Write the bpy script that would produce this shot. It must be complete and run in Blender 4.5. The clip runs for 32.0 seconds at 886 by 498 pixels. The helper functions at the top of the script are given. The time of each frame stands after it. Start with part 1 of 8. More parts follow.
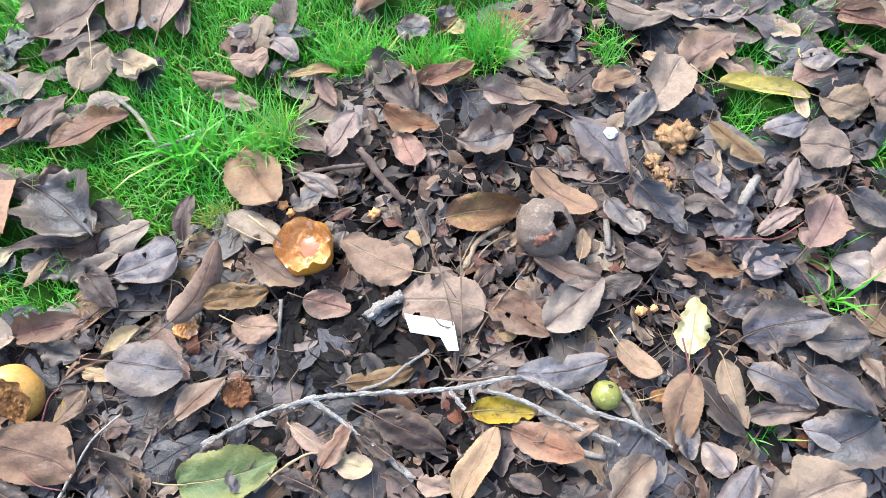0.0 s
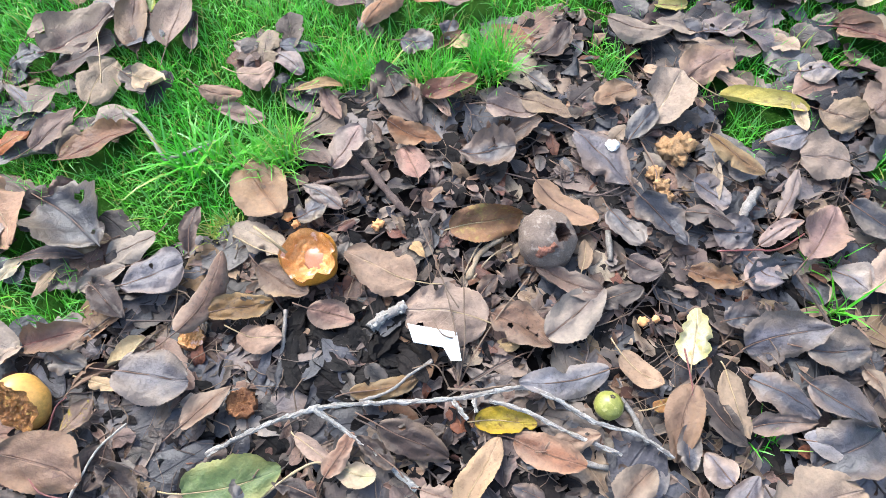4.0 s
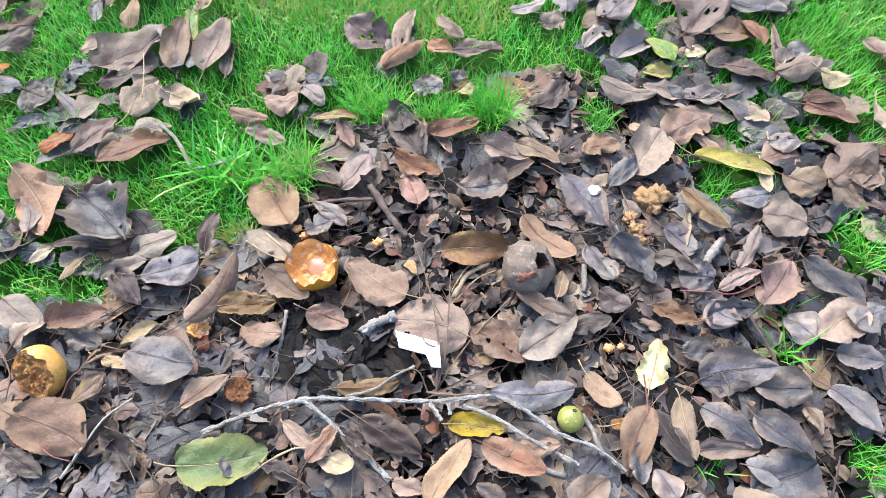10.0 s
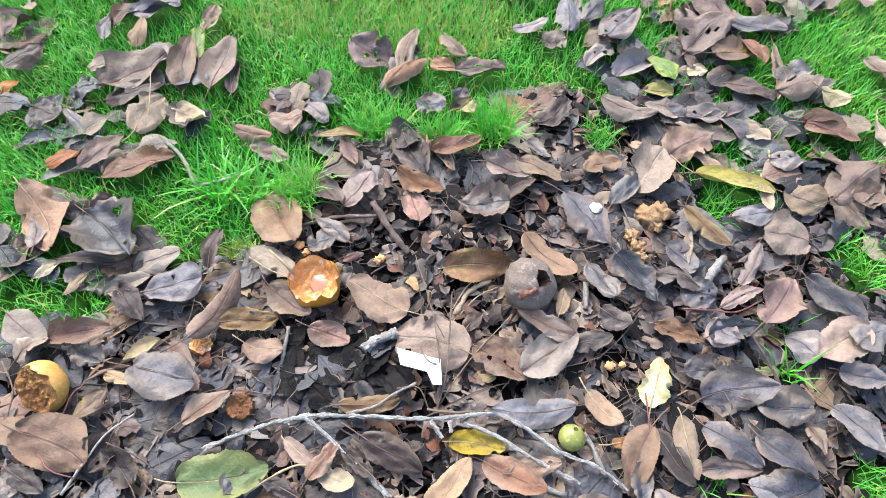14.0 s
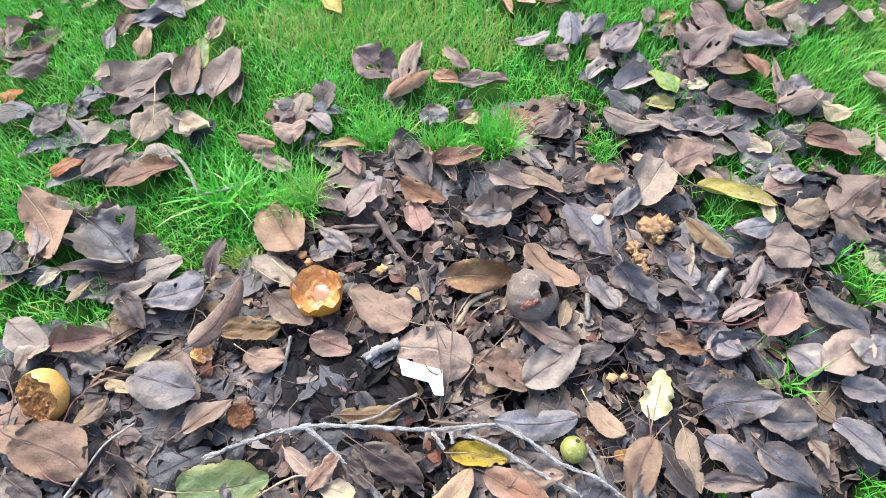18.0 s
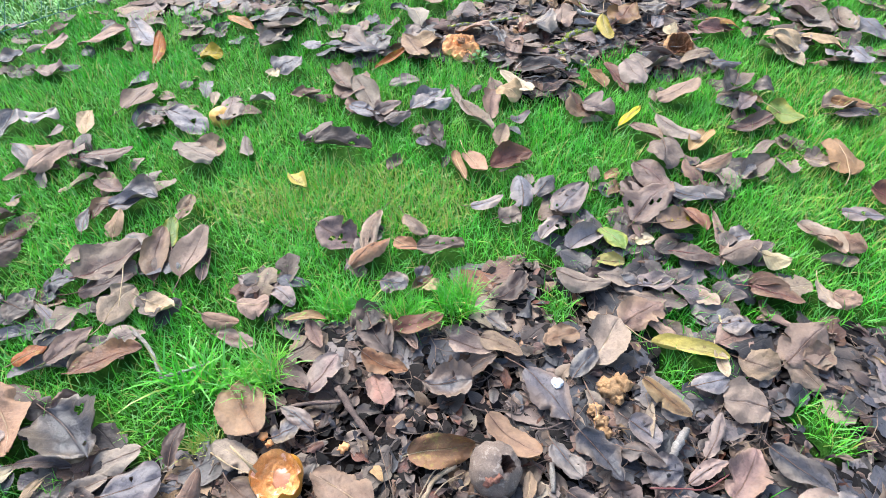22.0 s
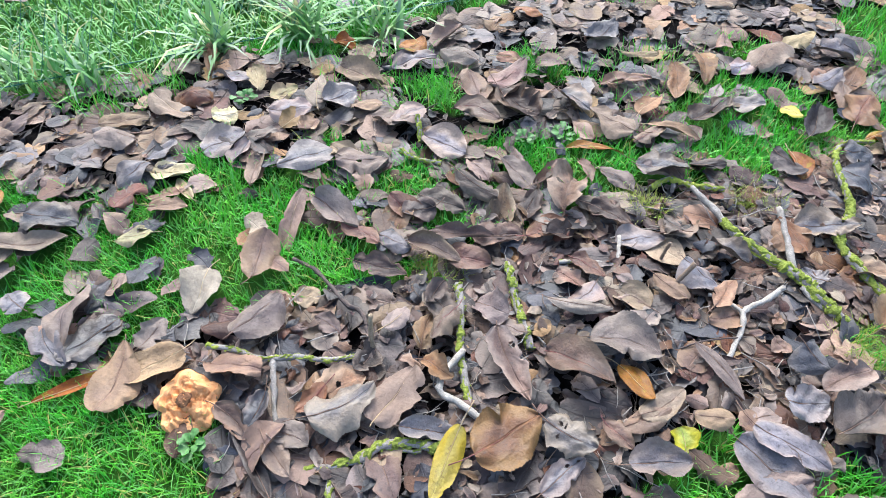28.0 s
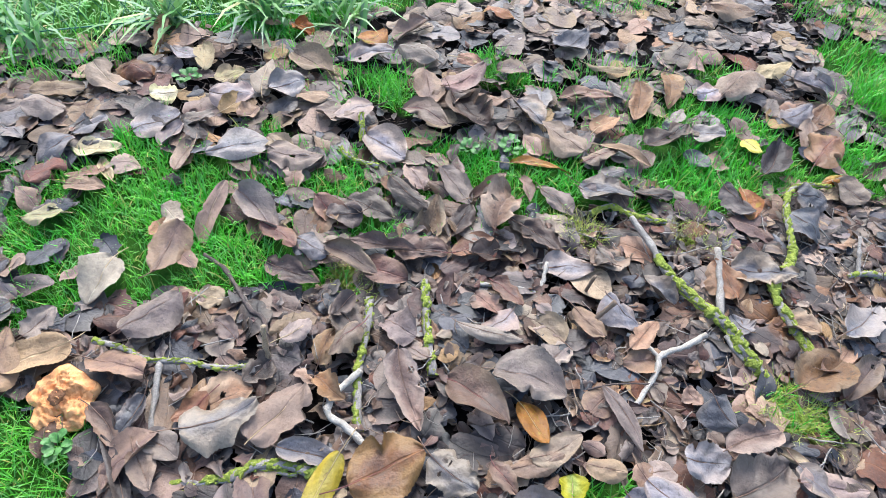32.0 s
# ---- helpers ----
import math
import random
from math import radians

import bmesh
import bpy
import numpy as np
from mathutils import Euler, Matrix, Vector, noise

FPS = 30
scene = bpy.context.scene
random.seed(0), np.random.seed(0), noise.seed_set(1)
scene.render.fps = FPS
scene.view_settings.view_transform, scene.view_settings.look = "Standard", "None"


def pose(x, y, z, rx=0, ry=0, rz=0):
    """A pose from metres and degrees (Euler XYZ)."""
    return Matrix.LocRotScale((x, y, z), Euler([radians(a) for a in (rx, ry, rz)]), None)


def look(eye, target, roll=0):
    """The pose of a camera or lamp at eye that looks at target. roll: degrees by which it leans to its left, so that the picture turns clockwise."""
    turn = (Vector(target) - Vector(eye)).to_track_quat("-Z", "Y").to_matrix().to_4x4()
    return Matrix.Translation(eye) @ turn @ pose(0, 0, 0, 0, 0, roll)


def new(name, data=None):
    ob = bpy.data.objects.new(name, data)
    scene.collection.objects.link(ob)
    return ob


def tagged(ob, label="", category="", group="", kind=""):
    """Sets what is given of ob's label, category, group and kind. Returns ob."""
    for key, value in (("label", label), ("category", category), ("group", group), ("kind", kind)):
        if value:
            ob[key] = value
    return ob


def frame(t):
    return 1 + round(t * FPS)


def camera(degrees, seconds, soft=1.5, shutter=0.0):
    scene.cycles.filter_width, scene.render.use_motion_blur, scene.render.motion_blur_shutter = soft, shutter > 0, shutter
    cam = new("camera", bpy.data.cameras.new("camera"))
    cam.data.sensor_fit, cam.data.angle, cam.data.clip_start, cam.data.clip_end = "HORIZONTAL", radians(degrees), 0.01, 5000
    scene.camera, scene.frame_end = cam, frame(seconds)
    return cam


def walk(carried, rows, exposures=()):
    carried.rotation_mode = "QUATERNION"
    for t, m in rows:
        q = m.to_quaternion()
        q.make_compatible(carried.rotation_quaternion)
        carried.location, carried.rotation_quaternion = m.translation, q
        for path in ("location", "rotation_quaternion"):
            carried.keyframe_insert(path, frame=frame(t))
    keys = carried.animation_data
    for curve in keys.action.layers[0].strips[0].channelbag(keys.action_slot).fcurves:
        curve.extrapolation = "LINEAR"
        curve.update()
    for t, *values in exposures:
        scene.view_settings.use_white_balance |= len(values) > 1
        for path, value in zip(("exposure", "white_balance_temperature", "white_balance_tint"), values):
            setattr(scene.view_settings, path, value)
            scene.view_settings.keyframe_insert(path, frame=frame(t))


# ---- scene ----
cam = camera(70.2, 32.0, soft=0.5)
PATH = [
    (0, (0.02, -0.019, 0.72), (-0.061, 0.821, -1.093), -4.6),
    (0.5, (0.02, -0.018, 0.72), (-0.058, 0.818, -1.096), -4.3),
    (1, (0.02, -0.017, 0.723), (-0.075, 0.833, -1.085), -5.2),
    (1.5, (0.022, -0.02, 0.727), (-0.074, 0.855, -1.069), -5.6),
    (2, (0.022, -0.024, 0.728), (-0.066, 0.865, -1.062), -5.2),
    (2.5, (0.023, -0.027, 0.726), (-0.07, 0.865, -1.062), -5.1),
    (3, (0.021, -0.026, 0.723), (-0.07, 0.853, -1.071), -5.0),
    (3.5, (0.021, -0.023, 0.725), (-0.072, 0.852, -1.071), -5.1),
    (5.5, (0.022, -0.028, 0.726), (-0.074, 0.847, -1.07), -4.7),
    (6, (0.021, -0.029, 0.727), (-0.077, 0.856, -1.064), -4.4),
    (6.5, (0.012, -0.028, 0.742), (-0.101, 0.862, -1.045), -7.3),
    (7, (-0.005, -0.056, 0.754), (0.068, 0.849, -1.028), -0.3),
    (7.5, (0.017, -0.085, 0.771), (-0.02, 0.913, -0.962), 1.2),
    (8, (0.026, -0.097, 0.779), (-0.1, 0.945, -0.924), -1.8),
    (8.5, (0.034, -0.099, 0.781), (-0.12, 0.934, -0.925), -1.9),
    (9, (0.036, -0.096, 0.78), (-0.099, 0.925, -0.935), -1.6),
    (9.5, (0.038, -0.094, 0.778), (-0.069, 0.91, -0.948), -0.2),
    (10, (0.04, -0.096, 0.78), (-0.065, 0.92, -0.94), 0.0),
    (10.5, (0.041, -0.093, 0.78), (-0.069, 0.93, -0.935), -0.5),
    (11, (0.041, -0.092, 0.78), (-0.055, 0.932, -0.936), 0.0),
    (11.5, (0.044, -0.091, 0.78), (-0.054, 0.936, -0.933), 0.1),
    (12, (0.042, -0.093, 0.783), (-0.068, 0.949, -0.921), -0.2),
    (12.5, (0.042, -0.093, 0.785), (-0.071, 0.958, -0.912), -0.1),
    (13, (0.041, -0.095, 0.786), (-0.076, 0.963, -0.907), 0.0),
    (13.5, (0.045, -0.092, 0.786), (-0.073, 0.961, -0.911), -0.3),
    (14, (0.043, -0.094, 0.785), (-0.079, 0.958, -0.911), -0.4),
    (14.5, (0.041, -0.093, 0.786), (-0.077, 0.957, -0.912), -0.2),
    (16.5, (0.039, -0.093, 0.787), (-0.075, 0.97, -0.903), 0.2),
    (17, (0.041, -0.096, 0.788), (-0.077, 0.982, -0.893), -0.1),
    (17.5, (0.039, -0.096, 0.787), (-0.075, 0.983, -0.893), 0.3),
    (18, (0.039, -0.096, 0.786), (-0.084, 0.986, -0.891), 0.1),
    (18.5, (0.041, -0.094, 0.786), (-0.077, 0.985, -0.894), -0.1),
    (19, (0.04, -0.096, 0.785), (-0.081, 0.982, -0.895), 0.0),
    (19.5, (0.041, -0.095, 0.786), (-0.081, 0.985, -0.893), 0.0),
    (20, (0.041, -0.099, 0.784), (-0.085, 0.982, -0.894), -0.1),
    (20.5, (0.04, -0.1, 0.783), (-0.086, 0.969, -0.903), -0.0),
    (21, (0.035, -0.097, 0.783), (-0.105, 0.972, -0.901), -0.6),
    (21.5, (0.045, -0.088, 0.799), (-0.099, 1.083, -0.816), -0.5),
    (22, (0.077, -0.048, 0.849), (-0.029, 1.334, -0.592), -1.2),
    (22.5, (0.133, -0.025, 0.887), (-0.007, 1.563, -0.321), -2.8),
    (23, (0.168, 0.046, 0.895), (0.229, 1.701, -0.225), -4.2),
    (23.5, (0.194, 0.177, 0.9), (0.468, 1.786, -0.255), -1.5),
    (24, (0.29, 0.248, 0.898), (0.371, 1.886, -0.247), -4.6),
    (24.5, (0.436, 0.334, 0.902), (0.315, 1.94, -0.285), -5.6),
    (25, (0.467, 0.463, 0.872), (0.283, 2.014, -0.376), -5.9),
    (25.5, (0.459, 0.689, 0.884), (0.294, 2.232, -0.377), -1.9),
    (26, (0.517, 0.874, 0.877), (0.05, 2.322, -0.422), -2.8),
    (26.5, (0.591, 1.015, 0.908), (-0.093, 2.347, -0.418), -4.3),
    (28.5, (0.566, 1.317, 0.886), (-0.022, 2.403, -0.687), 1.6),
    (29, (0.604, 1.361, 0.875), (0.032, 2.399, -0.736), 4.1),
    (29.5, (0.6, 1.371, 0.861), (-0.052, 2.39, -0.732), 1.8),
    (30, (0.578, 1.374, 0.865), (-0.096, 2.413, -0.705), 1.6),
    (30.5, (0.579, 1.37, 0.866), (-0.102, 2.434, -0.684), 2.3),
    (31, (0.592, 1.372, 0.874), (-0.068, 2.475, -0.658), 3.6),
    (31.5, (0.607, 1.387, 0.882), (-0.025, 2.524, -0.637), 4.7),
    (32, (0.652, 1.397, 0.895), (0.043, 2.508, -0.653), 5.1),
]
# Seconds, stops, kelvin, tint.
EXPOSURES = [(0, 1.76, 5920, 5), (22.7, 1.73, 5960, 6), (23.4, 1.66, 7100, 37), (25.2, 1.66, 7150, 37), (25.8, 1.66, 6250, 14), (28.5, 1.72, 5800, 5), (32, 1.70, 5800, 5)]
walk(cam, [(t, look(eye, target, roll)) for t, eye, target, roll in PATH], EXPOSURES)

# ---- world, sun, exposure ----
sky = bpy.data.worlds.new("overcast_sky")
scene.world = sky
sky.use_nodes = True
nt = sky.node_tree
tex = nt.nodes.new("ShaderNodeTexSky")
tex.sky_type, tex.sun_disc = "NISHITA", False
tex.sun_elevation, tex.sun_rotation = radians(50), radians(-35)
tex.air_density, tex.dust_density, tex.ozone_density = 1.0, 4.0, 1.0
nt.links.new(tex.outputs[0], nt.nodes["Background"].inputs[0])
nt.nodes["Background"].inputs[1].default_value = 0.13
sun = new("sun", bpy.data.lights.new("sun", "SUN"))
sun.data.energy, sun.data.angle, sun.data.color = 1.1, radians(30), (1.0, 0.97, 0.93)
sun.matrix_world = look((-2.3, 3.3, 4.9), (0, 0, 0))


# ---- materials ----
def nodes_of(name):
    m = bpy.data.materials.new(name)
    m.use_nodes = True
    return m, m.node_tree, m.node_tree.nodes["Principled BSDF"]


def math_node(nt, op, a, b=None, clamp=False):
    n = nt.nodes.new("ShaderNodeMath")
    n.operation, n.use_clamp = op, clamp
    for i, v in enumerate((a, b)):
        if v is None:
            continue
        if isinstance(v, (int, float)):
            n.inputs[i].default_value = v
        else:
            nt.links.new(v, n.inputs[i])
    return n.outputs[0]


def mix_node(nt, fac, a, b, blend="MIX"):
    n = nt.nodes.new("ShaderNodeMix")
    n.data_type, n.blend_type = "RGBA", blend
    for sock, v in ((n.inputs[0], fac), (n.inputs[6], a), (n.inputs[7], b)):
        if isinstance(v, (int, float)):
            sock.default_value = v
        elif isinstance(v, tuple):
            sock.default_value = (*v, 1)
        else:
            nt.links.new(v, sock)
    return n.outputs[2]


def noise_node(nt, scale, detail=4, rough=0.6, vec=None):
    n = nt.nodes.new("ShaderNodeTexNoise")
    n.inputs["Scale"].default_value, n.inputs["Detail"].default_value, n.inputs["Roughness"].default_value = scale, detail, rough
    if vec is None:
        vec = nt.nodes.new("ShaderNodeTexCoord").outputs["Object"]
    nt.links.new(vec, n.inputs["Vector"])
    return n.outputs["Fac"]


def ramp_node(nt, fac, lo, hi):
    n = nt.nodes.new("ShaderNodeMapRange")
    nt.links.new(fac, n.inputs[0])
    n.inputs[1].default_value, n.inputs[2].default_value = lo, hi
    return n.outputs[0]


def bump_node(nt, b, height, strength, distance):
    n = nt.nodes.new("ShaderNodeBump")
    n.inputs["Strength"].default_value, n.inputs["Distance"].default_value = strength, distance
    nt.links.new(height, n.inputs["Height"])
    nt.links.new(n.outputs[0], b.inputs["Normal"])


def leaf_material(name, base, dark, spot, vein, gloss=0.5, spots=0.6, per_island=False, vary=0.55, rim=None, speck_scale=120, sheen_tint=(1.45, 1.50, 1.62), sheen=0.5):
    """A dead or fading leaf: blotches, dark specks, a net of side veins and a midrib, by the blade's own u and v."""
    m, nt, b = nodes_of(name)
    tc = nt.nodes.new("ShaderNodeTexCoord")
    if per_island:
        r = nt.nodes.new("ShaderNodeNewGeometry").outputs["Random Per Island"]
    else:
        r = nt.nodes.new("ShaderNodeObjectInfo").outputs["Random"]
    shift = nt.nodes.new("ShaderNodeVectorMath")
    shift.operation = "ADD"
    nt.links.new(tc.outputs["Object"], shift.inputs[0])
    comb = nt.nodes.new("ShaderNodeCombineXYZ")
    nt.links.new(math_node(nt, "MULTIPLY", r, 37.0), comb.inputs[2])
    nt.links.new(comb.outputs[0], shift.inputs[1])
    vec = shift.outputs[0]
    blotch = ramp_node(nt, noise_node(nt, 26, 4, 0.55, vec), 0.34, 0.70)
    fine = noise_node(nt, 150, 4, 0.62, vec)
    freckle = ramp_node(nt, noise_node(nt, 330, 2, 0.5, vec), 0.60, 0.70)
    speck = ramp_node(nt, noise_node(nt, speck_scale, 3, 0.55, vec), 0.58, 0.68)
    col = mix_node(nt, blotch, base, dark)
    # paler patches, bluish by default: sky sheen put into the leaf colour
    sky_sheen = ramp_node(nt, noise_node(nt, 17, 5, 0.7, vec), 0.50, 0.72)
    col = mix_node(nt, math_node(nt, "MULTIPLY", sky_sheen, 0.55), col, tuple(min(1.0, v * k) for v, k in zip(base, sheen_tint)))
    col = mix_node(nt, math_node(nt, "MULTIPLY", speck, spots), col, spot)
    col = mix_node(nt, math_node(nt, "MULTIPLY", freckle, 0.45), col, spot)
    sep = nt.nodes.new("ShaderNodeSeparateXYZ")
    nt.links.new(tc.outputs["UV"], sep.inputs[0])
    av = math_node(nt, "ABSOLUTE", math_node(nt, "SUBTRACT", sep.outputs[1], 0.5))
    if rim:  # dried margin and tip
        dry = math_node(nt, "ADD", math_node(nt, "ADD", av, math_node(nt, "MULTIPLY", noise_node(nt, 24, 4, 0.6, vec), 0.9)), math_node(nt, "MULTIPLY", math_node(nt, "FRACT", math_node(nt, "MULTIPLY", r, 7.9)), 0.35))
        col = mix_node(nt, math_node(nt, "MULTIPLY", ramp_node(nt, dry, 0.74, 1.04), 0.85), col, rim)
    wob = math_node(nt, "MULTIPLY", noise_node(nt, 45, 2, 0.5, vec), 0.5)
    saw = math_node(nt, "FRACT", math_node(nt, "ADD", math_node(nt, "SUBTRACT", math_node(nt, "MULTIPLY", sep.outputs[0], 8.0), math_node(nt, "MULTIPLY", av, 4.2)), wob))
    side = math_node(nt, "ABSOLUTE", math_node(nt, "SUBTRACT", saw, 0.5))
    side = ramp_node(nt, side, 0.075, 0.015)
    rib = ramp_node(nt, av, 0.028, 0.010)
    worn = ramp_node(nt, noise_node(nt, 38, 2, 0.5, vec), 0.42, 0.66)
    veins = math_node(nt, "MAXIMUM", math_node(nt, "MULTIPLY", math_node(nt, "MULTIPLY", side, worn), 0.42), math_node(nt, "MULTIPLY", rib, 0.8))
    col = mix_node(nt, math_node(nt, "MULTIPLY", veins, 0.55), col, vein)
    tone = math_node(nt, "ADD", 1.0 - vary / 2, math_node(nt, "MULTIPLY", r, vary))
    wet = noise_node(nt, 11, 3, 0.5, vec)
    tone = math_node(nt, "MULTIPLY", tone, math_node(nt, "ADD", 0.12, math_node(nt, "ADD", math_node(nt, "MULTIPLY", fine, 0.80), math_node(nt, "MULTIPLY", wet, 0.96))))
    hsv = nt.nodes.new("ShaderNodeHueSaturation")
    nt.links.new(col, hsv.inputs["Color"])
    nt.links.new(tone, hsv.inputs["Value"])
    r2 = math_node(nt, "FRACT", math_node(nt, "MULTIPLY", r, 13.7))
    nt.links.new(math_node(nt, "ADD", 0.489, math_node(nt, "MULTIPLY", r2, 0.028)), hsv.inputs["Hue"])
    nt.links.new(math_node(nt, "ADD", 0.80, math_node(nt, "MULTIPLY", math_node(nt, "FRACT", math_node(nt, "MULTIPLY", r, 29.3)), 0.58)), hsv.inputs["Saturation"])
    nt.links.new(hsv.outputs[0], b.inputs["Base Color"])
    rough = math_node(nt, "ADD", gloss - 0.10, math_node(nt, "ADD", math_node(nt, "MULTIPLY", fine, 0.25), math_node(nt, "MULTIPLY", wet, 0.30)))
    nt.links.new(rough, b.inputs["Roughness"])
    b.inputs["Specular IOR Level"].default_value = sheen
    puff = math_node(nt, "MULTIPLY", math_node(nt, "ABSOLUTE", math_node(nt, "SUBTRACT", saw, 0.5)), 0.16)
    crease = math_node(nt, "ABSOLUTE", math_node(nt, "SUBTRACT", noise_node(nt, 62, 4, 0.6, vec), 0.5))
    h = math_node(nt, "ADD", math_node(nt, "MULTIPLY", fine, 0.5), math_node(nt, "ADD", math_node(nt, "MULTIPLY", crease, 3.0), puff))
    h = math_node(nt, "SUBTRACT", h, math_node(nt, "MULTIPLY", rib, 0.8))
    bump_node(nt, b, h, 0.6, 0.0022)
    return m


# The slate and grey-mauve tints hold some bluish sky sheen in their colour.
LEAF = {
    "b": leaf_material("brown_leaf", (0.175, 0.100, 0.060), (0.085, 0.046, 0.030), (0.03, 0.02, 0.018), (0.24, 0.165, 0.12), 0.5, rim=(0.27, 0.19, 0.13), sheen_tint=(1.45, 1.35, 1.32)),
    "d": leaf_material("dark_leaf", (0.050, 0.033, 0.028), (0.021, 0.014, 0.012), (0.018, 0.014, 0.014), (0.06, 0.045, 0.042), 0.36, sheen=0.38, rim=(0.16, 0.115, 0.09), sheen_tint=(1.45, 1.35, 1.32)),
    "k": leaf_material("slate_leaf", (0.076, 0.072, 0.079), (0.029, 0.027, 0.030), (0.014, 0.013, 0.015), (0.035, 0.031, 0.035), 0.30, rim=(0.19, 0.145, 0.115)),
    "t": leaf_material("tan_leaf", (0.310, 0.213, 0.145), (0.215, 0.140, 0.092), (0.12, 0.07, 0.048), (0.50, 0.37, 0.26), 0.55, 0.4, rim=(0.28, 0.19, 0.125), sheen_tint=(1.08, 1.08, 1.12), vary=0.3),
    "p": leaf_material("mauve_leaf", (0.168, 0.113, 0.092), (0.092, 0.060, 0.050), (0.05, 0.034, 0.032), (0.15, 0.10, 0.085), 0.45, rim=(0.23, 0.16, 0.115)),
    "m": leaf_material("pale_mauve_leaf", (0.205, 0.145, 0.108), (0.13, 0.088, 0.067), (0.09, 0.058, 0.05), (0.25, 0.175, 0.145), 0.5, vary=0.35, rim=(0.225, 0.16, 0.115)),
    "s": leaf_material("grey_mauve_leaf", (0.166, 0.149, 0.154), (0.094, 0.082, 0.086), (0.045, 0.036, 0.037), (0.08, 0.062, 0.062), 0.38, rim=(0.24, 0.185, 0.155)),
    "q": leaf_material("pinkish_leaf", (0.25, 0.145, 0.122), (0.16, 0.088, 0.075), (0.07, 0.037, 0.033), (0.16, 0.075, 0.068), 0.45, rim=(0.22, 0.15, 0.12), sheen_tint=(1.25, 1.1, 1.05)),
    "u": leaf_material("beige_leaf", (0.25, 0.183, 0.142), (0.215, 0.155, 0.118), (0.17, 0.12, 0.09), (0.24, 0.175, 0.135), 0.6, 0.2, sheen_tint=(1.08, 1.08, 1.08), vary=0.2),
    "c": leaf_material("cream_leaf", (0.33, 0.265, 0.175), (0.25, 0.185, 0.115), (0.20, 0.135, 0.08), (0.62, 0.53, 0.37), 0.55, 0.5, rim=(0.38, 0.30, 0.20), sheen_tint=(1.25, 1.25, 1.25)),
    "r": leaf_material("russet_leaf", (0.130, 0.063, 0.042), (0.068, 0.031, 0.023), (0.03, 0.015, 0.013), (0.22, 0.11, 0.07), 0.42, rim=(0.17, 0.10, 0.06), sheen_tint=(1.25, 1.1, 1.05)),
    "y": leaf_material("yellow_leaf", (0.34, 0.275, 0.060), (0.24, 0.18, 0.045), (0.13, 0.075, 0.02), (0.55, 0.46, 0.10), 0.45, 0.9, rim=(0.36, 0.26, 0.03), sheen_tint=(1.1, 1.15, 1.0)),
    "g": leaf_material("green_leaf", (0.15, 0.19, 0.055), (0.07, 0.12, 0.035), (0.20, 0.20, 0.06), (0.34, 0.38, 0.18), 0.4, 0.5, rim=(0.26, 0.24, 0.06), speck_scale=60, sheen_tint=(1.25, 1.2, 1.2)),
    "o": leaf_material("ochre_leaf", (0.27, 0.108, 0.036), (0.165, 0.062, 0.024), (0.34, 0.27, 0.03), (0.33, 0.20, 0.08), 0.45, 0.5, speck_scale=48, sheen_tint=(1.15, 1.12, 1.0), vary=0.25),
    "w": leaf_material("bleached_leaf", (0.50, 0.455, 0.34), (0.42, 0.345, 0.19), (0.34, 0.22, 0.08), (0.78, 0.74, 0.62), 0.5, 0.7, rim=(0.52, 0.45, 0.20), speck_scale=75, sheen_tint=(1.1, 1.1, 1.1)),
    "h": leaf_material("half_yellow_leaf", (0.17, 0.115, 0.095), (0.11, 0.07, 0.06), (0.40, 0.31, 0.06), (0.15, 0.10, 0.085), 0.45, 0.8, rim=(0.15, 0.10, 0.08), speck_scale=50),
    "z": leaf_material("olive_tan_leaf", (0.31, 0.27, 0.125), (0.21, 0.155, 0.085), (0.30, 0.33, 0.075), (0.40, 0.34, 0.18), 0.48, 0.7, rim=(0.34, 0.24, 0.13), speck_scale=55, sheen_tint=(1.2, 1.2, 1.2)),
}
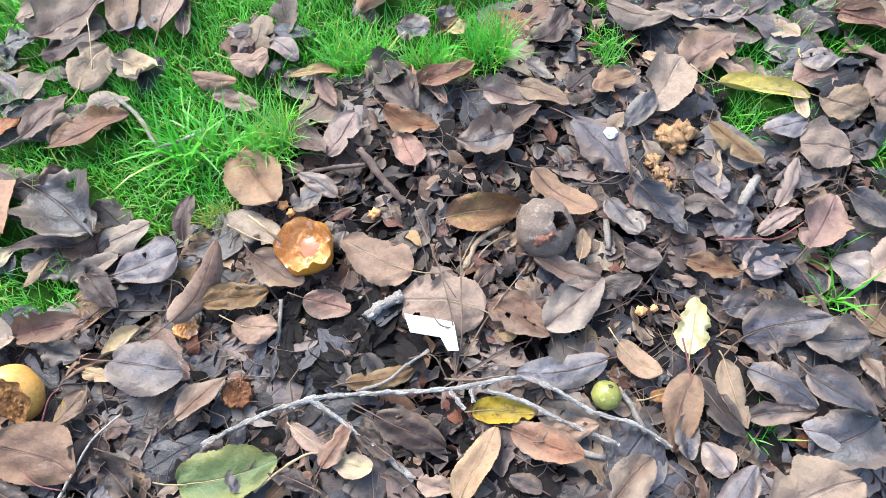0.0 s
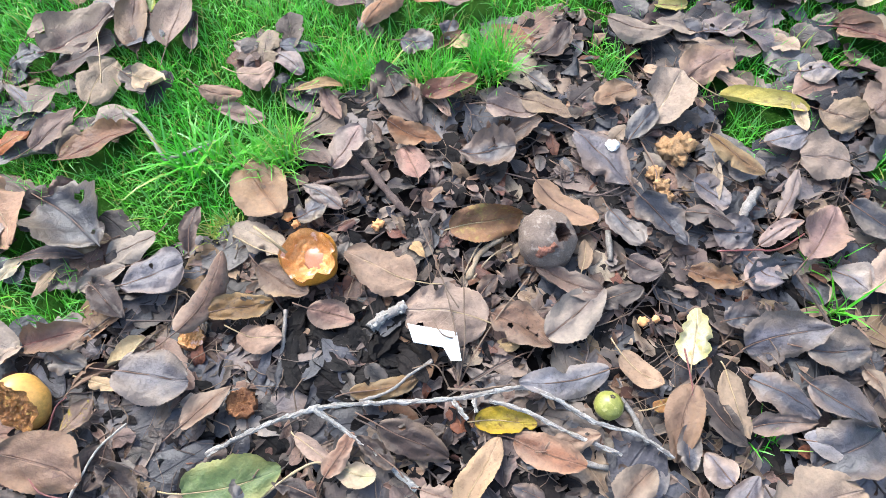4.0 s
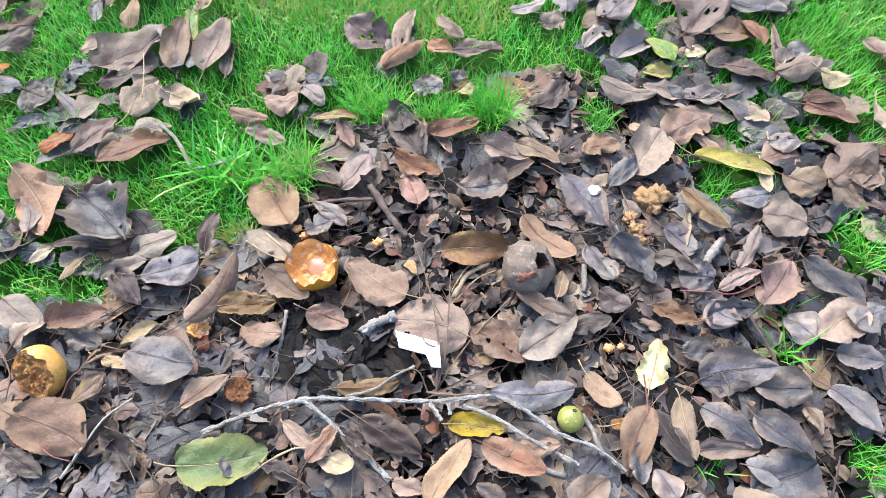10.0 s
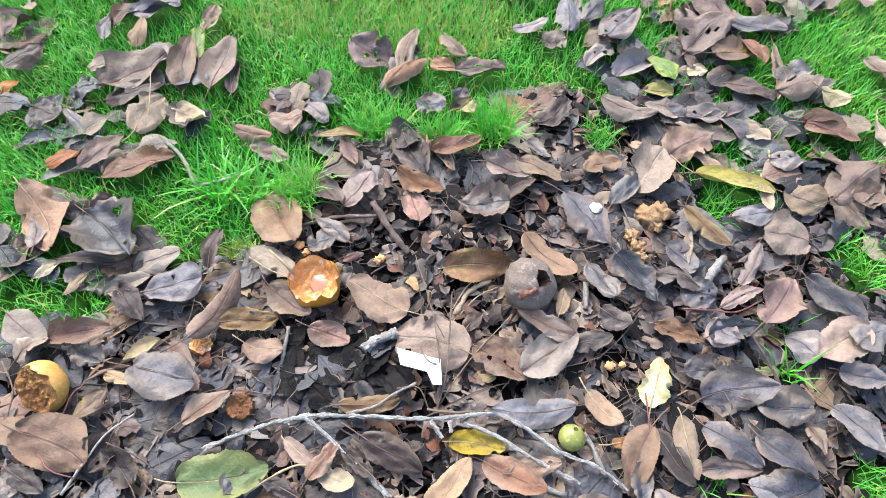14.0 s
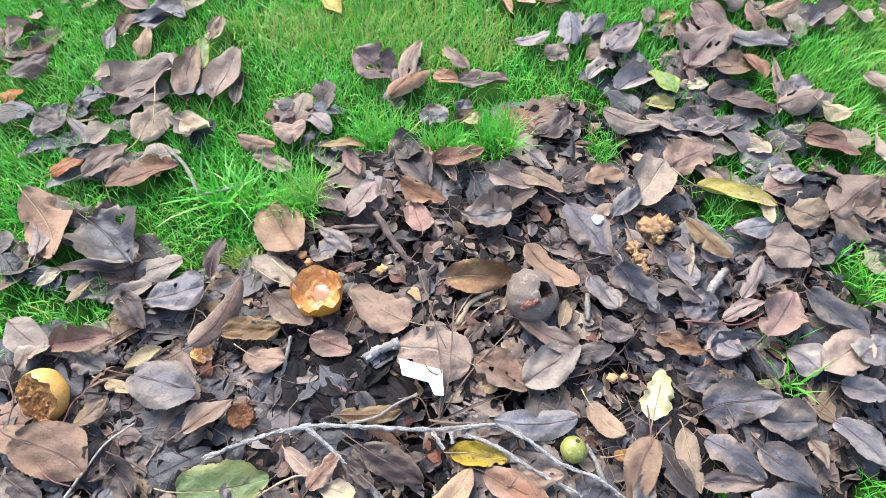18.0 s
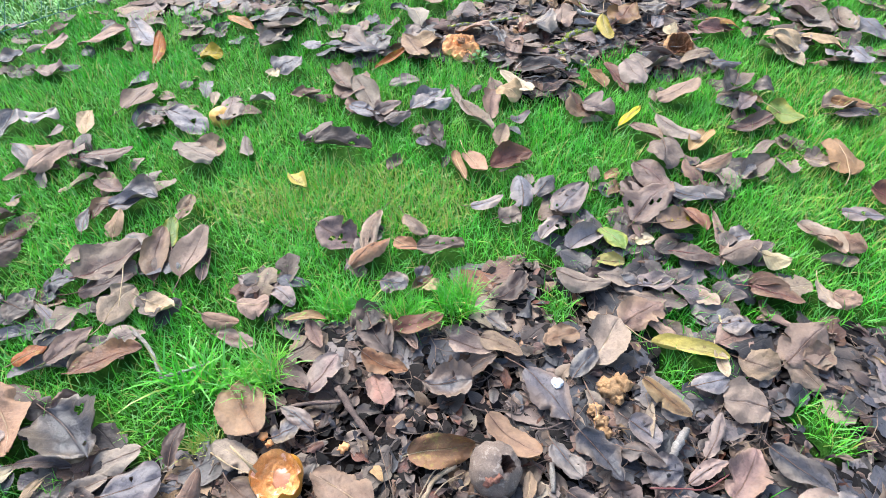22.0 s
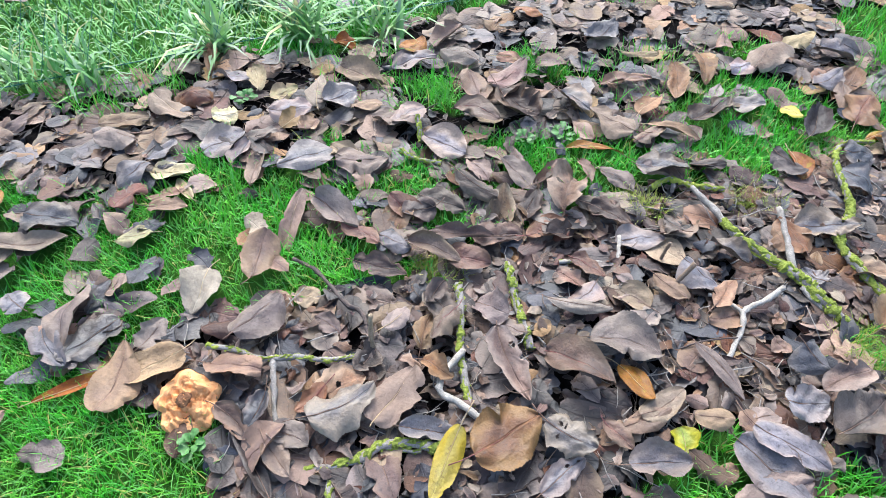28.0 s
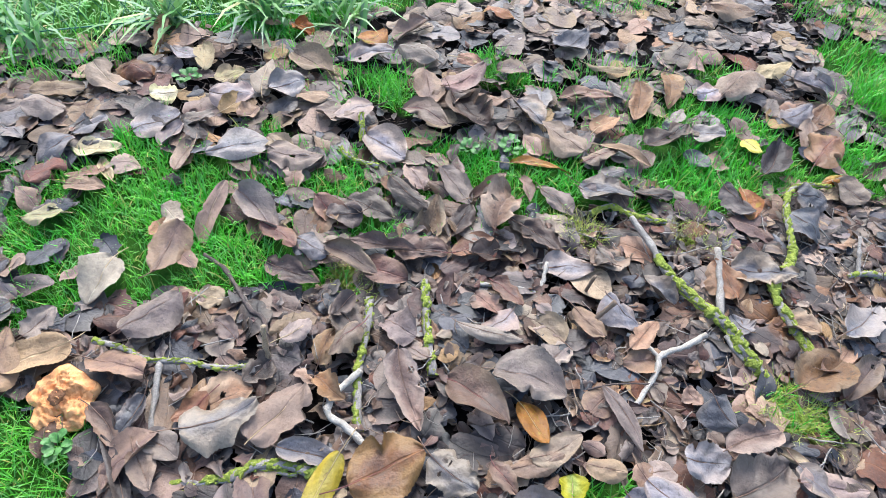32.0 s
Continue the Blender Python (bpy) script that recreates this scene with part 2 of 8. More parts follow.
LITTER = {
    # x: dark wet bits, blackened beyond their own colour for crevice shade
    "x": leaf_material("litter_gap_shade", (0.014, 0.011, 0.010), (0.006, 0.005, 0.005), (0.004, 0.004, 0.004), (0.014, 0.011, 0.010), 0.50, per_island=True, vary=0.8, sheen=0.15),
    "d": leaf_material("litter_dark", (0.042, 0.028, 0.023), (0.016, 0.011, 0.010), (0.018, 0.014, 0.014), (0.06, 0.045, 0.042), 0.38, per_island=True, vary=1.05, rim=(0.14, 0.10, 0.082), sheen_tint=(1.45, 1.35, 1.32)),
    "b": leaf_material("litter_brown", (0.140, 0.085, 0.057), (0.070, 0.041, 0.029), (0.03, 0.02, 0.018), (0.20, 0.14, 0.105), 0.48, per_island=True, vary=1.05, rim=(0.22, 0.155, 0.115), sheen_tint=(1.45, 1.35, 1.32)),
    "p": leaf_material("litter_mauve", (0.138, 0.094, 0.076), (0.068, 0.045, 0.037), (0.05, 0.032, 0.031), (0.14, 0.094, 0.08), 0.46, per_island=True, vary=0.95, rim=(0.21, 0.15, 0.11)),
    "t": leaf_material("litter_tan", (0.30, 0.205, 0.135), (0.20, 0.13, 0.085), (0.09, 0.053, 0.036), (0.42, 0.31, 0.22), 0.55, per_island=True, vary=0.6),
    "r": leaf_material("litter_russet", (0.118, 0.060, 0.042), (0.058, 0.029, 0.022), (0.03, 0.015, 0.013), (0.20, 0.105, 0.07), 0.45, per_island=True, vary=0.95, sheen_tint=(1.25, 1.1, 1.05)),
    "k": leaf_material("litter_slate", (0.054, 0.051, 0.057), (0.016, 0.015, 0.017), (0.014, 0.013, 0.015), (0.035, 0.031, 0.035), 0.33, per_island=True, vary=1.05),
    "s": leaf_material("litter_grey", (0.118, 0.102, 0.102), (0.066, 0.056, 0.057), (0.04, 0.032, 0.033), (0.07, 0.056, 0.056), 0.36, per_island=True, vary=0.95, rim=(0.16, 0.125, 0.105)),
}


def plain_material(name, base, dark, scale, rough=0.7, bump=0.4, dist=0.001, speck=None, deep=0.6):
    m, nt, b = nodes_of(name)
    n1 = ramp_node(nt, noise_node(nt, scale, 5), 0.32, 0.68)
    n2 = noise_node(nt, scale * 7, 4, 0.7)
    col = mix_node(nt, n1, base, dark)
    col = mix_node(nt, ramp_node(nt, n2, 0.3, 0.8), col, tuple(v * deep for v in dark))
    if speck:
        col = mix_node(nt, ramp_node(nt, noise_node(nt, scale * 2.3, 3), 0.58, 0.66), col, speck)
    nt.links.new(col, b.inputs["Base Color"])
    b.inputs["Roughness"].default_value = rough
    bump_node(nt, b, math_node(nt, "ADD", n1, n2), bump, dist)
    return m


STALK = plain_material("leaf_stalk", (0.26, 0.16, 0.10), (0.15, 0.08, 0.055), 90, 0.55)
STALK_PALE = plain_material("pale_stalk", (0.55, 0.42, 0.24), (0.42, 0.29, 0.15), 90, 0.55)
STALK_RED = plain_material("red_stalk", (0.27, 0.085, 0.07), (0.17, 0.05, 0.045), 90, 0.45)
BARK_GREY = plain_material("lichened_bark", (0.46, 0.42, 0.375), (0.25, 0.215, 0.185), 70, 0.85, 0.8, 0.002)
BARK = plain_material("twig_bark", (0.15, 0.105, 0.085), (0.075, 0.053, 0.045), 80, 0.75, 0.7, 0.002)
BARK_BROWN = plain_material("brown_twig_bark", (0.24, 0.165, 0.13), (0.13, 0.085, 0.068), 80, 0.75, 0.7, 0.002)
JUICE = plain_material("wet_apple_pulp", (0.46, 0.25, 0.17), (0.40, 0.18, 0.09), 60, 0.25, 0.2, 0.0006, None, 0.9)
DRY_STEM = plain_material("dry_stem", (0.30, 0.21, 0.14), (0.17, 0.11, 0.075), 80, 0.75, 0.5, 0.001)
STRAW = plain_material("straw_coloured_wood", (0.52, 0.41, 0.28), (0.31, 0.22, 0.13), 80, 0.8, 0.7, 0.002)
BARK_PALE = plain_material("bleached_twig", (0.62, 0.57, 0.50), (0.38, 0.33, 0.27), 80, 0.8, 0.7, 0.002)
LICHEN = plain_material("yellow_green_lichen", (0.46, 0.50, 0.07), (0.27, 0.34, 0.05), 190, 0.95, 1.0, 0.002)
SKIN = plain_material("apple_skin", (0.78, 0.35, 0.035), (0.64, 0.24, 0.03), 35, 0.35, 0.15, 0.0005, (0.40, 0.17, 0.03))
SKIN_PALE = plain_material("pale_apple_skin", (0.86, 0.48, 0.12), (0.74, 0.38, 0.09), 30, 0.4, 0.15, 0.0005)
FLESH = plain_material("apple_flesh", (0.86, 0.46, 0.16), (0.62, 0.25, 0.06), 42, 0.3, 0.6, 0.002, (0.80, 0.52, 0.40), 0.7)
PULP = plain_material("apple_pulp", (0.93, 0.50, 0.23), (0.88, 0.40, 0.14), 110, 0.75, 0.8, 0.002, None, 0.92)
FLESH_BROWN = plain_material("browned_flesh", (0.36, 0.155, 0.05), (0.20, 0.075, 0.028), 90, 0.6, 0.9, 0.003)
FLESH_OCHRE = plain_material("ochre_flesh", (0.66, 0.30, 0.07), (0.36, 0.13, 0.035), 75, 0.5, 1.0, 0.003, (0.78, 0.44, 0.11))
PULP_TAN = plain_material("tan_pulp", (0.70, 0.42, 0.20), (0.58, 0.32, 0.14), 130, 0.8, 1.0, 0.003, None, 0.8)
FLESH_RED = plain_material("reddish_torn_flesh", (0.50, 0.22, 0.13), (0.28, 0.11, 0.075), 130, 0.6, 1.0, 0.002)
ROT = plain_material("rotten_skin", (0.27, 0.20, 0.155), (0.165, 0.118, 0.092), 55, 0.65, 0.7, 0.002, (0.27, 0.215, 0.175))
ROT_HOLLOW = plain_material("rotten_hollow", (0.12, 0.05, 0.03), (0.03, 0.016, 0.012), 90, 0.6, 0.8, 0.002)
CRUST = plain_material("white_lichen_crust", (0.70, 0.67, 0.63), (0.42, 0.385, 0.34), 160, 0.95, 1.0, 0.002)
GREEN_SKIN = plain_material("green_skin", (0.34, 0.34, 0.08), (0.25, 0.25, 0.05), 60, 0.3, 0.1, 0.0004, (0.40, 0.37, 0.13))
WEED = plain_material("weed_green", (0.10, 0.28, 0.05), (0.06, 0.17, 0.03), 60, 0.5, 0.3, 0.001)
CALYX = plain_material("calyx_brown", (0.10, 0.07, 0.05), (0.05, 0.033, 0.025), 120, 0.8)
LABEL_WHITE = plain_material("white_plastic", (0.82, 0.82, 0.80), (0.76, 0.76, 0.74), 40, 0.35, 0.05, 0.0003)
FENCE_GREEN = plain_material("green_coated_wire", (0.02, 0.20, 0.16), (0.015, 0.13, 0.11), 60, 0.4, 0.1, 0.0003)


def grass_material(name, lush, pale, dry):
    m, nt, b = nodes_of(name)
    r = nt.nodes.new("ShaderNodeNewGeometry").outputs["Random Per Island"]
    patch = ramp_node(nt, noise_node(nt, 5.5, 4), 0.40, 0.66)
    col = mix_node(nt, r, lush, pale)
    col = mix_node(nt, math_node(nt, "MULTIPLY", patch, 0.4), col, tuple((a + b2) / 2 for a, b2 in zip(pale, dry)))
    cool = ramp_node(nt, math_node(nt, "FRACT", math_node(nt, "MULTIPLY", r, 41.9)), 0.70, 0.80)
    col = mix_node(nt, math_node(nt, "MULTIPLY", cool, 0.7), col, (0.75 * pale[0] + 0.07, 0.72 * pale[1], pale[2] + 0.09))
    dead = ramp_node(nt, math_node(nt, "FRACT", math_node(nt, "MULTIPLY", r, 17.3)), 0.91, 0.95)
    col = mix_node(nt, dead, col, dry)
    straw = ramp_node(nt, noise_node(nt, 2.1, 3), 0.56, 0.72)
    straw = math_node(nt, "MULTIPLY", straw, ramp_node(nt, math_node(nt, "FRACT", math_node(nt, "MULTIPLY", r, 7.1)), 0.45, 0.75))
    col = mix_node(nt, math_node(nt, "MULTIPLY", straw, 0.45), col, tuple(0.35 * p + 0.65 * d for p, d in zip(pale, dry)))
    nt.links.new(col, b.inputs["Base Color"])
    b.inputs["Roughness"].default_value = 0.42
    b.inputs["Specular IOR Level"].default_value = 0.5
    b.inputs["Subsurface Weight"].default_value = 0.0
    trans = nt.nodes.new("ShaderNodeBsdfTranslucent")
    nt.links.new(col, trans.inputs[0])
    ms = nt.nodes.new("ShaderNodeMixShader")
    ms.inputs[0].default_value = 0.22
    nt.links.new(b.outputs[0], ms.inputs[1])
    nt.links.new(trans.outputs[0], ms.inputs[2])
    nt.links.new(ms.outputs[0], nt.nodes["Material Output"].inputs[0])
    return m


GRASS = grass_material("lawn_grass", (0.044, 0.33, 0.012), (0.125, 0.60, 0.022), (0.42, 0.40, 0.10))
GRASS_YELLOW = grass_material("yellowed_grass", (0.21, 0.36, 0.04), (0.40, 0.46, 0.07), (0.52, 0.44, 0.12))
# grass beyond the fence: pale bluish haze is mixed into its colour
GRASS_HAZED = grass_material("hazed_grass", (0.16, 0.45, 0.09), (0.25, 0.56, 0.15), (0.46, 0.46, 0.18))
GRASS_TUFT = grass_material("coarse_tuft", (0.10, 0.31, 0.08), (0.23, 0.46, 0.14), (0.54, 0.48, 0.22))


def ground_material():
    m, nt, b = nodes_of("shaded_soil_and_thatch")
    at = nt.nodes.new("ShaderNodeAttribute")
    at.attribute_name = "turf"
    n1, n2 = noise_node(nt, 14, 6), noise_node(nt, 130, 5, 0.7)
    # soil kept nearly black: deep shade between the leaves is in its colour
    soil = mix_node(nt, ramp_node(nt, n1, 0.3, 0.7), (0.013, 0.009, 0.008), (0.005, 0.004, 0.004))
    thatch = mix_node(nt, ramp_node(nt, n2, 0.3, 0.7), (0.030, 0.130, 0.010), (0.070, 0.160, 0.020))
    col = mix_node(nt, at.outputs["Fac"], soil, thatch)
    nt.links.new(col, b.inputs["Base Color"])
    b.inputs["Roughness"].default_value = 0.95
    b.inputs["Specular IOR Level"].default_value = 0.12
    bump_node(nt, b, math_node(nt, "ADD", n1, math_node(nt, "ADD", n2, noise_node(nt, 420, 4, 0.75))), 1.0, 0.008)
    return m


GROUND = ground_material()

# ---- plan ----
# Outlines of the leaf-covered ground, in metres.
BED_FRONT = [(-0.48, 0.31), (-0.37, 0.32), (-0.29, 0.36), (-0.29, 0.45), (-0.21, 0.46), (-0.24, 0.58), (-0.17, 0.58), (-0.08, 0.60), (0.05, 0.58), (0.07, 0.71), (0.17, 0.75), (0.22, 0.69), (0.40, 0.71), (0.34, 0.58), (0.36, 0.48), (0.44, 0.48), (0.53, 0.60), (0.67, 0.61), (0.86, 0.60), (0.64, -0.14), (-0.62, -0.28), (-0.66, 0.17), (-0.44, 0.21)]
BED_HEAP = [(-0.16, 1.54), (0.06, 1.73), (0.18, 1.83), (0.24, 1.93), (0.49, 2.29), (0.68, 2.39), (0.81, 2.57), (1.13, 2.74), (1.23, 2.76), (1.31, 2.40), (1.12, 1.87), (0.73, 1.83), (0.66, 1.70), (0.64, 1.56), (0.67, 1.44), (0.53, 1.37), (0.46, 1.52), (0.40, 1.48), (0.30, 1.42), (0.32, 1.30), (0.18, 1.26), (0.13, 1.41), (-0.09, 1.43)]
BED_EDGE = [(-0.91, 1.61), (-0.81, 1.68), (-0.58, 1.69), (-0.38, 1.78), (-0.36, 1.92), (-0.21, 1.98), (-0.10, 2.08), (-0.00, 2.13), (0.17, 2.31), (0.39, 2.39), (0.51, 2.76), (0.76, 2.77), (1.27, 2.96), (1.42, 3.69), (0.88, 3.60), (0.38, 3.39), (0.01, 2.93), (-0.28, 2.60), (-0.36, 2.35), (-0.67, 2.22), (-0.79, 2.01), (-0.96, 1.83), (-1.00, 1.70)]
BED_FAR = [(0.99, 1.99), (0.76, 2.43), (1.17, 2.80), (1.38, 3.48), (1.83, 3.65), (2.06, 3.28), (1.73, 2.81), (1.56, 2.54), (1.40, 2.46), (1.28, 2.29), (1.11, 2.19)]
BEDS = [BED_FRONT, BED_HEAP, BED_EDGE, BED_FAR]
# Patches of grass within the beds: middle and half sizes.
GRASS_HOLES = [(0.43, 0.52, 0.06, 0.04), (0.59, 0.43, 0.05, 0.05), (0.22, 0.63, 0.03, 0.03), (0.34, 0.10, 0.02, 0.02), (0.53, 0.12, 0.03, 0.03), (0.45, 0.25, 0.01, 0.01), (0.12, 2.56, 0.08, 0.06), (-0.03, 2.36, 0.10, 0.05), (-0.18, 2.08, 0.05, 0.04), (0.56, 2.89, 0.09, 0.05), (-0.38, 1.93, 0.03, 0.08), (0.91, 2.06, 0.05, 0.03), (0.97, 2.07, 0.04, 0.03), (0.84, 3.16, 0.11, 0.12), (0.21, 1.89, 0.04, 0.04), (0.74, 1.66, 0.06, 0.08), (0.04, 1.40, 0.07, 0.08)]
FENCE_A, FENCE_SLOPE = (-0.79, 2.04), 1.16



def inside(poly, x, y):
    """Which of the points x, y lie in the outline."""
    hit = np.zeros(x.shape, bool)
    for (x0, y0), (x1, y1) in zip(poly, poly[1:] + poly[:1]):
        if y0 != y1:
            hit ^= ((y0 > y) != (y1 > y)) & (x < (x1 - x0) * (y - y0) / (y1 - y0) + x0)
    return hit


def wobble(x, y, k, s):
    return s * (np.sin(k * x + 1.3 * np.sin(k * 0.7 * y)) + np.sin(k * 1.7 * y + 2.1 + np.sin(k * 1.3 * x)))


def litter(x, y):
    """Where fallen leaves hide the lawn."""
    xx, yy = x + wobble(x, y, 31, 0.008), y + wobble(y, x, 27, 0.008)
    on = np.zeros(x.shape, bool)
    for poly in BEDS:
        on |= inside(poly, xx, yy)
    for cx, cy, rx, ry in GRASS_HOLES:
        on &= ((xx - cx) / rx) ** 2 + ((yy - cy) / ry) ** 2 > 1
    return on


def fence_side(x, y):
    """Metres beyond the fence line; minus: on the near side."""
    return (y - FENCE_A[1] - (x - FENCE_A[0]) * FENCE_SLOPE) / math.hypot(1, FENCE_SLOPE)


def height(x, y):
    """The ground's gentle unevenness."""
    return 0.004 * np.sin(6.1 * x + 1.0) * np.sin(5.3 * y) + 0.003 * np.sin(13 * x + 7 * y)


def mesh_from(name, verts, faces, mat, uv=None, smooth=True):
    me = bpy.data.meshes.new(name)
    verts, faces = np.asarray(verts, np.float32), np.asarray(faces, np.int32)
    k = faces.shape[1]
    me.vertices.add(len(verts))
    me.vertices.foreach_set("co", verts.ravel())
    me.loops.add(faces.size)
    me.loops.foreach_set("vertex_index", faces.ravel())
    me.polygons.add(len(faces))
    me.polygons.foreach_set("loop_start", np.arange(0, faces.size, k, dtype=np.int32))
    me.polygons.foreach_set("use_smooth", np.full(len(faces), smooth))
    if uv is not None:
        lay = me.uv_layers.new(name="UVMap")
        lay.data.foreach_set("uv", np.asarray(uv, np.float32)[faces.ravel()].ravel())
    me.update(calc_edges=True)
    me.validate()
    me.materials.append(mat)
    return me


# ---- ground ----
def build_ground():
    near_x, near_y = np.arange(-2.4, 2.6, 0.025), np.arange(-1.2, 5.0, 0.025)
    far = np.array([3, 4, 6, 9, 14, 22, 40, 80, 200, 600.0])
    xs = np.concatenate([-far[::-1] - 1, near_x, far + 1])
    ys = np.concatenate([-far[::-1], near_y, far + 3])
    gx, gy = np.meshgrid(xs, ys)
    x, y = gx.ravel(), gy.ravel()
    z = height(x, y) * (np.abs(x) < 3) * (np.abs(y) < 6)
    n = len(xs)
    i = (np.arange(len(ys) - 1)[:, None] * n + np.arange(n - 1)[None]).ravel()
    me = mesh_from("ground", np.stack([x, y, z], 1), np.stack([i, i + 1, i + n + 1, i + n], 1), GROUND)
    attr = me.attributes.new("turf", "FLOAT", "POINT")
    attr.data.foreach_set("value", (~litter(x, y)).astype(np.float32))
    tagged(new("ground", me), "garden ground of soil darkened for leaf-gap shade, and mown turf", "ground", kind="structure")


build_ground()


# ---- grass ----
def blades(name, x, y, rng, length, width, lean, mat, label, droop=0.5):
    """Many blades, each a tapered strip of two quads and a tip, bent over by its own weight."""
    n = len(x)
    yaw, tilt = rng.uniform(0, 2 * np.pi, n), np.abs(rng.normal(0, lean, n))
    ln, wd = length * rng.uniform(0.55, 1.25, n), width * rng.uniform(0.6, 1.3, n)
    dx, dy = np.cos(yaw), np.sin(yaw)
    z0 = height(x, y) - 0.002
    v = np.zeros((n, 7, 3), np.float32)
    px, py, pz, a = x.copy(), y.copy(), z0.copy(), tilt.copy()
    for k, wk in enumerate((1.0, 0.9, 0.6, 0.0)):
        hw = wd * wk / 2
        if k < 3:
            v[:, 2 * k] = np.stack([px - dy * hw, py + dx * hw, pz], 1)
            v[:, 2 * k + 1] = np.stack([px + dy * hw, py - dx * hw, pz], 1)
        else:
            v[:, 6] = np.stack([px, py, pz], 1)
        s = ln / 3
        px, py, pz = px + dx * np.sin(a) * s, py + dy * np.sin(a) * s, pz + np.cos(a) * s
        a = np.minimum(a + droop * rng.uniform(0.2, 1.0, n), 1.9)
    pz_min = 0.001
    v[:, :, 2] = np.maximum(v[:, :, 2], (z0 + pz_min)[:, None] - 0.002)
    base = (np.arange(n) * 7)[:, None]
    tris = np.concatenate([base + np.array(t) for t in ((0, 1, 3), (0, 3, 2), (2, 3, 5), (2, 5, 4), (4, 5, 6))])
    me = mesh_from(name, v.reshape(-1, 3), tris, mat)
    return tagged(new(name, me), label, "grass", kind="stuff")


def scatter(rng, x0, x1, y0, y1, density):
    n = int((x1 - x0) * (y1 - y0) * density)
    return rng.uniform(x0, x1, n), rng.uniform(y0, y1, n)


def build_lawn():
    rng = np.random.default_rng(7)
    x, y = scatter(rng, -1.25, 1.35, -0.1, 1.75, 40000)
    keep = ~litter(x, y) & (fence_side(x, y) < 0)
    keep &= rng.random(len(x)) < 0.75 + 0.25 * np.sin(9 * x) * np.sin(11 * y + 2)
    keep &= ~covered(x, y)
    blades("lawn_grass", x[keep], y[keep], rng, 0.041, 0.0019, 0.66, GRASS, "short bright green lawn grass between fallen leaves")
    xs, ys = zip(*BED_EDGE)
    x, y = scatter(rng, min(xs), max(xs), min(ys), max(ys), 6500)
    keep = inside(BED_EDGE, x, y) & (fence_side(x, y) < 0) & ~covered(x, y) & (np.sin(9 * x + 4 * y) + np.sin(11 * y - 6 * x) > 0.75)
    blades("lawn_grass", x[keep], y[keep], rng, 0.062, 0.0026, 0.5, GRASS, "green grass growing up between drifted leaves")
    x, y = scatter(rng, -1.3, 1.3, 1.75, 2.8, 20000)
    keep = ~litter(x, y) & (fence_side(x, y) < 0) & ~covered(x, y)
    blades("lawn_grass", x[keep], y[keep], rng, 0.042, 0.0024, 0.6, GRASS, "bright green lawn grass among leaf drifts")
    x, y = scatter(rng, -2.2, 2.9, 1.75, 4.4, 9500)
    keep = ~litter(x, y) & (fence_side(x, y) < 0) & ~covered(x, y)
    blades("lawn_grass", x[keep], y[keep], rng, 0.043, 0.0032, 0.5, GRASS, "bright green lawn grass among leaf drifts")
    x, y = scatter(rng, 1.35, 2.8, 0.4, 1.75, 15000)
    blades("lawn_grass", x, y, rng, 0.042, 0.0026, 0.55, GRASS, "bright green lawn grass beside the leaf heap")
    x, y = scatter(rng, 2.9, 4.6, 1.4, 5.6, 5000)
    blades("lawn_grass", x, y, rng, 0.05, 0.004, 0.5, GRASS, "green lawn grass far to the side")
    # the lawn going on around, thinning out
    x, y = rng.normal(0.3, 2.4, 60000), rng.normal(1.6, 2.4, 60000)
    near = (np.abs(x - 0.05) < 1.3) & (y > -0.1) & (y < 1.75) | (x > -2.2) & (x < 2.9) & (y > 1.75) & (y < 4.4) | (x > 1.3) & (x < 2.8) & (y > 0.4) & (y < 1.8) | (x > 2.9) & (x < 4.6) & (y > 1.4) & (y < 5.6)
    keep = ~near & ~litter(x, y) & (fence_side(x, y) < 0) & (np.hypot(x - 0.1, y + 0.15) > 0.35)
    blades("lawn_grass", x[keep], y[keep], rng, 0.055, 0.0055, 0.6, GRASS, "green lawn grass around the leaves")
    x, y = rng.uniform(-6, 4, 16000), rng.uniform(0.5, 8, 16000)
    keep = (fence_side(x, y) > 0.02) & ((np.abs(x) > 0.9 + 0.55 * y) | (y > 5.4))
    blades("rough_grass", x[keep], y[keep], rng, 0.06, 0.006, 0.8, GRASS_HAZED, "rough green grass beyond the wire fence, pale bluish haze in its colour")
    x, y = scatter(rng, -3.4, 2.6, 1.2, 5.4, 5000)
    keep = fence_side(x, y) > 0.02
    keep &= np.abs(x) < 0.9 + 0.55 * y
    blades("rough_grass", x[keep], y[keep], rng, 0.055, 0.0046, 0.8, GRASS_HAZED, "rough green grass beyond the wire fence, pale bluish haze in its colour", 0.9)


# ---- leaves ----
PROFILE = {"e": (0.50, 0.64), "r": (0.42, 0.46), "o": (0.75, 0.42), "l": (0.8, 0.85), "v": (0.45, 0.82), "w": (0.30, 0.50)}


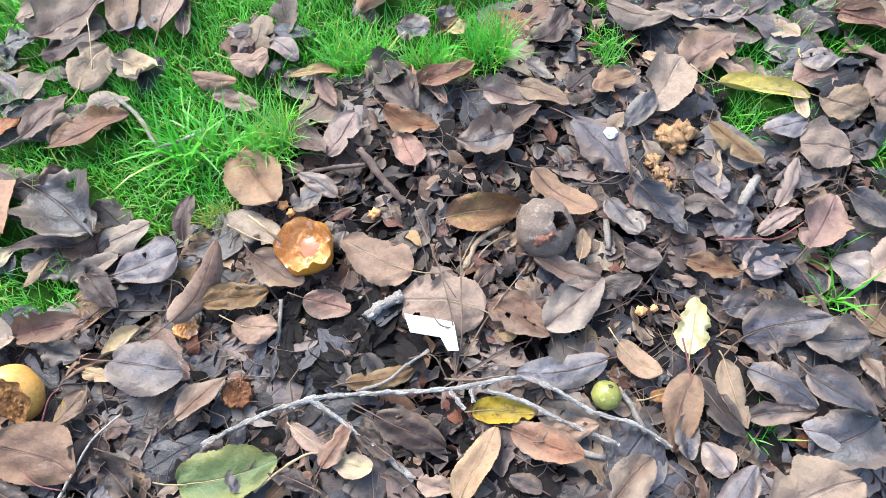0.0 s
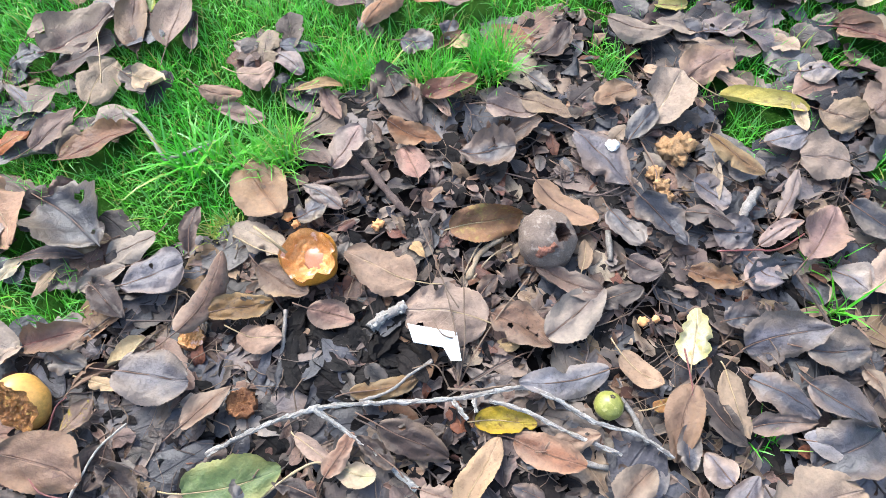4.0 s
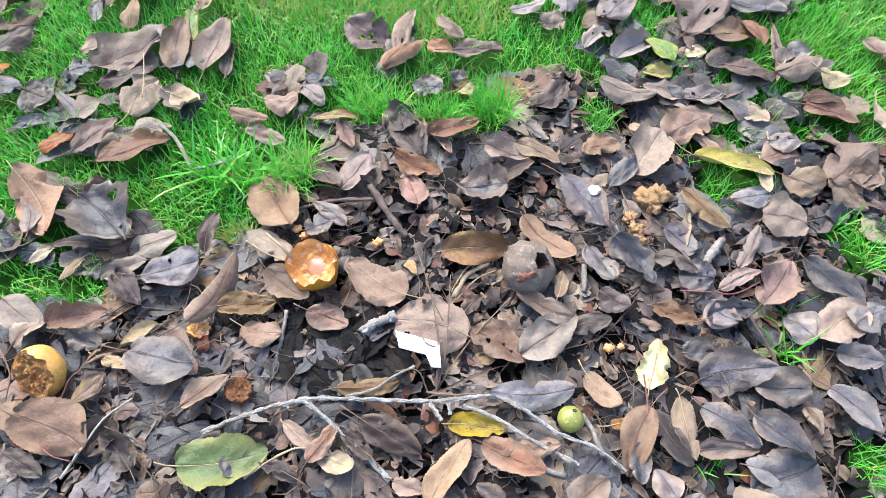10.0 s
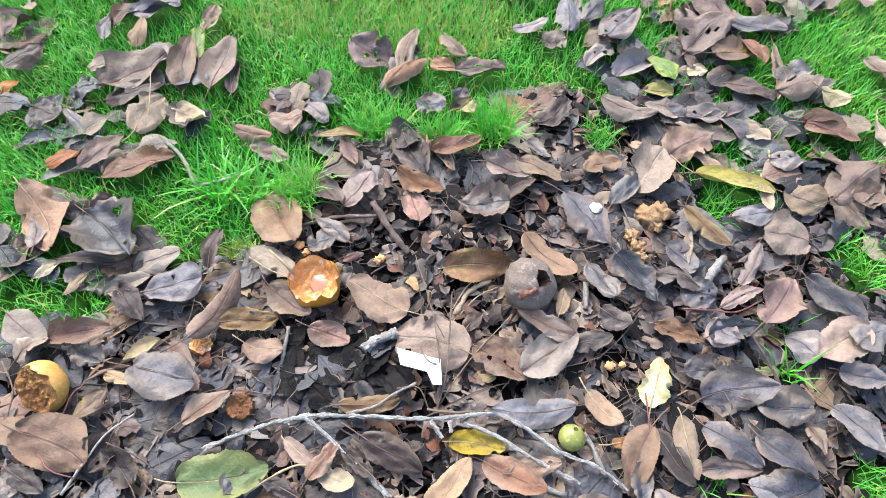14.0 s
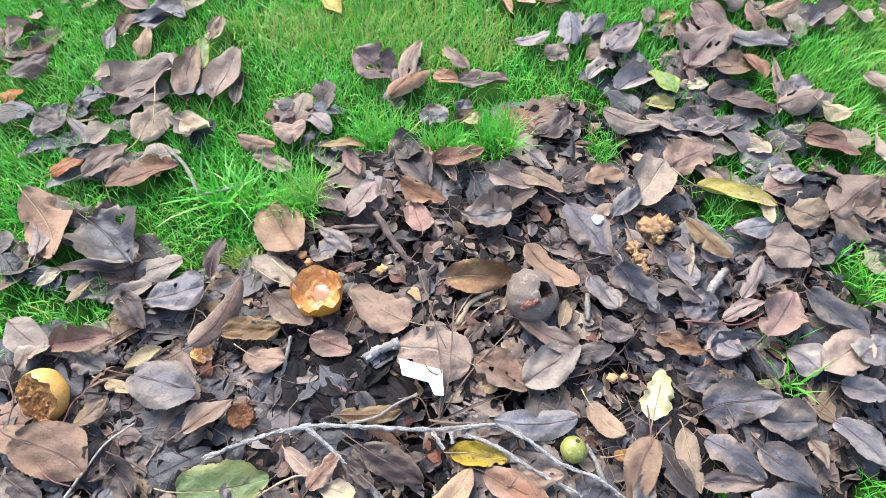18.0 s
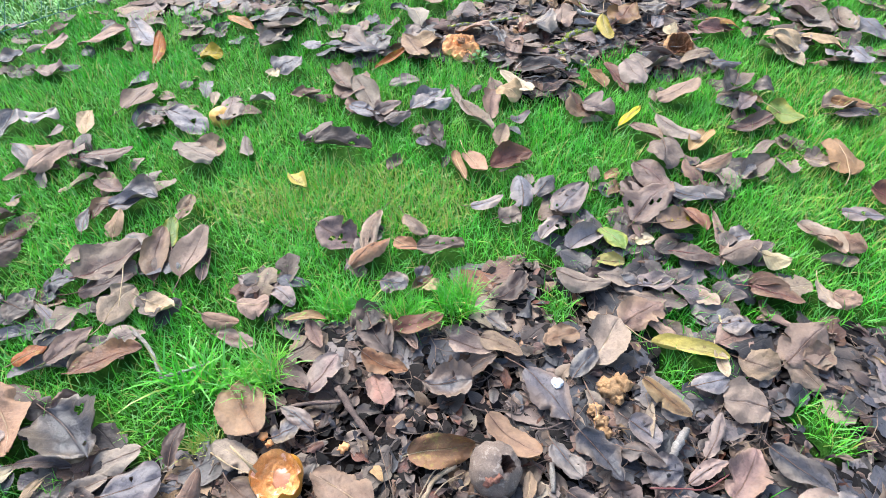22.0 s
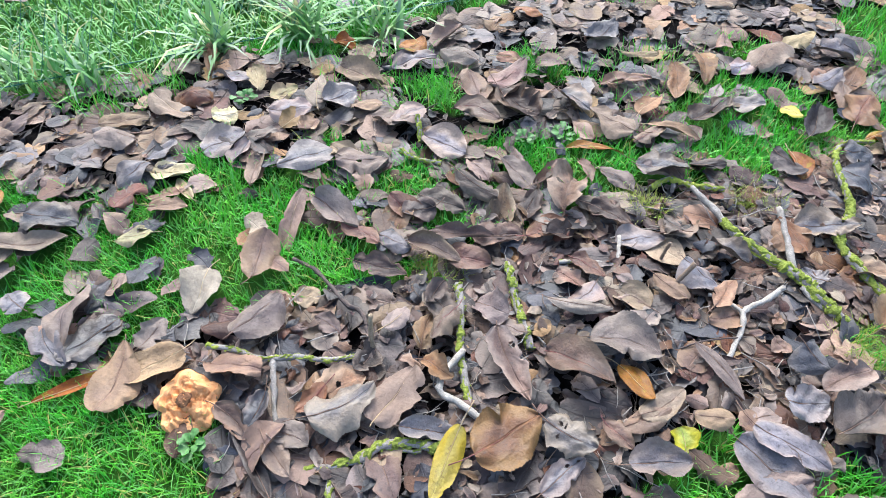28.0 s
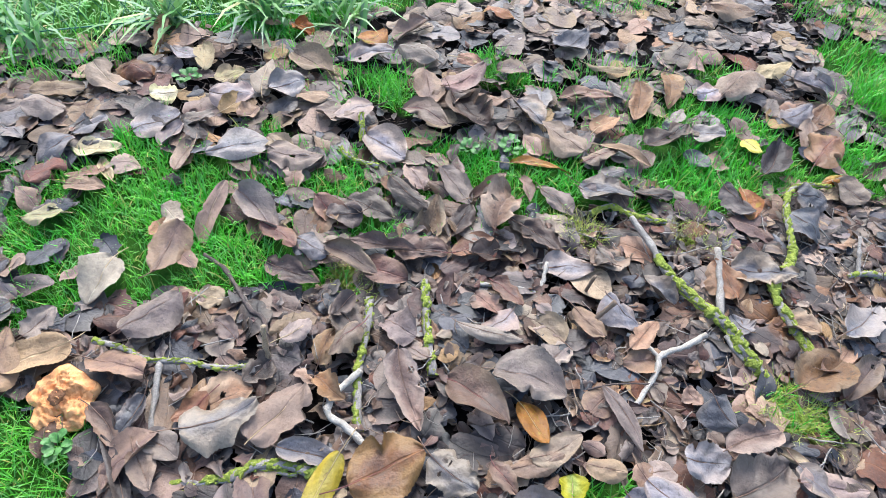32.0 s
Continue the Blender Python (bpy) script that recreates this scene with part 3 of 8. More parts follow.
def leaf_grid(rng, long, wide, shape, cup, bend, twist, ragged, nu, nv, crumple=0.032):
    """One leaf blade with its base at u = 0: points, faces and u, v. It is rolled across by cup and bowed along by bend (radians), creased, nibbled
    and wavy-edged by chance, and then as long and wide as told."""
    a, b = PROFILE[shape]
    u = np.linspace(0, 1, nu + 1)
    us = 0.012 + 0.976 * u
    peak = a / (a + b)
    prof = us**a * (1 - us) ** b / (peak**a * (1 - peak) ** b)
    v = np.linspace(-1, 1, nv + 1)
    uu, vv = np.meshgrid(u, v, indexing="ij")
    edge = np.ones_like(uu)
    for side in (-1, 1):
        k = rng.uniform(0, 6.28, 4)
        rag = rng.uniform(-0.08, 0.10) + 0.05 * np.sin(5 * u + k[3]) + ragged * (np.sin(8 * u + k[0]) * 0.5 + np.sin(19 * u + k[1]) * 0.4 + np.sin(37 * u + k[2]) * 0.4)
        rag = rag + 0.035 * (np.arange(nu + 1) % 2)
        if shape == "w":  # lobes
            lobe = (u * 2.9 - 0.15) % 1.0
            rag = rag + 0.30 - 0.62 * np.abs(lobe - 0.5) ** 0.8 - 0.25 * (u > 0.85)
        for _ in range(rng.poisson(0.15 + 4.5 * ragged)):  # bites and tears
            at, w = rng.uniform(0.12, 0.95), max(rng.uniform(0.02, 0.10), 0.8 / nu)
            rag = rag - rng.uniform(0.10, 0.5) * np.clip(1.25 - np.abs(u - at) / w, 0, 1)
        edge += (np.sign(vv) == side) * np.abs(vv) ** 0.5 * (rag[:, None] - 0.3 * ragged)
    half = 0.5 * wide * prof[:, None] * np.maximum(edge, 0.15)
    c = cup if abs(cup) > 0.02 else 0.02
    k = rng.uniform(0, 6.28, 8)
    cc = c * (1 + 0.45 * np.sin(2.5 * uu + k[0]))
    y = half * np.sin(cc * vv) / cc
    z = half * (1 - np.cos(cc * vv)) / cc
    z = z + rng.uniform(-0.12, 0.28) * np.abs(vv) * half
    lip = np.clip((np.abs(vv) - 0.6) / 0.4, 0, 1) ** 2
    z = z + 0.14 * wide * lip * np.sin(5 * uu + np.sign(vv) * k[1] + k[2]) * np.sin(np.pi * uu)
    bd = bend if abs(bend) > 0.02 else 0.02
    s = uu - 0.5
    x = long * np.sin(bd * s) / bd
    z = z + long * (1 - np.cos(bd * s)) / bd
    z = z + crumple * wide * (np.sin(9 * uu + 3 * vv + k[3]) * 0.6 + np.sin(15 * uu - 6 * vv + k[4]) * 0.5 + np.sin(4 * uu + 8 * vv + k[5]) * 0.5)
    z = z + 0.003 * wide * np.sin(2 * np.pi * (8 * uu - 2.1 * np.abs(vv))) * np.sin(np.pi * np.abs(vv))
    # sharp folds across the blade, at any slant
    for _ in range(rng.integers(2, 5)):
        th, c0 = rng.uniform(0, np.pi), rng.uniform(-0.5, 0.5)
        d = s * 1.6 * np.cos(th) + 0.5 * vv * np.sin(th) - 0.55 * c0
        z = z + crumple * wide * rng.choice((-1, 1)) * rng.uniform(1.0, 4.5) * np.abs(d) * np.clip(0.4 + np.abs(d), 0, 1)
    ang = twist * s
    y, z = y * np.cos(ang) - z * np.sin(ang), y * np.sin(ang) + z * np.cos(ang)
    y = y + 0.06 * long * np.sin(3 * s + k[6])
    x *= long / max(np.ptp(x), 1e-6)
    y *= wide / max(np.ptp(y), 1e-6)
    pts = np.stack([x - (x.max() + x.min()) / 2, y - (y.max() + y.min()) / 2, z - z.min()], -1)
    n = nv + 1
    i = (np.arange(nu)[:, None] * n + np.arange(nv)[None]).ravel()
    faces = np.stack([i, i + n, i + n + 1, i + 1], 1)
    return pts, faces, np.stack([uu, vv * 0.5 + 0.5], -1)


def tube(path, radii, sides=6, cap=True):
    """Points and faces of a round bar along a path."""
    path, radii = np.asarray(path, float), np.asarray(radii, float)
    t = np.gradient(path, axis=0)
    t /= np.linalg.norm(t, axis=1)[:, None] + 1e-9
    up = np.where(np.abs(t[:, 2:3]) > 0.9, [[1.0, 0, 0]], [[0, 0, 1.0]])
    s = np.cross(t, up)
    s /= np.linalg.norm(s, axis=1)[:, None] + 1e-9
    w = np.cross(s, t)
    ang = np.linspace(0, 2 * np.pi, sides, endpoint=False)
    ring = s[:, None] * np.cos(ang)[None, :, None] + w[:, None] * np.sin(ang)[None, :, None]
    pts = path[:, None] + ring * radii.reshape(len(path), -1)[:, :, None]
    n = len(path)
    faces = [(i * sides + j, i * sides + (j + 1) % sides, (i + 1) * sides + (j + 1) % sides, (i + 1) * sides + j) for i in range(n - 1) for j in range(sides)]
    verts = pts.reshape(-1, 3)
    if cap:
        verts = np.vstack([verts, path[0], path[-1]])
        a, b, m = len(verts) - 2, len(verts) - 1, (n - 1) * sides
        faces += [(a, (j + 1) % sides, j, j) for j in range(sides)] + [(b, m + j, m + (j + 1) % sides, m + (j + 1) % sides) for j in range(sides)]
    return verts, faces


def solid(name, verts, faces, mat, smooth=True):
    me = bpy.data.meshes.new(name)
    me.from_pydata([tuple(v) for v in verts], [], [tuple(dict.fromkeys(f)) for f in faces])
    me.polygons.foreach_set("use_smooth", [smooth] * len(me.polygons))
    me.materials.append(mat)
    return me


def part(name, me, parent, label=""):
    ob = new(name, me)
    ob.parent = parent
    return tagged(ob, label)


WORDS = {
    "b": "dry brown", "d": "wet dark brown", "k": "wet slate-black", "t": "pale tan", "p": "mauve-brown", "m": "pale mauve-tan", "s": "damp grey-mauve", "q": "pinkish brown", "c": "pale cream",
    "r": "reddish russet", "y": "yellowed", "g": "green and yellow", "o": "ochre", "w": "bleached pale yellow", "h": "half yellowed mauve-brown", "u": "smooth pale beige", "z": "dull olive-tan",
}
FORMS = {"w": "lobed", "e": "oval", "r": "rounded", "o": "broad-tipped", "l": "narrow", "v": "pointed"}
leaf_count = [0]
FLAT = []  # where single leaves lie, as x, y, yaw, half length, half width


def leaf(kind, x, y, z, yaw, long, wide, shape="e", cup=0.5, bend=0.3, stalk=0.0, tip=0.0, roll=0.0, where="", state=""):
    """One fallen leaf: blade and stalk with midrib. yaw: where its tip points; tip and roll: degrees by which it is tipped up at the tip and over to a side."""
    leaf_count[0] += 1
    if not where and y < 1.1 and abs(cup) < 0.9:  # matted flat by the wet
        cup, bend = cup * 0.55, bend * 0.55
    rng = np.random.default_rng(1000 + leaf_count[0])
    ragged = rng.uniform(0.0, 0.08) + (0.05 if kind in "dkbp" else 0.09 if kind == "w" else 0.01)
    holes = int(rng.integers(1, 4)) if kind in "dkspb" and rng.random() < 0.2 else 0
    pts, faces, uv = leaf_grid(rng, long, wide, shape, cup, bend, rng.uniform(-0.5, 0.5), ragged, *((60, 26) if holes else (36, 10)))
    if holes:  # eaten through
        q, ok = uv.reshape(-1, 2)[faces].mean(1), np.ones(len(faces), bool)
        for _ in range(holes):
            c, w = rng.uniform(0.2, 0.85), rng.uniform(0.15, 0.85)
            ok &= ((q[:, 0] - c) / rng.uniform(0.02, 0.06)) ** 2 + ((q[:, 1] - w) / rng.uniform(0.04, 0.11)) ** 2 > 1 + 0.3 * np.sin(17 * q[:, 0] + 13 * q[:, 1])
        faces = faces[ok]
    name = "curled_leaf" if abs(cup) > 0.9 else "yellow_leaf" if kind in "ygowz" else "pale_leaf" if kind in "tmcu" else "fallen_leaf"
    ob = new(name)
    ob.empty_display_size = 0.02
    part("blade", mesh_from("blade", pts.reshape(-1, 3), faces, LEAF[kind], uv.reshape(-1, 2)), ob)
    rolled = "rolled-up " if abs(cup) > 1.4 else "curled " if abs(cup) > 0.9 else ""
    label = f"{state or rolled}{WORDS[kind]} {FORMS[shape]} fallen leaf lying on {where or 'leaf litter'}"
    tagged(ob, label, "leaf", "leaves on the lawn" if where else "leaves of the front bed" if y < 1.1 else "leaves of the heap and drift")
    mid = pts[:, pts.shape[1] // 2] + [0, 0, 0.0002]
    s = stalk or 0.02 * rng.uniform(0.3, 1)
    d = mid[0] - mid[1]
    d /= np.linalg.norm(d)
    side = np.array([0, rng.uniform(-0.3, 0.3), rng.uniform(-0.1, 0.2)])
    path = [mid[0] + d * s + side * s, mid[0] + d * s * 0.5 + side * s * 0.3] + [mid[int(len(mid) * k / 7)] for k in range(6)]
    rad = [0.0009, 0.0008, 0.0008, 0.0007, 0.0006, 0.0005, 0.0004, 0.0003]
    v, f = tube(path, rad, 5)
    mat = STALK_RED if kind in "r" or (kind in "yg" and rng.random() < 0.5) else STALK_PALE if kind in "tcwygozu" else STALK
    part("stalk", solid("stalk", v, f, mat), ob)
    ob.matrix_world = pose(x, y, z, roll, -tip, yaw)
    FLAT.append((x, y, radians(yaw), long / 2, wide / 2))
    return ob


def covered(x, y):
    """Which points lie under a single leaf."""
    hit = np.zeros(x.shape, bool)
    for cx, cy, a, hl, hw in FLAT:
        near = np.nonzero((np.abs(x - cx) < hl) & (np.abs(y - cy) < hl))[0]
        dx, dy = x[near] - cx, y[near] - cy
        u, v = dx * math.cos(a) + dy * math.sin(a), -dx * math.sin(a) + dy * math.cos(a)
        hit[near] |= (u / hl) ** 2 + (v / hw) ** 2 < 0.85
    return hit


def drift(name, label, rng, x, y, z, mats, long, wide, tilt, nu=12, nv=6, ragged=0.3, top=0.012, curl=0.5, shapes="erov"):
    """Uncounted leaves of a drift, one mesh for each tint."""
    bank = {m: ([], [], []) for m in mats}
    keys = list(mats)
    share = np.array([mats[m] for m in keys], float)
    pick = rng.choice(len(keys), len(x), p=share / share.sum())
    for i in range(len(x)):
        sc = rng.uniform(0.6, 1.2)
        pts, faces, uv = leaf_grid(rng, long * sc, wide * sc * rng.uniform(0.75, 1.2), shapes[rng.integers(len(shapes))], rng.normal(0, curl), rng.normal(0, curl), rng.normal(0, 0.6), rng.uniform(0, ragged), nu, nv, 0.06 * curl + 0.01)
        e = Euler((rng.normal(0, tilt), rng.normal(0, tilt), rng.uniform(0, 6.283)))
        w = pts.reshape(-1, 3) @ np.array(e.to_matrix()).T
        w[:, 2] -= w[:, 2].min()
        w[:, 2] = top * np.tanh(w[:, 2] / top)
        w += (x[i], y[i], z[i])
        V, Fc, U = bank[keys[pick[i]]]
        Fc.append(faces + len(V) * len(w))
        V.append(w)
        U.append(uv.reshape(-1, 2))
    for m, (V, Fc, U) in bank.items():
        if V:
            me = mesh_from(name, np.vstack(V), np.vstack(Fc), LITTER[m], np.vstack(U))
            tagged(new(name, me), label, "leaf litter", kind="stuff")


CRUMBLY = [(-0.13, 0.38, 0.08, 0.04), (-0.14, 0.19, 0.09, 0.04), (0.04, 0.29, 0.05, 0.04), (-0.01, 0.17, 0.04, 0.02), (0.22, 0.24, 0.04, 0.02), (-0.04, 0.08, 0.06, 0.03), (-0.00, 0.42, 0.05, 0.03)]  # crumbled spots without whole leaves: middle, half sizes
CLUMPS = [(-0.56, 0.60, 0.12, 0.16, 26), (-0.59, 0.34, 0.09, 0.08, 16), (-0.43, 0.30, 0.08, 0.05, 12), (0.31, 0.81, 0.12, 0.14, 34), (0.47, 0.69, 0.14, 0.14, 46), (-0.25, 0.63, 0.07, 0.05, 10), (0.59, 0.55, 0.09, 0.07, 20), (-0.84, 0.77, 0.06, 0.10, 9), (-0.71, 0.56, 0.06, 0.05, 7), (-0.12, 0.74, 0.04, 0.06, 4), (-1.11, 1.41, 0.21, 0.21, 24), (-0.62, 1.19, 0.11, 0.10, 10), (0.48, 0.95, 0.11, 0.08, 12), (0.96, 1.54, 0.12, 0.13, 12), (-0.80, 0.95, 0.16, 0.13, 12), (-0.25, 1.50, 0.09, 0.16, 8), (-0.24, 1.47, 0.10, 0.08, 10), (0.93, 1.82, 0.12, 0.13, 16), (0.60, 1.45, 0.07, 0.04, 8), (1.21, 2.09, 0.23, 0.26, 60), (1.32, 1.77, 0.15, 0.13, 24), (1.59, 2.24, 0.14, 0.30, 40), (1.01, 1.72, 0.08, 0.09, 8), (0.69, 1.28, 0.08, 0.11, 8), (1.66, 2.58, 0.14, 0.32, 40), (-0.60, 1.62, 0.19, 0.13, 26), (-0.48, 1.75, 0.20, 0.12, 26), (-0.34, 1.93, 0.17, 0.10, 18), (-0.02, 1.98, 0.13, 0.12, 18), (-0.24, 1.50, 0.09, 0.10, 12), (0.30, 2.46, 0.19, 0.17, 24), (0.28, 2.09, 0.13, 0.09, 44), (0.14, 1.93, 0.10, 0.05, 18), (0.12, 2.18, 0.09, 0.07, 14), (0.57, 2.38, 0.10, 0.04, 12), (0.62, 2.62, 0.12, 0.09, 14), (0.44, 2.46, 0.10, 0.07, 9), (0.30, 2.62, 0.10, 0.06, 8)]  # loose heaps of leaves on the lawn: middle, half sizes, how many


def build_litter():
    rng = np.random.default_rng(21)
    # crumbled dark bottom layer, with shade of the gaps in its black, then whole leaves over it
    for poly, seed, n0, n1 in ((BED_FRONT, 1, 6500, 700), (BED_HEAP, 2, 3600, 1150), (BED_EDGE, 3, 3000, 1350), (BED_FAR, 4, 1800, 700)):
        xs, ys = zip(*poly)
        box = min(xs), max(xs), min(ys), max(ys)
        rate = (box[1] - box[0]) * (box[3] - box[2])
        area = 0.6 * rate
        x, y = scatter(rng, *box, n0 / area)
        on = litter(x, y) & inside(poly, x, y)
        x, y = x[on], y[on]
        drift("leaf_crumbs", "crumbled dark wet leaf fragments on soil, blackened further for gap shade", rng, x, y, height(x, y) + rng.uniform(0.0, 0.004, len(x)), {"x": 6, "d": 4.5, "k": 1.5, "b": 2, "p": 2.2, "r": 1.5} if seed == 1 else {"x": 1, "d": 5, "k": 4, "b": 1.5, "p": 1}, 0.034, 0.015, 0.55, 5, 2, 0.4)
        x, y = scatter(rng, *box, n1 / area)
        on = litter(x, y) & inside(poly, x, y)
        for cx, cy, rx, ry in CRUMBLY:
            on &= ((x - cx) / rx) ** 2 + ((y - cy) / ry) ** 2 > 1
        x, y = x[on], y[on]
        if seed == 1:
            # browner in the middle of the bed, slate grey towards its sides
            mid = ((x + 0.03) / 0.24) ** 2 + ((y - 0.30) / 0.20) ** 2 < 1
            z = height(x, y) + rng.uniform(0.0, 0.004, len(x))
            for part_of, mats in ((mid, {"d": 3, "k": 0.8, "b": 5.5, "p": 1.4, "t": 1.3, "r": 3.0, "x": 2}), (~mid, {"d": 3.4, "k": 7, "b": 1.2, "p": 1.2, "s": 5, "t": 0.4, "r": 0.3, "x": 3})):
                drift("leaf_litter", "matted wet brown and black fallen leaves, some blackened for gap shade", rng, x[part_of], y[part_of], z[part_of], mats, *((0.064, 0.042, 0.13) if part_of is mid else (0.080, 0.058, 0.09)), ragged=0.28, top=0.011, curl=0.45 if part_of is mid else 0.28, shapes="erovw")
        else:
            z = height(x, y) + rng.uniform(0.0, 0.007, len(x))
            drift("leaf_litter", "drifted crumpled brown and grey fallen leaves", rng, x, y, z, {"d": 6, "k": 2.8, "b": 3.0, "p": 1.6, "s": 0.7, "t": 0.6, "r": 4.0} if seed == 2 else {"d": 1.4, "k": 0.8, "b": 3.6, "p": 5, "s": 4.5, "t": 2.6, "r": 0.8}, *((0.074, 0.054, 0.24) if seed == 2 else (0.088, 0.070, 0.18)), ragged=0.22, top=0.022 if seed == 2 else 0.017, curl=0.7 if seed == 2 else 0.45, shapes="erovww")
        # torn fragments over them
        x, y = scatter(rng, *box, (330 if seed == 1 else 2200) / area * (0.3 if seed > 2 else 1))
        on = litter(x, y) & inside(poly, x, y)
        x, y = x[on], y[on]
        drift("leaf_fragments", "torn curled bits of brown leaf on the litter", rng, x, y, height(x, y) + (rng.uniform(0.004, 0.009, len(x)) if seed == 1 else rng.uniform(0.008, 0.020, len(x))), {"d": 4, "b": 3, "p": 2, "r": 3, "t": 0.9, "k": 2}, 0.034, 0.021, 0.4, 6, 4, 0.5, 0.012, 0.9)
        # broken twig bits
        x, y = scatter(rng, *box, 520)
        on = litter(x, y) & inside(poly, x, y)
        V, Fc = [], []
        for px, py in zip(x[on], y[on]):
            a, q, r = rng.uniform(0, 3.14), rng.uniform(0.008, 0.034), rng.uniform(0.0004, 0.0013)
            z = 0.008 + rng.uniform(0, 0.010 if seed == 1 else 0.026)
            w = rng.normal(0, 0.15 * q, 2)
            d = np.array([math.cos(a), math.sin(a), rng.normal(0, 0.12)])
            p = np.array([px, py, z])
            v, f = tube([p - d * q, p - d * q * 0.3 + [w[0], w[1], 0], p + d * q * 0.4, p + d * q], [r, r * 1.1, r, r * 0.8], 5)
            Fc += [tuple(k + len(V) for k in g) for g in f]
            V += [tuple(t) for t in v]
        tagged(new("twig_bits", solid("twig_bits", V, Fc, BARK if seed != 2 else BARK_GREY)), "small broken twig bits in leaf litter", "twig litter", kind="stuff")
        # dry fibres and bare stalks
        x, y = scatter(rng, *box, 420 if seed == 1 else 260)
        on = litter(x, y) & inside(poly, x, y)
        V, Fc = [], []
        for px, py in zip(x[on], y[on]):
            a, q, r = rng.uniform(0, 6.28), rng.uniform(0.012, 0.042), rng.uniform(0.0003, 0.0008)
            bow, z = rng.normal(0, 0.35 * q), 0.012 + rng.uniform(0, 0.010 if seed == 1 else 0.022)
            d, w = np.array([math.cos(a), math.sin(a), rng.normal(0, 0.15)]), np.array([-math.sin(a), math.cos(a), 0.2])
            p = np.array([px, py, z])
            v, f = tube([p - d * q, p - d * q * 0.35 + w * bow, p + d * q * 0.35 + w * bow, p + d * q], [r, r, r * 0.9, r * 0.6], 4)
            Fc += [tuple(k + len(V) for k in g) for g in f]
            V += [tuple(t) for t in v]
        tagged(new("dry_fibres", solid("dry_fibres", V, Fc, DRY_STEM)), "thin dry stalks and fibres strewn in litter", "plant fibres", kind="stuff")
    # wet mulch beside the twig; its black also stands for a shaded hollow
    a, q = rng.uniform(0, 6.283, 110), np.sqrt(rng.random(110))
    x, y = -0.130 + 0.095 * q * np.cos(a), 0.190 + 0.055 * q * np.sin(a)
    drift("leaf_mulch", "wet rotted leaf shreds in the bed, blackened as a shaded hollow", rng, x, y, height(x, y) + rng.uniform(0.008, 0.014, len(x)), {"x": 6, "k": 2, "d": 1}, 0.055, 0.024, 0.25, top=0.012)
    # scattered leaves on the lawn, sunk in the grass
    x, y = scatter(rng, -0.9, 1.25, 0.9, 1.6, 40)
    on = ~litter(x, y) & (fence_side(x, y) < 0)
    x, y = x[on], y[on]
    drift("leaf_litter", "brown leaves strewn over the lawn", rng, x, y, height(x, y) + 0.012, {"d": 3, "b": 4, "p": 4, "k": 1, "t": 1}, 0.065, 0.04, 0.22, top=0.03)
    spots = []
    for cx, cy, rx, ry, n in CLUMPS:
        a, q = rng.uniform(0, 6.283, n), np.sqrt(rng.random(n))
        spots.append((cx + rx * q * np.cos(a), cy + ry * q * np.sin(a)))
    x, y = np.concatenate([s[0] for s in spots]), np.concatenate([s[1] for s in spots])
    drift("leaf_litter", "loose clusters of brown and black leaves on the lawn", rng, x, y, height(x, y) + rng.uniform(0.008, 0.016, len(x)), {"d": 5, "k": 3, "b": 3, "p": 3, "s": 2, "r": 1, "t": 0.4}, 0.068, 0.044, 0.25, top=0.022)
    x, y = scatter(rng, -1.1, 1.0, 1.55, 2.9, 210)
    on = ~litter(x, y) & (fence_side(x, y) < 0) & (np.sin(7 * x + 1) + np.sin(9 * y) > -0.7)
    x, y = x[on], y[on]
    drift("leaf_litter", "brown leaves strewn thickly over the lawn by the heap", rng, x, y, height(x, y) + rng.uniform(0.010, 0.02, len(x)), {"d": 3, "b": 4, "p": 5, "k": 2, "t": 0.8}, 0.065, 0.042, 0.25, top=0.03)
    x, y = scatter(rng, 0.95, 2.8, 1.3, 3.9, 90)
    on = ~litter(x, y) & (fence_side(x, y) < 0)
    x, y = x[on], y[on]
    drift("leaf_litter", "brown leaves strewn over the far lawn", rng, x, y, height(x, y) + 0.014, {"d": 3, "b": 3, "p": 5, "k": 1, "t": 1}, 0.075, 0.045, 0.22, top=0.03)
    x, y = scatter(rng, -3.0, 1.2, 1.7, 5.2, 170)
    on = (fence_side(x, y) > 0.05) & (np.sin(3.1 * x + 1) + np.sin(2.7 * y) + 0.8 * np.sin(7.3 * x + 5.1 * y) + rng.normal(0, 0.4, len(x)) > 0.25)
    x, y = x[on], y[on]
    drift("leaf_litter", "greyish brown leaves strewn in rough grass", rng, x, y, height(x, y) + 0.030, {"d": 2, "b": 2, "p": 4, "s": 4, "k": 1}, 0.090, 0.065, 0.14, top=0.03, curl=0.35)


build_litter()


# ---- single fallen leaves ----
leaf("d", -0.841, 0.771, 0.023, -109, 0.064, 0.063, "e", 0.43, -0.33, stalk=0.015, tip=3, roll=4, where="the lawn")
leaf("o", -0.778, 0.617, 0.023, 71, 0.039, 0.036, "e", 0.32, 0.20, tip=-4, roll=1, where="the lawn")
leaf("t", -0.613, 0.782, 0.023, 99, 0.061, 0.036, "v", -0.23, -0.23, tip=19, roll=4, where="the lawn")
leaf("r", -0.653, 0.825, 0.023, -121, 0.074, 0.041, "e", 0.34, -0.42, tip=-4, roll=-2, where="the lawn")
leaf("k", -0.675, 0.786, 0.026, 98, 0.066, 0.028, "e", 0.27, 0.28, tip=3, roll=-3, where="the lawn")
leaf("k", -0.597, 0.863, 0.023, 0, 0.075, 0.068, "e", 0.64, -0.46, stalk=0.016, tip=-2, roll=-1, where="the lawn")
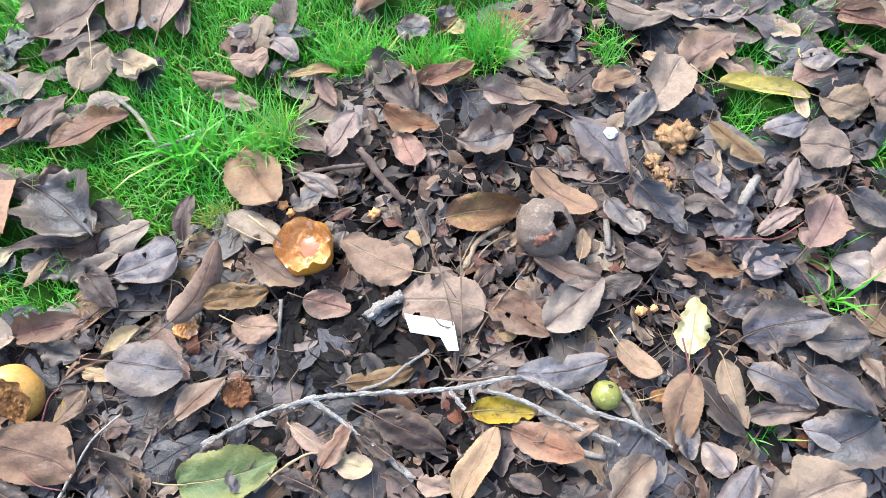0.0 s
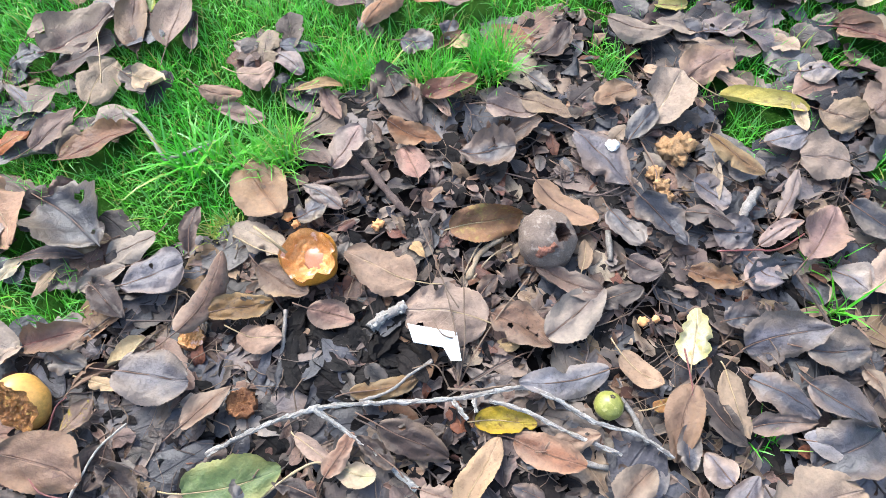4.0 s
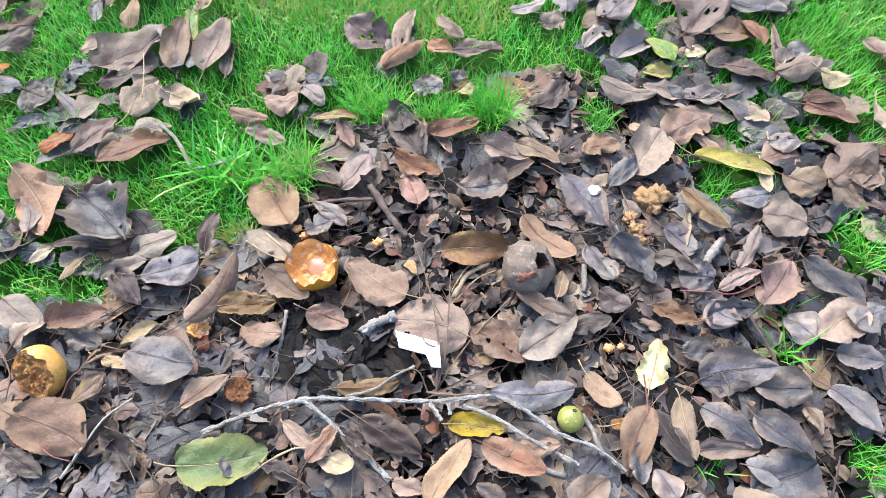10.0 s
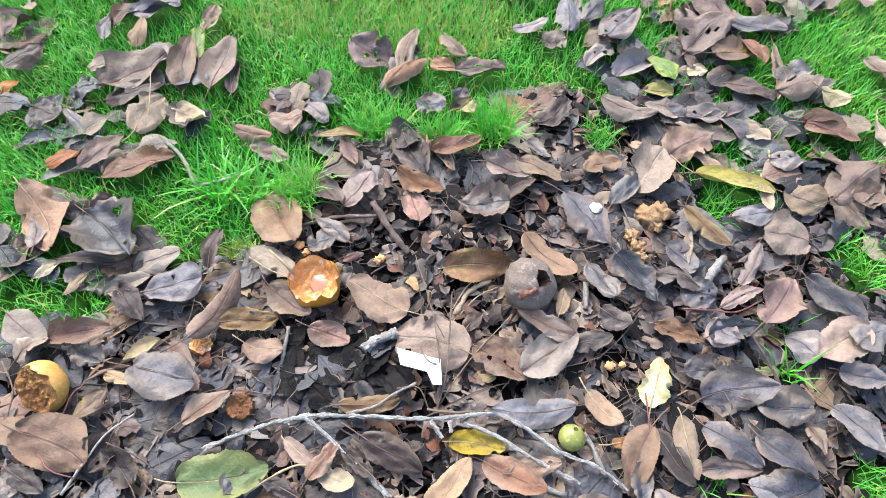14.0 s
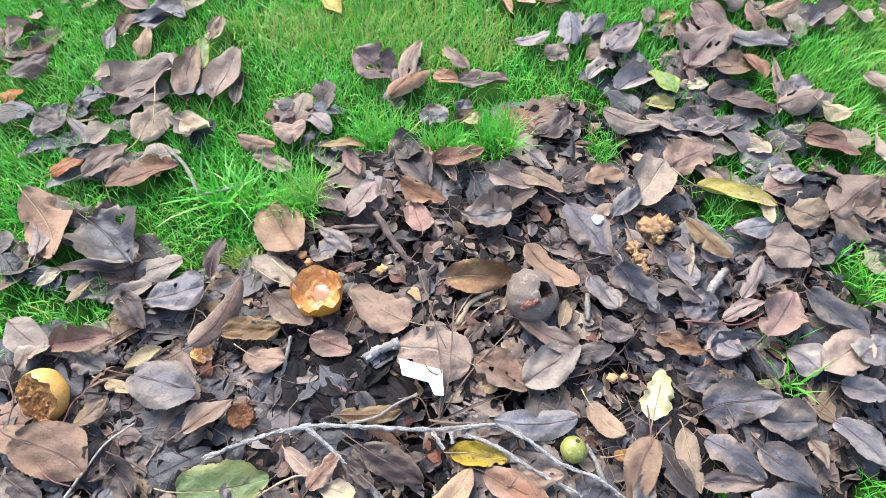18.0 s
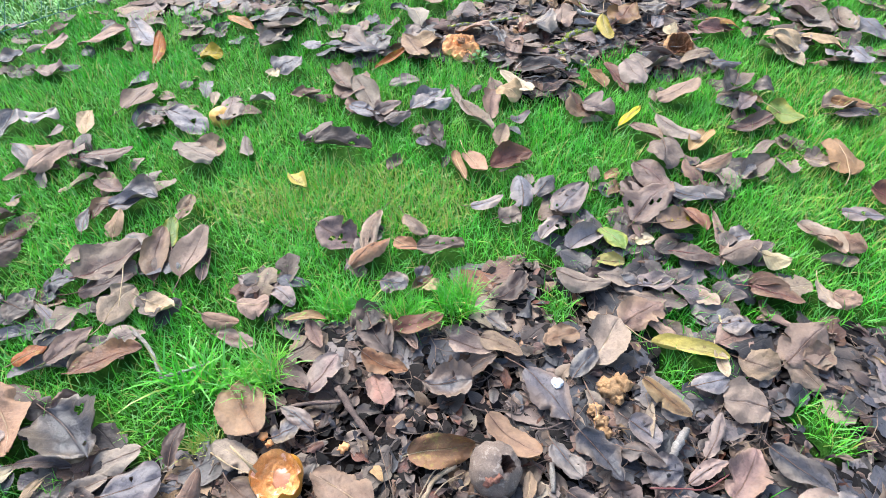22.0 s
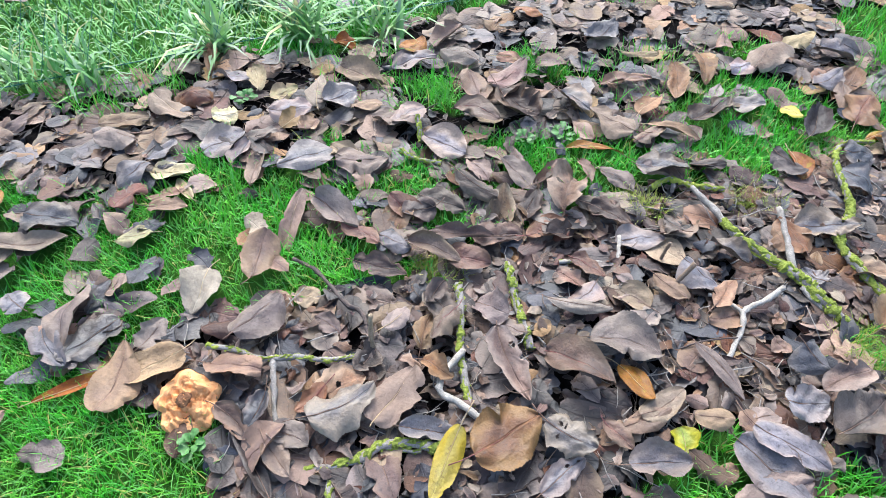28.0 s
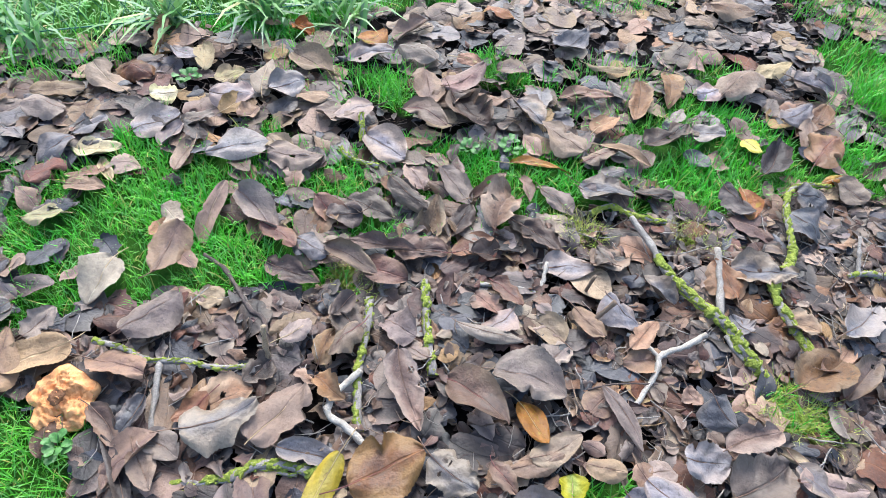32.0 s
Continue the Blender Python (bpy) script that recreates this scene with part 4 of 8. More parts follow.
leaf("k", -0.551, 0.729, 0.023, 152, 0.076, 0.048, "e", 0.36, 0.11, stalk=0.030, tip=-6, roll=2, where="the lawn")
leaf("g", -0.495, 0.756, 0.026, 113, 0.073, 0.036, "r", 0.36, 0.64, stalk=0.027, tip=8, roll=-0, where="the lawn")
leaf("d", -0.405, 0.680, 0.026, 103, 0.080, 0.026, "e", 0.70, 0.27, tip=-3, roll=-1, where="the lawn")
leaf("p", -0.637, 0.692, 0.023, 39, 0.057, 0.044, "e", 0.26, -0.48, tip=-6, roll=-1, where="the lawn")
leaf("d", -0.559, 0.625, 0.026, 33, 0.093, 0.052, "e", -0.18, -0.58, stalk=0.031, tip=4, roll=-2, where="the lawn")
leaf("d", -0.465, 0.581, 0.026, -37, 0.067, 0.040, "e", 0.42, 0.51, tip=5, roll=-2, where="the lawn")
leaf("k", -0.647, 0.631, 0.023, 30, 0.053, 0.058, "e", -0.22, -0.48, tip=0, roll=-6, where="the lawn")
leaf("d", -0.686, 0.565, 0.023, -10, 0.050, 0.053, "r", 0.67, 0.14, stalk=0.013, tip=-6, roll=2, where="the lawn")
leaf("s", -0.623, 0.550, 0.023, -42, 0.077, 0.023, "e", -0.61, 0.44, tip=-12, roll=-7, where="the lawn")
leaf("b", -0.336, 0.557, 0.023, -11, 0.063, 0.030, "e", -0.67, 0.69, tip=-2, roll=8, where="the lawn")
leaf("b", -0.303, 0.526, 0.023, 1, 0.066, 0.033, "e", 0.55, 0.20, tip=-9, roll=2, where="the lawn")
leaf("k", -0.307, 0.639, 0.023, -32, 0.065, 0.028, "e", 0.33, 0.53, tip=1, roll=4, where="the lawn")
leaf("t", -0.053, 0.750, 0.023, -33, 0.046, 0.033, "e", 0.69, -0.31, stalk=0.011, tip=-4, roll=13, where="the lawn")
leaf("k", -0.019, 0.675, 0.023, -115, 0.039, 0.033, "e", 0.33, 0.59, stalk=0.012, tip=6, roll=-11, where="the lawn")
leaf("b", -0.017, 0.656, 0.026, 47, 0.052, 0.019, "l", 2.00, 0.38, tip=6, roll=4, where="the lawn")
leaf("c", 0.003, 0.648, 0.026, 31, 0.033, 0.028, "v", -0.73, -0.31, tip=-0, roll=0, where="the lawn")
leaf("k", -0.062, 0.654, 0.023, -10, 0.047, 0.052, "r", 0.47, 0.48, stalk=0.015, tip=-4, roll=5, where="the lawn")
leaf("s", 0.097, 0.867, 0.023, 14, 0.066, 0.041, "e", -0.45, 0.68, tip=12, roll=-13, where="the lawn")
leaf("s", 0.163, 0.901, 0.023, 90, 0.081, 0.048, "r", -0.51, 0.54, stalk=0.028, tip=5, roll=-2, where="the lawn")
leaf("d", 0.138, 0.834, 0.023, 17, 0.044, 0.048, "r", 0.45, 0.19, stalk=0.017, tip=2, roll=10, where="the lawn")
leaf("s", -0.248, 0.623, 0.023, -40, 0.064, 0.033, "e", -0.33, -0.60, tip=1, roll=9, where="the lawn")
leaf("d", -0.098, 0.576, 0.021, 57, 0.062, 0.059, "e", 0.45, 0.41, stalk=0.025, tip=-11, roll=9)
leaf("t", -0.060, 0.563, 0.024, -87, 0.070, 0.012, "l", 1.50, -0.56, tip=8, roll=-3)
leaf("b", -0.032, 0.554, 0.020, -50, 0.071, 0.026, "e", 0.56, -0.63, stalk=0.018, tip=-0, roll=-1)
leaf("p", -0.179, 0.541, 0.024, -64, 0.055, 0.027, "e", 0.51, 0.62, tip=-7, roll=4)
leaf("d", 0.138, 0.653, 0.021, 56, 0.083, 0.051, "r", 0.27, 0.38, tip=-6, roll=0)
leaf("k", 0.114, 0.579, 0.024, -39, 0.041, 0.030, "e", 0.48, 0.68, stalk=0.010, tip=-2, roll=-7)
leaf("s", 0.218, 0.805, 0.023, 54, 0.071, 0.041, "e", 0.58, -0.70, tip=-2, roll=-1, where="the lawn")
leaf("k", 0.208, 0.920, 0.026, 66, 0.069, 0.041, "e", -0.52, -0.53, tip=4, roll=4, where="the lawn")
leaf("g", 0.324, 0.785, 0.023, -71, 0.076, 0.045, "e", 0.24, -0.35, stalk=0.027, tip=8, roll=5, where="the lawn")
leaf("d", 0.389, 0.932, 0.023, -79, 0.060, 0.054, "r", 0.60, 0.13, stalk=0.013, tip=-5, roll=-10, where="the lawn")
leaf("r", 0.484, 0.840, 0.026, -61, 0.066, 0.035, "e", 0.74, -0.62, tip=2, roll=-7, where="the lawn")
leaf("c", 0.384, 0.781, 0.023, -7, 0.035, 0.030, "v", 0.20, -0.15, stalk=0.007, tip=7, roll=7, where="the lawn")
leaf("s", 0.270, 0.776, 0.023, 47, 0.079, 0.052, "r", 0.73, -0.58, stalk=0.030, tip=2, roll=11, where="the lawn")
leaf("y", 0.315, 0.726, 0.023, -1, 0.048, 0.031, "e", 0.56, -0.55, stalk=0.011, tip=8, roll=13, where="the lawn")
leaf("k", 0.339, 0.674, 0.021, -42, 0.051, 0.050, "e", 0.63, 0.18, tip=-9, roll=5)
leaf("s", 0.389, 0.678, 0.023, 17, 0.071, 0.044, "v", 0.73, 0.41, tip=-5, roll=-8, where="the lawn")
leaf("b", 0.518, 0.787, 0.028, -97, 0.149, 0.021, "l", 0.55, 0.10, stalk=0.044, tip=3, roll=-14, where="the lawn")
leaf("s", 0.556, 0.794, 0.026, 17, 0.039, 0.042, "e", 0.67, 0.19, tip=6, roll=-0, where="the lawn")
leaf("r", 0.574, 0.680, 0.023, -17, 0.065, 0.042, "e", 0.71, -0.50, tip=3, roll=-17, where="the lawn")
leaf("w", 0.484, 0.612, 0.023, 59, 0.034, 0.018, "v", 0.40, -0.12, stalk=0.007, tip=-11, roll=7, where="the lawn")
leaf("s", 0.500, 0.589, 0.026, -7, 0.053, 0.047, "e", -0.58, -0.64, tip=1, roll=-16, where="the lawn")
leaf("p", -0.596, 0.343, 0.026, 119, 0.061, 0.031, "e", -0.72, -0.21, tip=-0, roll=-7, where="the lawn")
leaf("k", -0.540, 0.347, 0.023, 157, 0.061, 0.033, "e", -0.71, -0.15, tip=-0, roll=4, where="the lawn")
leaf("p", -0.524, 0.399, 0.023, 44, 0.036, 0.040, "e", 0.16, 0.51, tip=-18, roll=22, where="the lawn")
leaf("m", -0.471, 0.320, 0.026, -165, 0.064, 0.031, "e", -0.34, -0.57, tip=7, roll=-1, where="the lawn")
leaf("d", -0.506, 0.304, 0.028, -4, 0.081, 0.024, "e", 0.30, -0.58, stalk=0.025, tip=-2, roll=10, where="the lawn")
leaf("m", -0.407, 0.313, 0.023, -149, 0.070, 0.044, "e", -0.18, -0.58, stalk=0.021, tip=-10, roll=11, where="the lawn")
leaf("m", -0.440, 0.275, 0.021, -162, 0.068, 0.030, "e", 0.60, -0.64, stalk=0.024, tip=-10, roll=-7)
leaf("c", -0.555, 0.283, 0.023, 53, 0.040, 0.021, "l", 0.24, -0.54, tip=-5, roll=-2, where="the lawn")
leaf("t", -0.507, 0.266, 0.026, -118, 0.045, 0.016, "l", 0.49, 0.14, tip=5, roll=3, where="the lawn")
leaf("s", -0.374, 0.278, 0.021, 23, 0.080, 0.063, "o", 0.17, -0.12, tip=1, roll=4)
leaf("d", -0.422, 0.244, 0.024, -33, 0.069, 0.040, "e", 0.72, -0.24, tip=3, roll=-6)
leaf("t", -0.248, 0.330, 0.021, 162, 0.075, 0.043, "r", -0.47, 0.46, stalk=0.026, tip=8, roll=10)
leaf("d", -0.339, 0.345, 0.023, 91, 0.061, 0.026, "e", 0.43, -0.27, tip=9, roll=3, where="the lawn")
leaf("q", -0.059, 0.448, 0.021, 105, 0.060, 0.043, "r", 0.52, 0.11, tip=-9, roll=-4)
leaf("b", -0.061, 0.488, 0.024, -19, 0.077, 0.037, "e", 0.44, 0.37, tip=-9, roll=2)
leaf("k", -0.185, 0.373, 0.021, 25, 0.044, 0.042, "e", 0.55, -0.58, tip=7, roll=-6)
leaf("k", 0.040, 0.464, 0.021, 1, 0.076, 0.063, "o", 0.27, 0.15, tip=3, roll=6)
leaf("o", 0.038, 0.357, 0.027, 19, 0.094, 0.052, "e", 0.50, -0.39, tip=2, roll=35)
leaf("t", -0.092, 0.287, 0.021, 162, 0.096, 0.065, "e", 0.73, 0.34, stalk=0.033, tip=0, roll=7)
leaf("t", -0.009, 0.234, 0.021, 168, 0.101, 0.073, "r", -0.60, -0.65, stalk=0.035, tip=-5, roll=-5)
leaf("u", 0.158, 0.311, 0.024, 75, 0.041, 0.020, "e", 0.40, -0.46, tip=-1, roll=4)
leaf("y", 0.413, 0.540, 0.028, -16, 0.118, 0.036, "e", 1.00, 0.44, stalk=0.045, tip=-3, roll=-4, where="the lawn")
leaf("c", 0.459, 0.516, 0.026, -79, 0.049, 0.021, "e", 0.62, 0.54, stalk=0.016, tip=3, roll=7, where="the lawn")
leaf("t", 0.330, 0.412, 0.021, 81, 0.074, 0.019, "l", 0.65, -0.22, tip=3, roll=2)
leaf("m", 0.477, 0.455, 0.021, 177, 0.063, 0.069, "r", -0.37, -0.44, stalk=0.022, tip=2, roll=-6)
leaf("m", 0.607, 0.536, 0.024, 18, 0.047, 0.046, "r", 0.74, -0.25, stalk=0.011, tip=-3, roll=7)
leaf("m", 0.512, 0.520, 0.021, -26, 0.059, 0.057, "e", 0.23, -0.40, stalk=0.023, tip=-4, roll=16)
leaf("s", 0.322, 0.399, 0.024, -27, 0.051, 0.050, "r", 0.38, 0.64, tip=-9, roll=-7)
leaf("s", 0.340, 0.342, 0.021, -15, 0.046, 0.046, "r", 0.35, -0.41, stalk=0.010, tip=2, roll=7)
leaf("s", 0.400, 0.347, 0.021, 26, 0.067, 0.024, "e", -0.24, -0.43, stalk=0.022, tip=2, roll=-4)
leaf("p", 0.422, 0.399, 0.021, 60, 0.074, 0.023, "e", -0.21, 0.18, tip=6, roll=11)
leaf("c", -0.381, 0.182, 0.021, 38, 0.060, 0.026, "e", 2.00, 0.65, tip=18, roll=-19)
leaf("b", -0.419, 0.155, 0.021, 34, 0.050, 0.021, "l", 2.00, 0.19, tip=-7, roll=1)
leaf("c", -0.397, 0.141, 0.024, -21, 0.043, 0.019, "v", 0.28, 0.21, tip=5, roll=4)
leaf("m", -0.499, 0.063, 0.021, -25, 0.052, 0.035, "r", 0.23, 0.30, tip=6, roll=1)
leaf("d", -0.383, 0.052, 0.021, -104, 0.049, 0.047, "e", 0.48, 0.17, tip=-5, roll=-4)
leaf("g", -0.231, 0.037, 0.022, 16, 0.105, 0.062, "e", 0.38, -0.39, stalk=0.030, tip=-1, roll=-0)
leaf("t", -0.144, 0.074, 0.021, -27, 0.065, 0.021, "v", 0.29, -0.58, tip=3, roll=8)
leaf("z", -0.102, 0.051, 0.021, -9, 0.046, 0.028, "r", 0.62, 0.36, stalk=0.013, tip=2, roll=3)
leaf("y", 0.059, 0.112, 0.021, 2, 0.067, 0.031, "e", 0.64, 0.60, tip=5, roll=4)
leaf("s", 0.123, 0.153, 0.021, -166, 0.106, 0.038, "e", -0.37, 0.26, stalk=0.037, tip=12, roll=-2)
leaf("b", -0.074, 0.144, 0.021, 19, 0.082, 0.026, "e", -0.57, 0.65, tip=-8, roll=5)
leaf("o", 0.230, 0.131, 0.021, 29, 0.025, 0.015, "v", 0.17, 0.17, tip=-9, roll=-2)
leaf("m", 0.245, 0.114, 0.024, -111, 0.085, 0.041, "e", 0.50, -0.52, stalk=0.030, tip=-9, roll=-2)
leaf("w", 0.275, 0.209, 0.021, 81, 0.069, 0.042, "e", -0.19, 0.28, stalk=0.024, tip=-1, roll=-9)
leaf("u", 0.307, 0.133, 0.021, -72, 0.075, 0.033, "l", 0.56, 0.17, tip=-5, roll=0)
leaf("k", 0.356, 0.115, 0.021, 9, 0.070, 0.027, "v", 0.46, 0.38, stalk=0.014, tip=4, roll=3)
leaf("s", 0.379, 0.216, 0.021, 14, 0.093, 0.061, "v", 0.34, -0.37, stalk=0.033, tip=18, roll=13)
leaf("b", 0.463, 0.158, 0.024, -68, 0.035, 0.022, "v", 0.33, -0.22, tip=6, roll=-12)
leaf("k", 0.332, 0.234, 0.021, 7, 0.039, 0.037, "r", 0.32, -0.13, stalk=0.009, tip=-1, roll=7)
leaf("s", 0.468, 0.279, 0.021, -48, 0.045, 0.049, "r", 0.75, 0.14, stalk=0.015, tip=4, roll=-1)
leaf("p", 0.032, 0.159, 0.024, -152, 0.106, 0.008, "l", 0.69, 0.16, tip=3, roll=-4)
leaf("d", -0.081, 0.074, 0.024, 152, 0.052, 0.025, "e", 0.54, 0.66, stalk=0.016, tip=-3, roll=7)
leaf("b", 0.129, 0.089, 0.024, 12, 0.061, 0.028, "e", 0.33, 0.68, tip=2, roll=-4)
leaf("d", 0.197, 0.259, 0.021, 23, 0.056, 0.031, "e", -0.38, -0.65, tip=11, roll=-6)
leaf("k", -0.451, 0.167, 0.024, -21, 0.049, 0.034, "r", -0.33, 0.28, tip=-4, roll=-12)
leaf("k", -0.217, 0.035, 0.024, -114, 0.030, 0.033, "e", 0.32, 0.37, tip=6, roll=-9)
leaf("d", -0.355, 0.039, 0.024, 145, 0.059, 0.034, "e", 0.57, -0.37, stalk=0.019, tip=5, roll=1)
leaf("b", -0.196, 0.458, 0.024, -51, 0.076, 0.043, "e", 0.42, 0.61, tip=9, roll=6)
leaf("p", 0.074, 0.531, 0.021, -11, 0.072, 0.055, "e", 0.53, -0.43, stalk=0.023, tip=-2, roll=-4)
leaf("d", 0.040, 0.270, 0.021, 53, 0.034, 0.023, "e", 0.53, 0.62, stalk=0.011, tip=-1, roll=-9)
leaf("d", 0.227, 0.291, 0.021, -30, 0.043, 0.043, "e", -0.68, -0.41, tip=6, roll=-2)
leaf("b", 0.214, 0.558, 0.021, -152, 0.060, 0.047, "e", 0.54, -0.10, tip=-2, roll=6)
leaf("s", 0.433, 0.480, 0.023, 27, 0.062, 0.038, "e", 0.32, 0.30, tip=-8, roll=-1, where="the lawn")
leaf("d", 0.282, 0.680, 0.024, 47, 0.059, 0.041, "e", 0.62, -0.20, tip=0, roll=-0)
leaf("k", -0.174, 0.395, 0.024, 153, 0.063, 0.027, "e", -0.73, -0.50, tip=2, roll=-3)
leaf("s", 0.367, 0.286, 0.021, -41, 0.044, 0.048, "e", -0.54, -0.22, tip=3, roll=0)
leaf("s", 0.535, 0.246, 0.021, -17, 0.054, 0.042, "e", 0.41, 0.23, tip=5, roll=7)
leaf("b", -0.526, 0.170, 0.024, 50, 0.045, 0.036, "e", 0.16, -0.16, tip=2, roll=-7)
leaf("d", -0.461, 0.011, 0.024, -29, 0.054, 0.027, "e", 0.32, -0.11, tip=-11, roll=3)
leaf("d", -0.163, 0.036, 0.021, 168, 0.051, 0.022, "e", -0.59, 0.33, stalk=0.011, tip=-3, roll=0)
leaf("k", 0.081, 0.038, 0.021, 155, 0.038, 0.023, "e", -0.28, 0.64, tip=14, roll=11)
leaf("s", 0.279, 0.064, 0.021, 132, 0.038, 0.038, "e", -0.57, 0.56, stalk=0.011, tip=-11, roll=11)
leaf("m", -0.013, 0.032, 0.021, -20, 0.038, 0.026, "e", 0.64, 0.54, tip=9, roll=3)
leaf("t", -0.539, 1.995, 0.024, 169, 0.120, 0.072, "r", -0.27, -0.32, tip=7, roll=10)
leaf("p", -0.560, 1.858, 0.024, -137, 0.079, 0.078, "r", -0.53, -0.10, tip=8, roll=6)
leaf("m", -0.593, 1.913, 0.024, 57, 0.104, 0.070, "e", 0.43, 0.54, stalk=0.021, tip=-7, roll=8)
leaf("s", -0.447, 1.878, 0.024, 87, 0.075, 0.054, "e", -0.58, 0.55, tip=2, roll=-16)
leaf("w", -0.406, 2.032, 0.024, -134, 0.057, 0.062, "r", 0.51, 0.20, tip=4, roll=-9)
leaf("r", -0.508, 2.053, 0.024, 3, 0.081, 0.065, "e", -0.44, -0.59, tip=5, roll=10)
leaf("b", -0.600, 2.202, 0.024, 136, 0.120, 0.035, "e", 0.34, -0.54, stalk=0.040, tip=4, roll=-7)
leaf("d", -0.607, 2.125, 0.024, -161, 0.075, 0.070, "e", -0.34, -0.66, tip=-10, roll=12)
leaf("c", -0.442, 2.183, 0.024, 139, 0.113, 0.047, "e", 0.53, -0.39, tip=-4, roll=5)
leaf("s", -0.489, 2.159, 0.027, 2, 0.078, 0.074, "r", 0.42, -0.68, stalk=0.022, tip=-2, roll=-18)
leaf("z", -0.348, 2.168, 0.024, 50, 0.068, 0.055, "e", 0.33, 0.28, tip=5, roll=7)
leaf("t", -0.284, 2.203, 0.024, 127, 0.114, 0.052, "v", -0.74, -0.31, tip=5, roll=6)
leaf("s", -0.285, 2.112, 0.024, 31, 0.091, 0.078, "e", 0.35, 0.52, tip=-5, roll=11)
leaf("t", -0.266, 2.097, 0.027, 80, 0.071, 0.050, "e", 0.31, 0.41, tip=6, roll=9)
leaf("s", -0.347, 1.962, 0.024, 63, 0.098, 0.078, "r", 0.54, 0.66, tip=2, roll=2)
leaf("s", -0.295, 1.954, 0.027, 109, 0.068, 0.048, "e", 0.40, -0.21, stalk=0.014, tip=5, roll=-14)
leaf("m", -0.292, 2.018, 0.024, 37, 0.069, 0.051, "e", 0.69, -0.65, stalk=0.015, tip=7, roll=-2)
leaf("s", -0.162, 1.999, 0.023, 65, 0.126, 0.082, "o", -0.17, 0.28, tip=-8, roll=-3, where="the lawn")
leaf("m", -0.237, 1.929, 0.023, 114, 0.114, 0.038, "e", 0.66, 0.47, tip=-4, roll=3, where="the lawn")
leaf("t", -0.105, 2.051, 0.023, 175, 0.080, 0.055, "e", 0.66, -0.17, tip=-4, roll=5, where="the lawn")
leaf("p", -0.222, 2.093, 0.024, 59, 0.048, 0.053, "r", 0.71, 0.34, tip=2, roll=-7)
leaf("c", -0.376, 1.840, 0.024, 36, 0.089, 0.062, "e", 0.42, 0.21, stalk=0.032, tip=-0, roll=1)
leaf("c", -0.324, 1.816, 0.023, 152, 0.082, 0.025, "e", 0.30, -0.36, tip=-5, roll=-6, where="the lawn")
leaf("s", -0.437, 1.795, 0.024, -87, 0.078, 0.069, "e", -0.55, -0.51, stalk=0.016, tip=-9, roll=9)
leaf("s", -0.547, 1.781, 0.024, -2, 0.096, 0.054, "e", 0.33, 0.30, stalk=0.021, tip=14, roll=-10)
leaf("m", -0.315, 1.759, 0.023, 28, 0.078, 0.044, "e", -0.18, 0.12, stalk=0.027, tip=1, roll=-5, where="the lawn")
leaf("s", -0.217, 2.207, 0.024, 52, 0.080, 0.078, "e", 0.62, -0.32, tip=1, roll=14)
leaf("t", -0.152, 2.213, 0.024, -173, 0.079, 0.056, "r", -0.74, 0.17, tip=-8, roll=10)
leaf("m", -0.227, 2.311, 0.024, -177, 0.120, 0.078, "o", 0.50, 0.57, tip=5, roll=-0)
leaf("o", -0.173, 2.462, 0.024, 84, 0.099, 0.061, "e", -0.29, 0.60, stalk=0.021, tip=-10, roll=1)
leaf("m", -0.134, 2.563, 0.024, 93, 0.120, 0.057, "e", 1.20, -0.33, stalk=0.025, tip=-3, roll=-7)
leaf("s", -0.137, 2.409, 0.027, 43, 0.112, 0.078, "e", 0.24, -0.65, stalk=0.028, tip=6, roll=-3)
leaf("m", -0.054, 2.480, 0.024, -179, 0.093, 0.078, "e", -0.65, -0.46, tip=8, roll=-4)
leaf("o", 0.353, 2.316, 0.023, 33, 0.126, 0.027, "l", -0.42, -0.54, stalk=0.044, tip=-9, roll=-10, where="the lawn")
leaf("s", -0.046, 2.222, 0.024, 68, 0.097, 0.078, "e", -0.33, -0.22, tip=-7, roll=-2)
leaf("s", 0.071, 2.183, 0.023, -2, 0.109, 0.082, "e", 0.20, 0.29, tip=3, roll=4, where="the lawn")
leaf("s", 0.222, 2.752, 0.024, 54, 0.091, 0.078, "r", 0.63, 0.37, tip=10, roll=-0)
leaf("s", 0.763, 2.947, 0.024, 25, 0.106, 0.078, "e", 0.58, -0.15, stalk=0.026, tip=-13, roll=2)
leaf("c", 0.668, 2.952, 0.024, 45, 0.093, 0.061, "e", -0.27, 0.27, tip=16, roll=-5)
leaf("z", -0.309, 1.673, 0.023, -138, 0.064, 0.054, "v", -0.42, -0.44, stalk=0.022, tip=-5, roll=6, where="the lawn")
leaf("t", -0.081, 1.852, 0.023, 111, 0.126, 0.044, "e", 0.40, -0.32, stalk=0.044, tip=28, roll=4, where="the lawn")
leaf("p", -0.070, 1.736, 0.023, 112, 0.113, 0.071, "o", -0.72, 0.56, stalk=0.030, tip=-0, roll=3, where="the lawn")
leaf("c", -0.114, 1.638, 0.023, -72, 0.095, 0.073, "e", 0.44, -0.42, stalk=0.033, tip=-2, roll=-1, where="the lawn")
leaf("m", -0.253, 1.577, 0.023, 72, 0.046, 0.051, "r", 0.24, 0.27, tip=7, roll=-17, where="the lawn")
leaf("p", 0.029, 1.609, 0.024, -142, 0.048, 0.053, "r", 0.72, 0.16, stalk=0.014, tip=-0, roll=-4)
leaf("t", 0.054, 1.716, 0.023, 19, 0.044, 0.048, "r", 0.46, 0.22, stalk=0.015, tip=-1, roll=-0, where="the lawn")
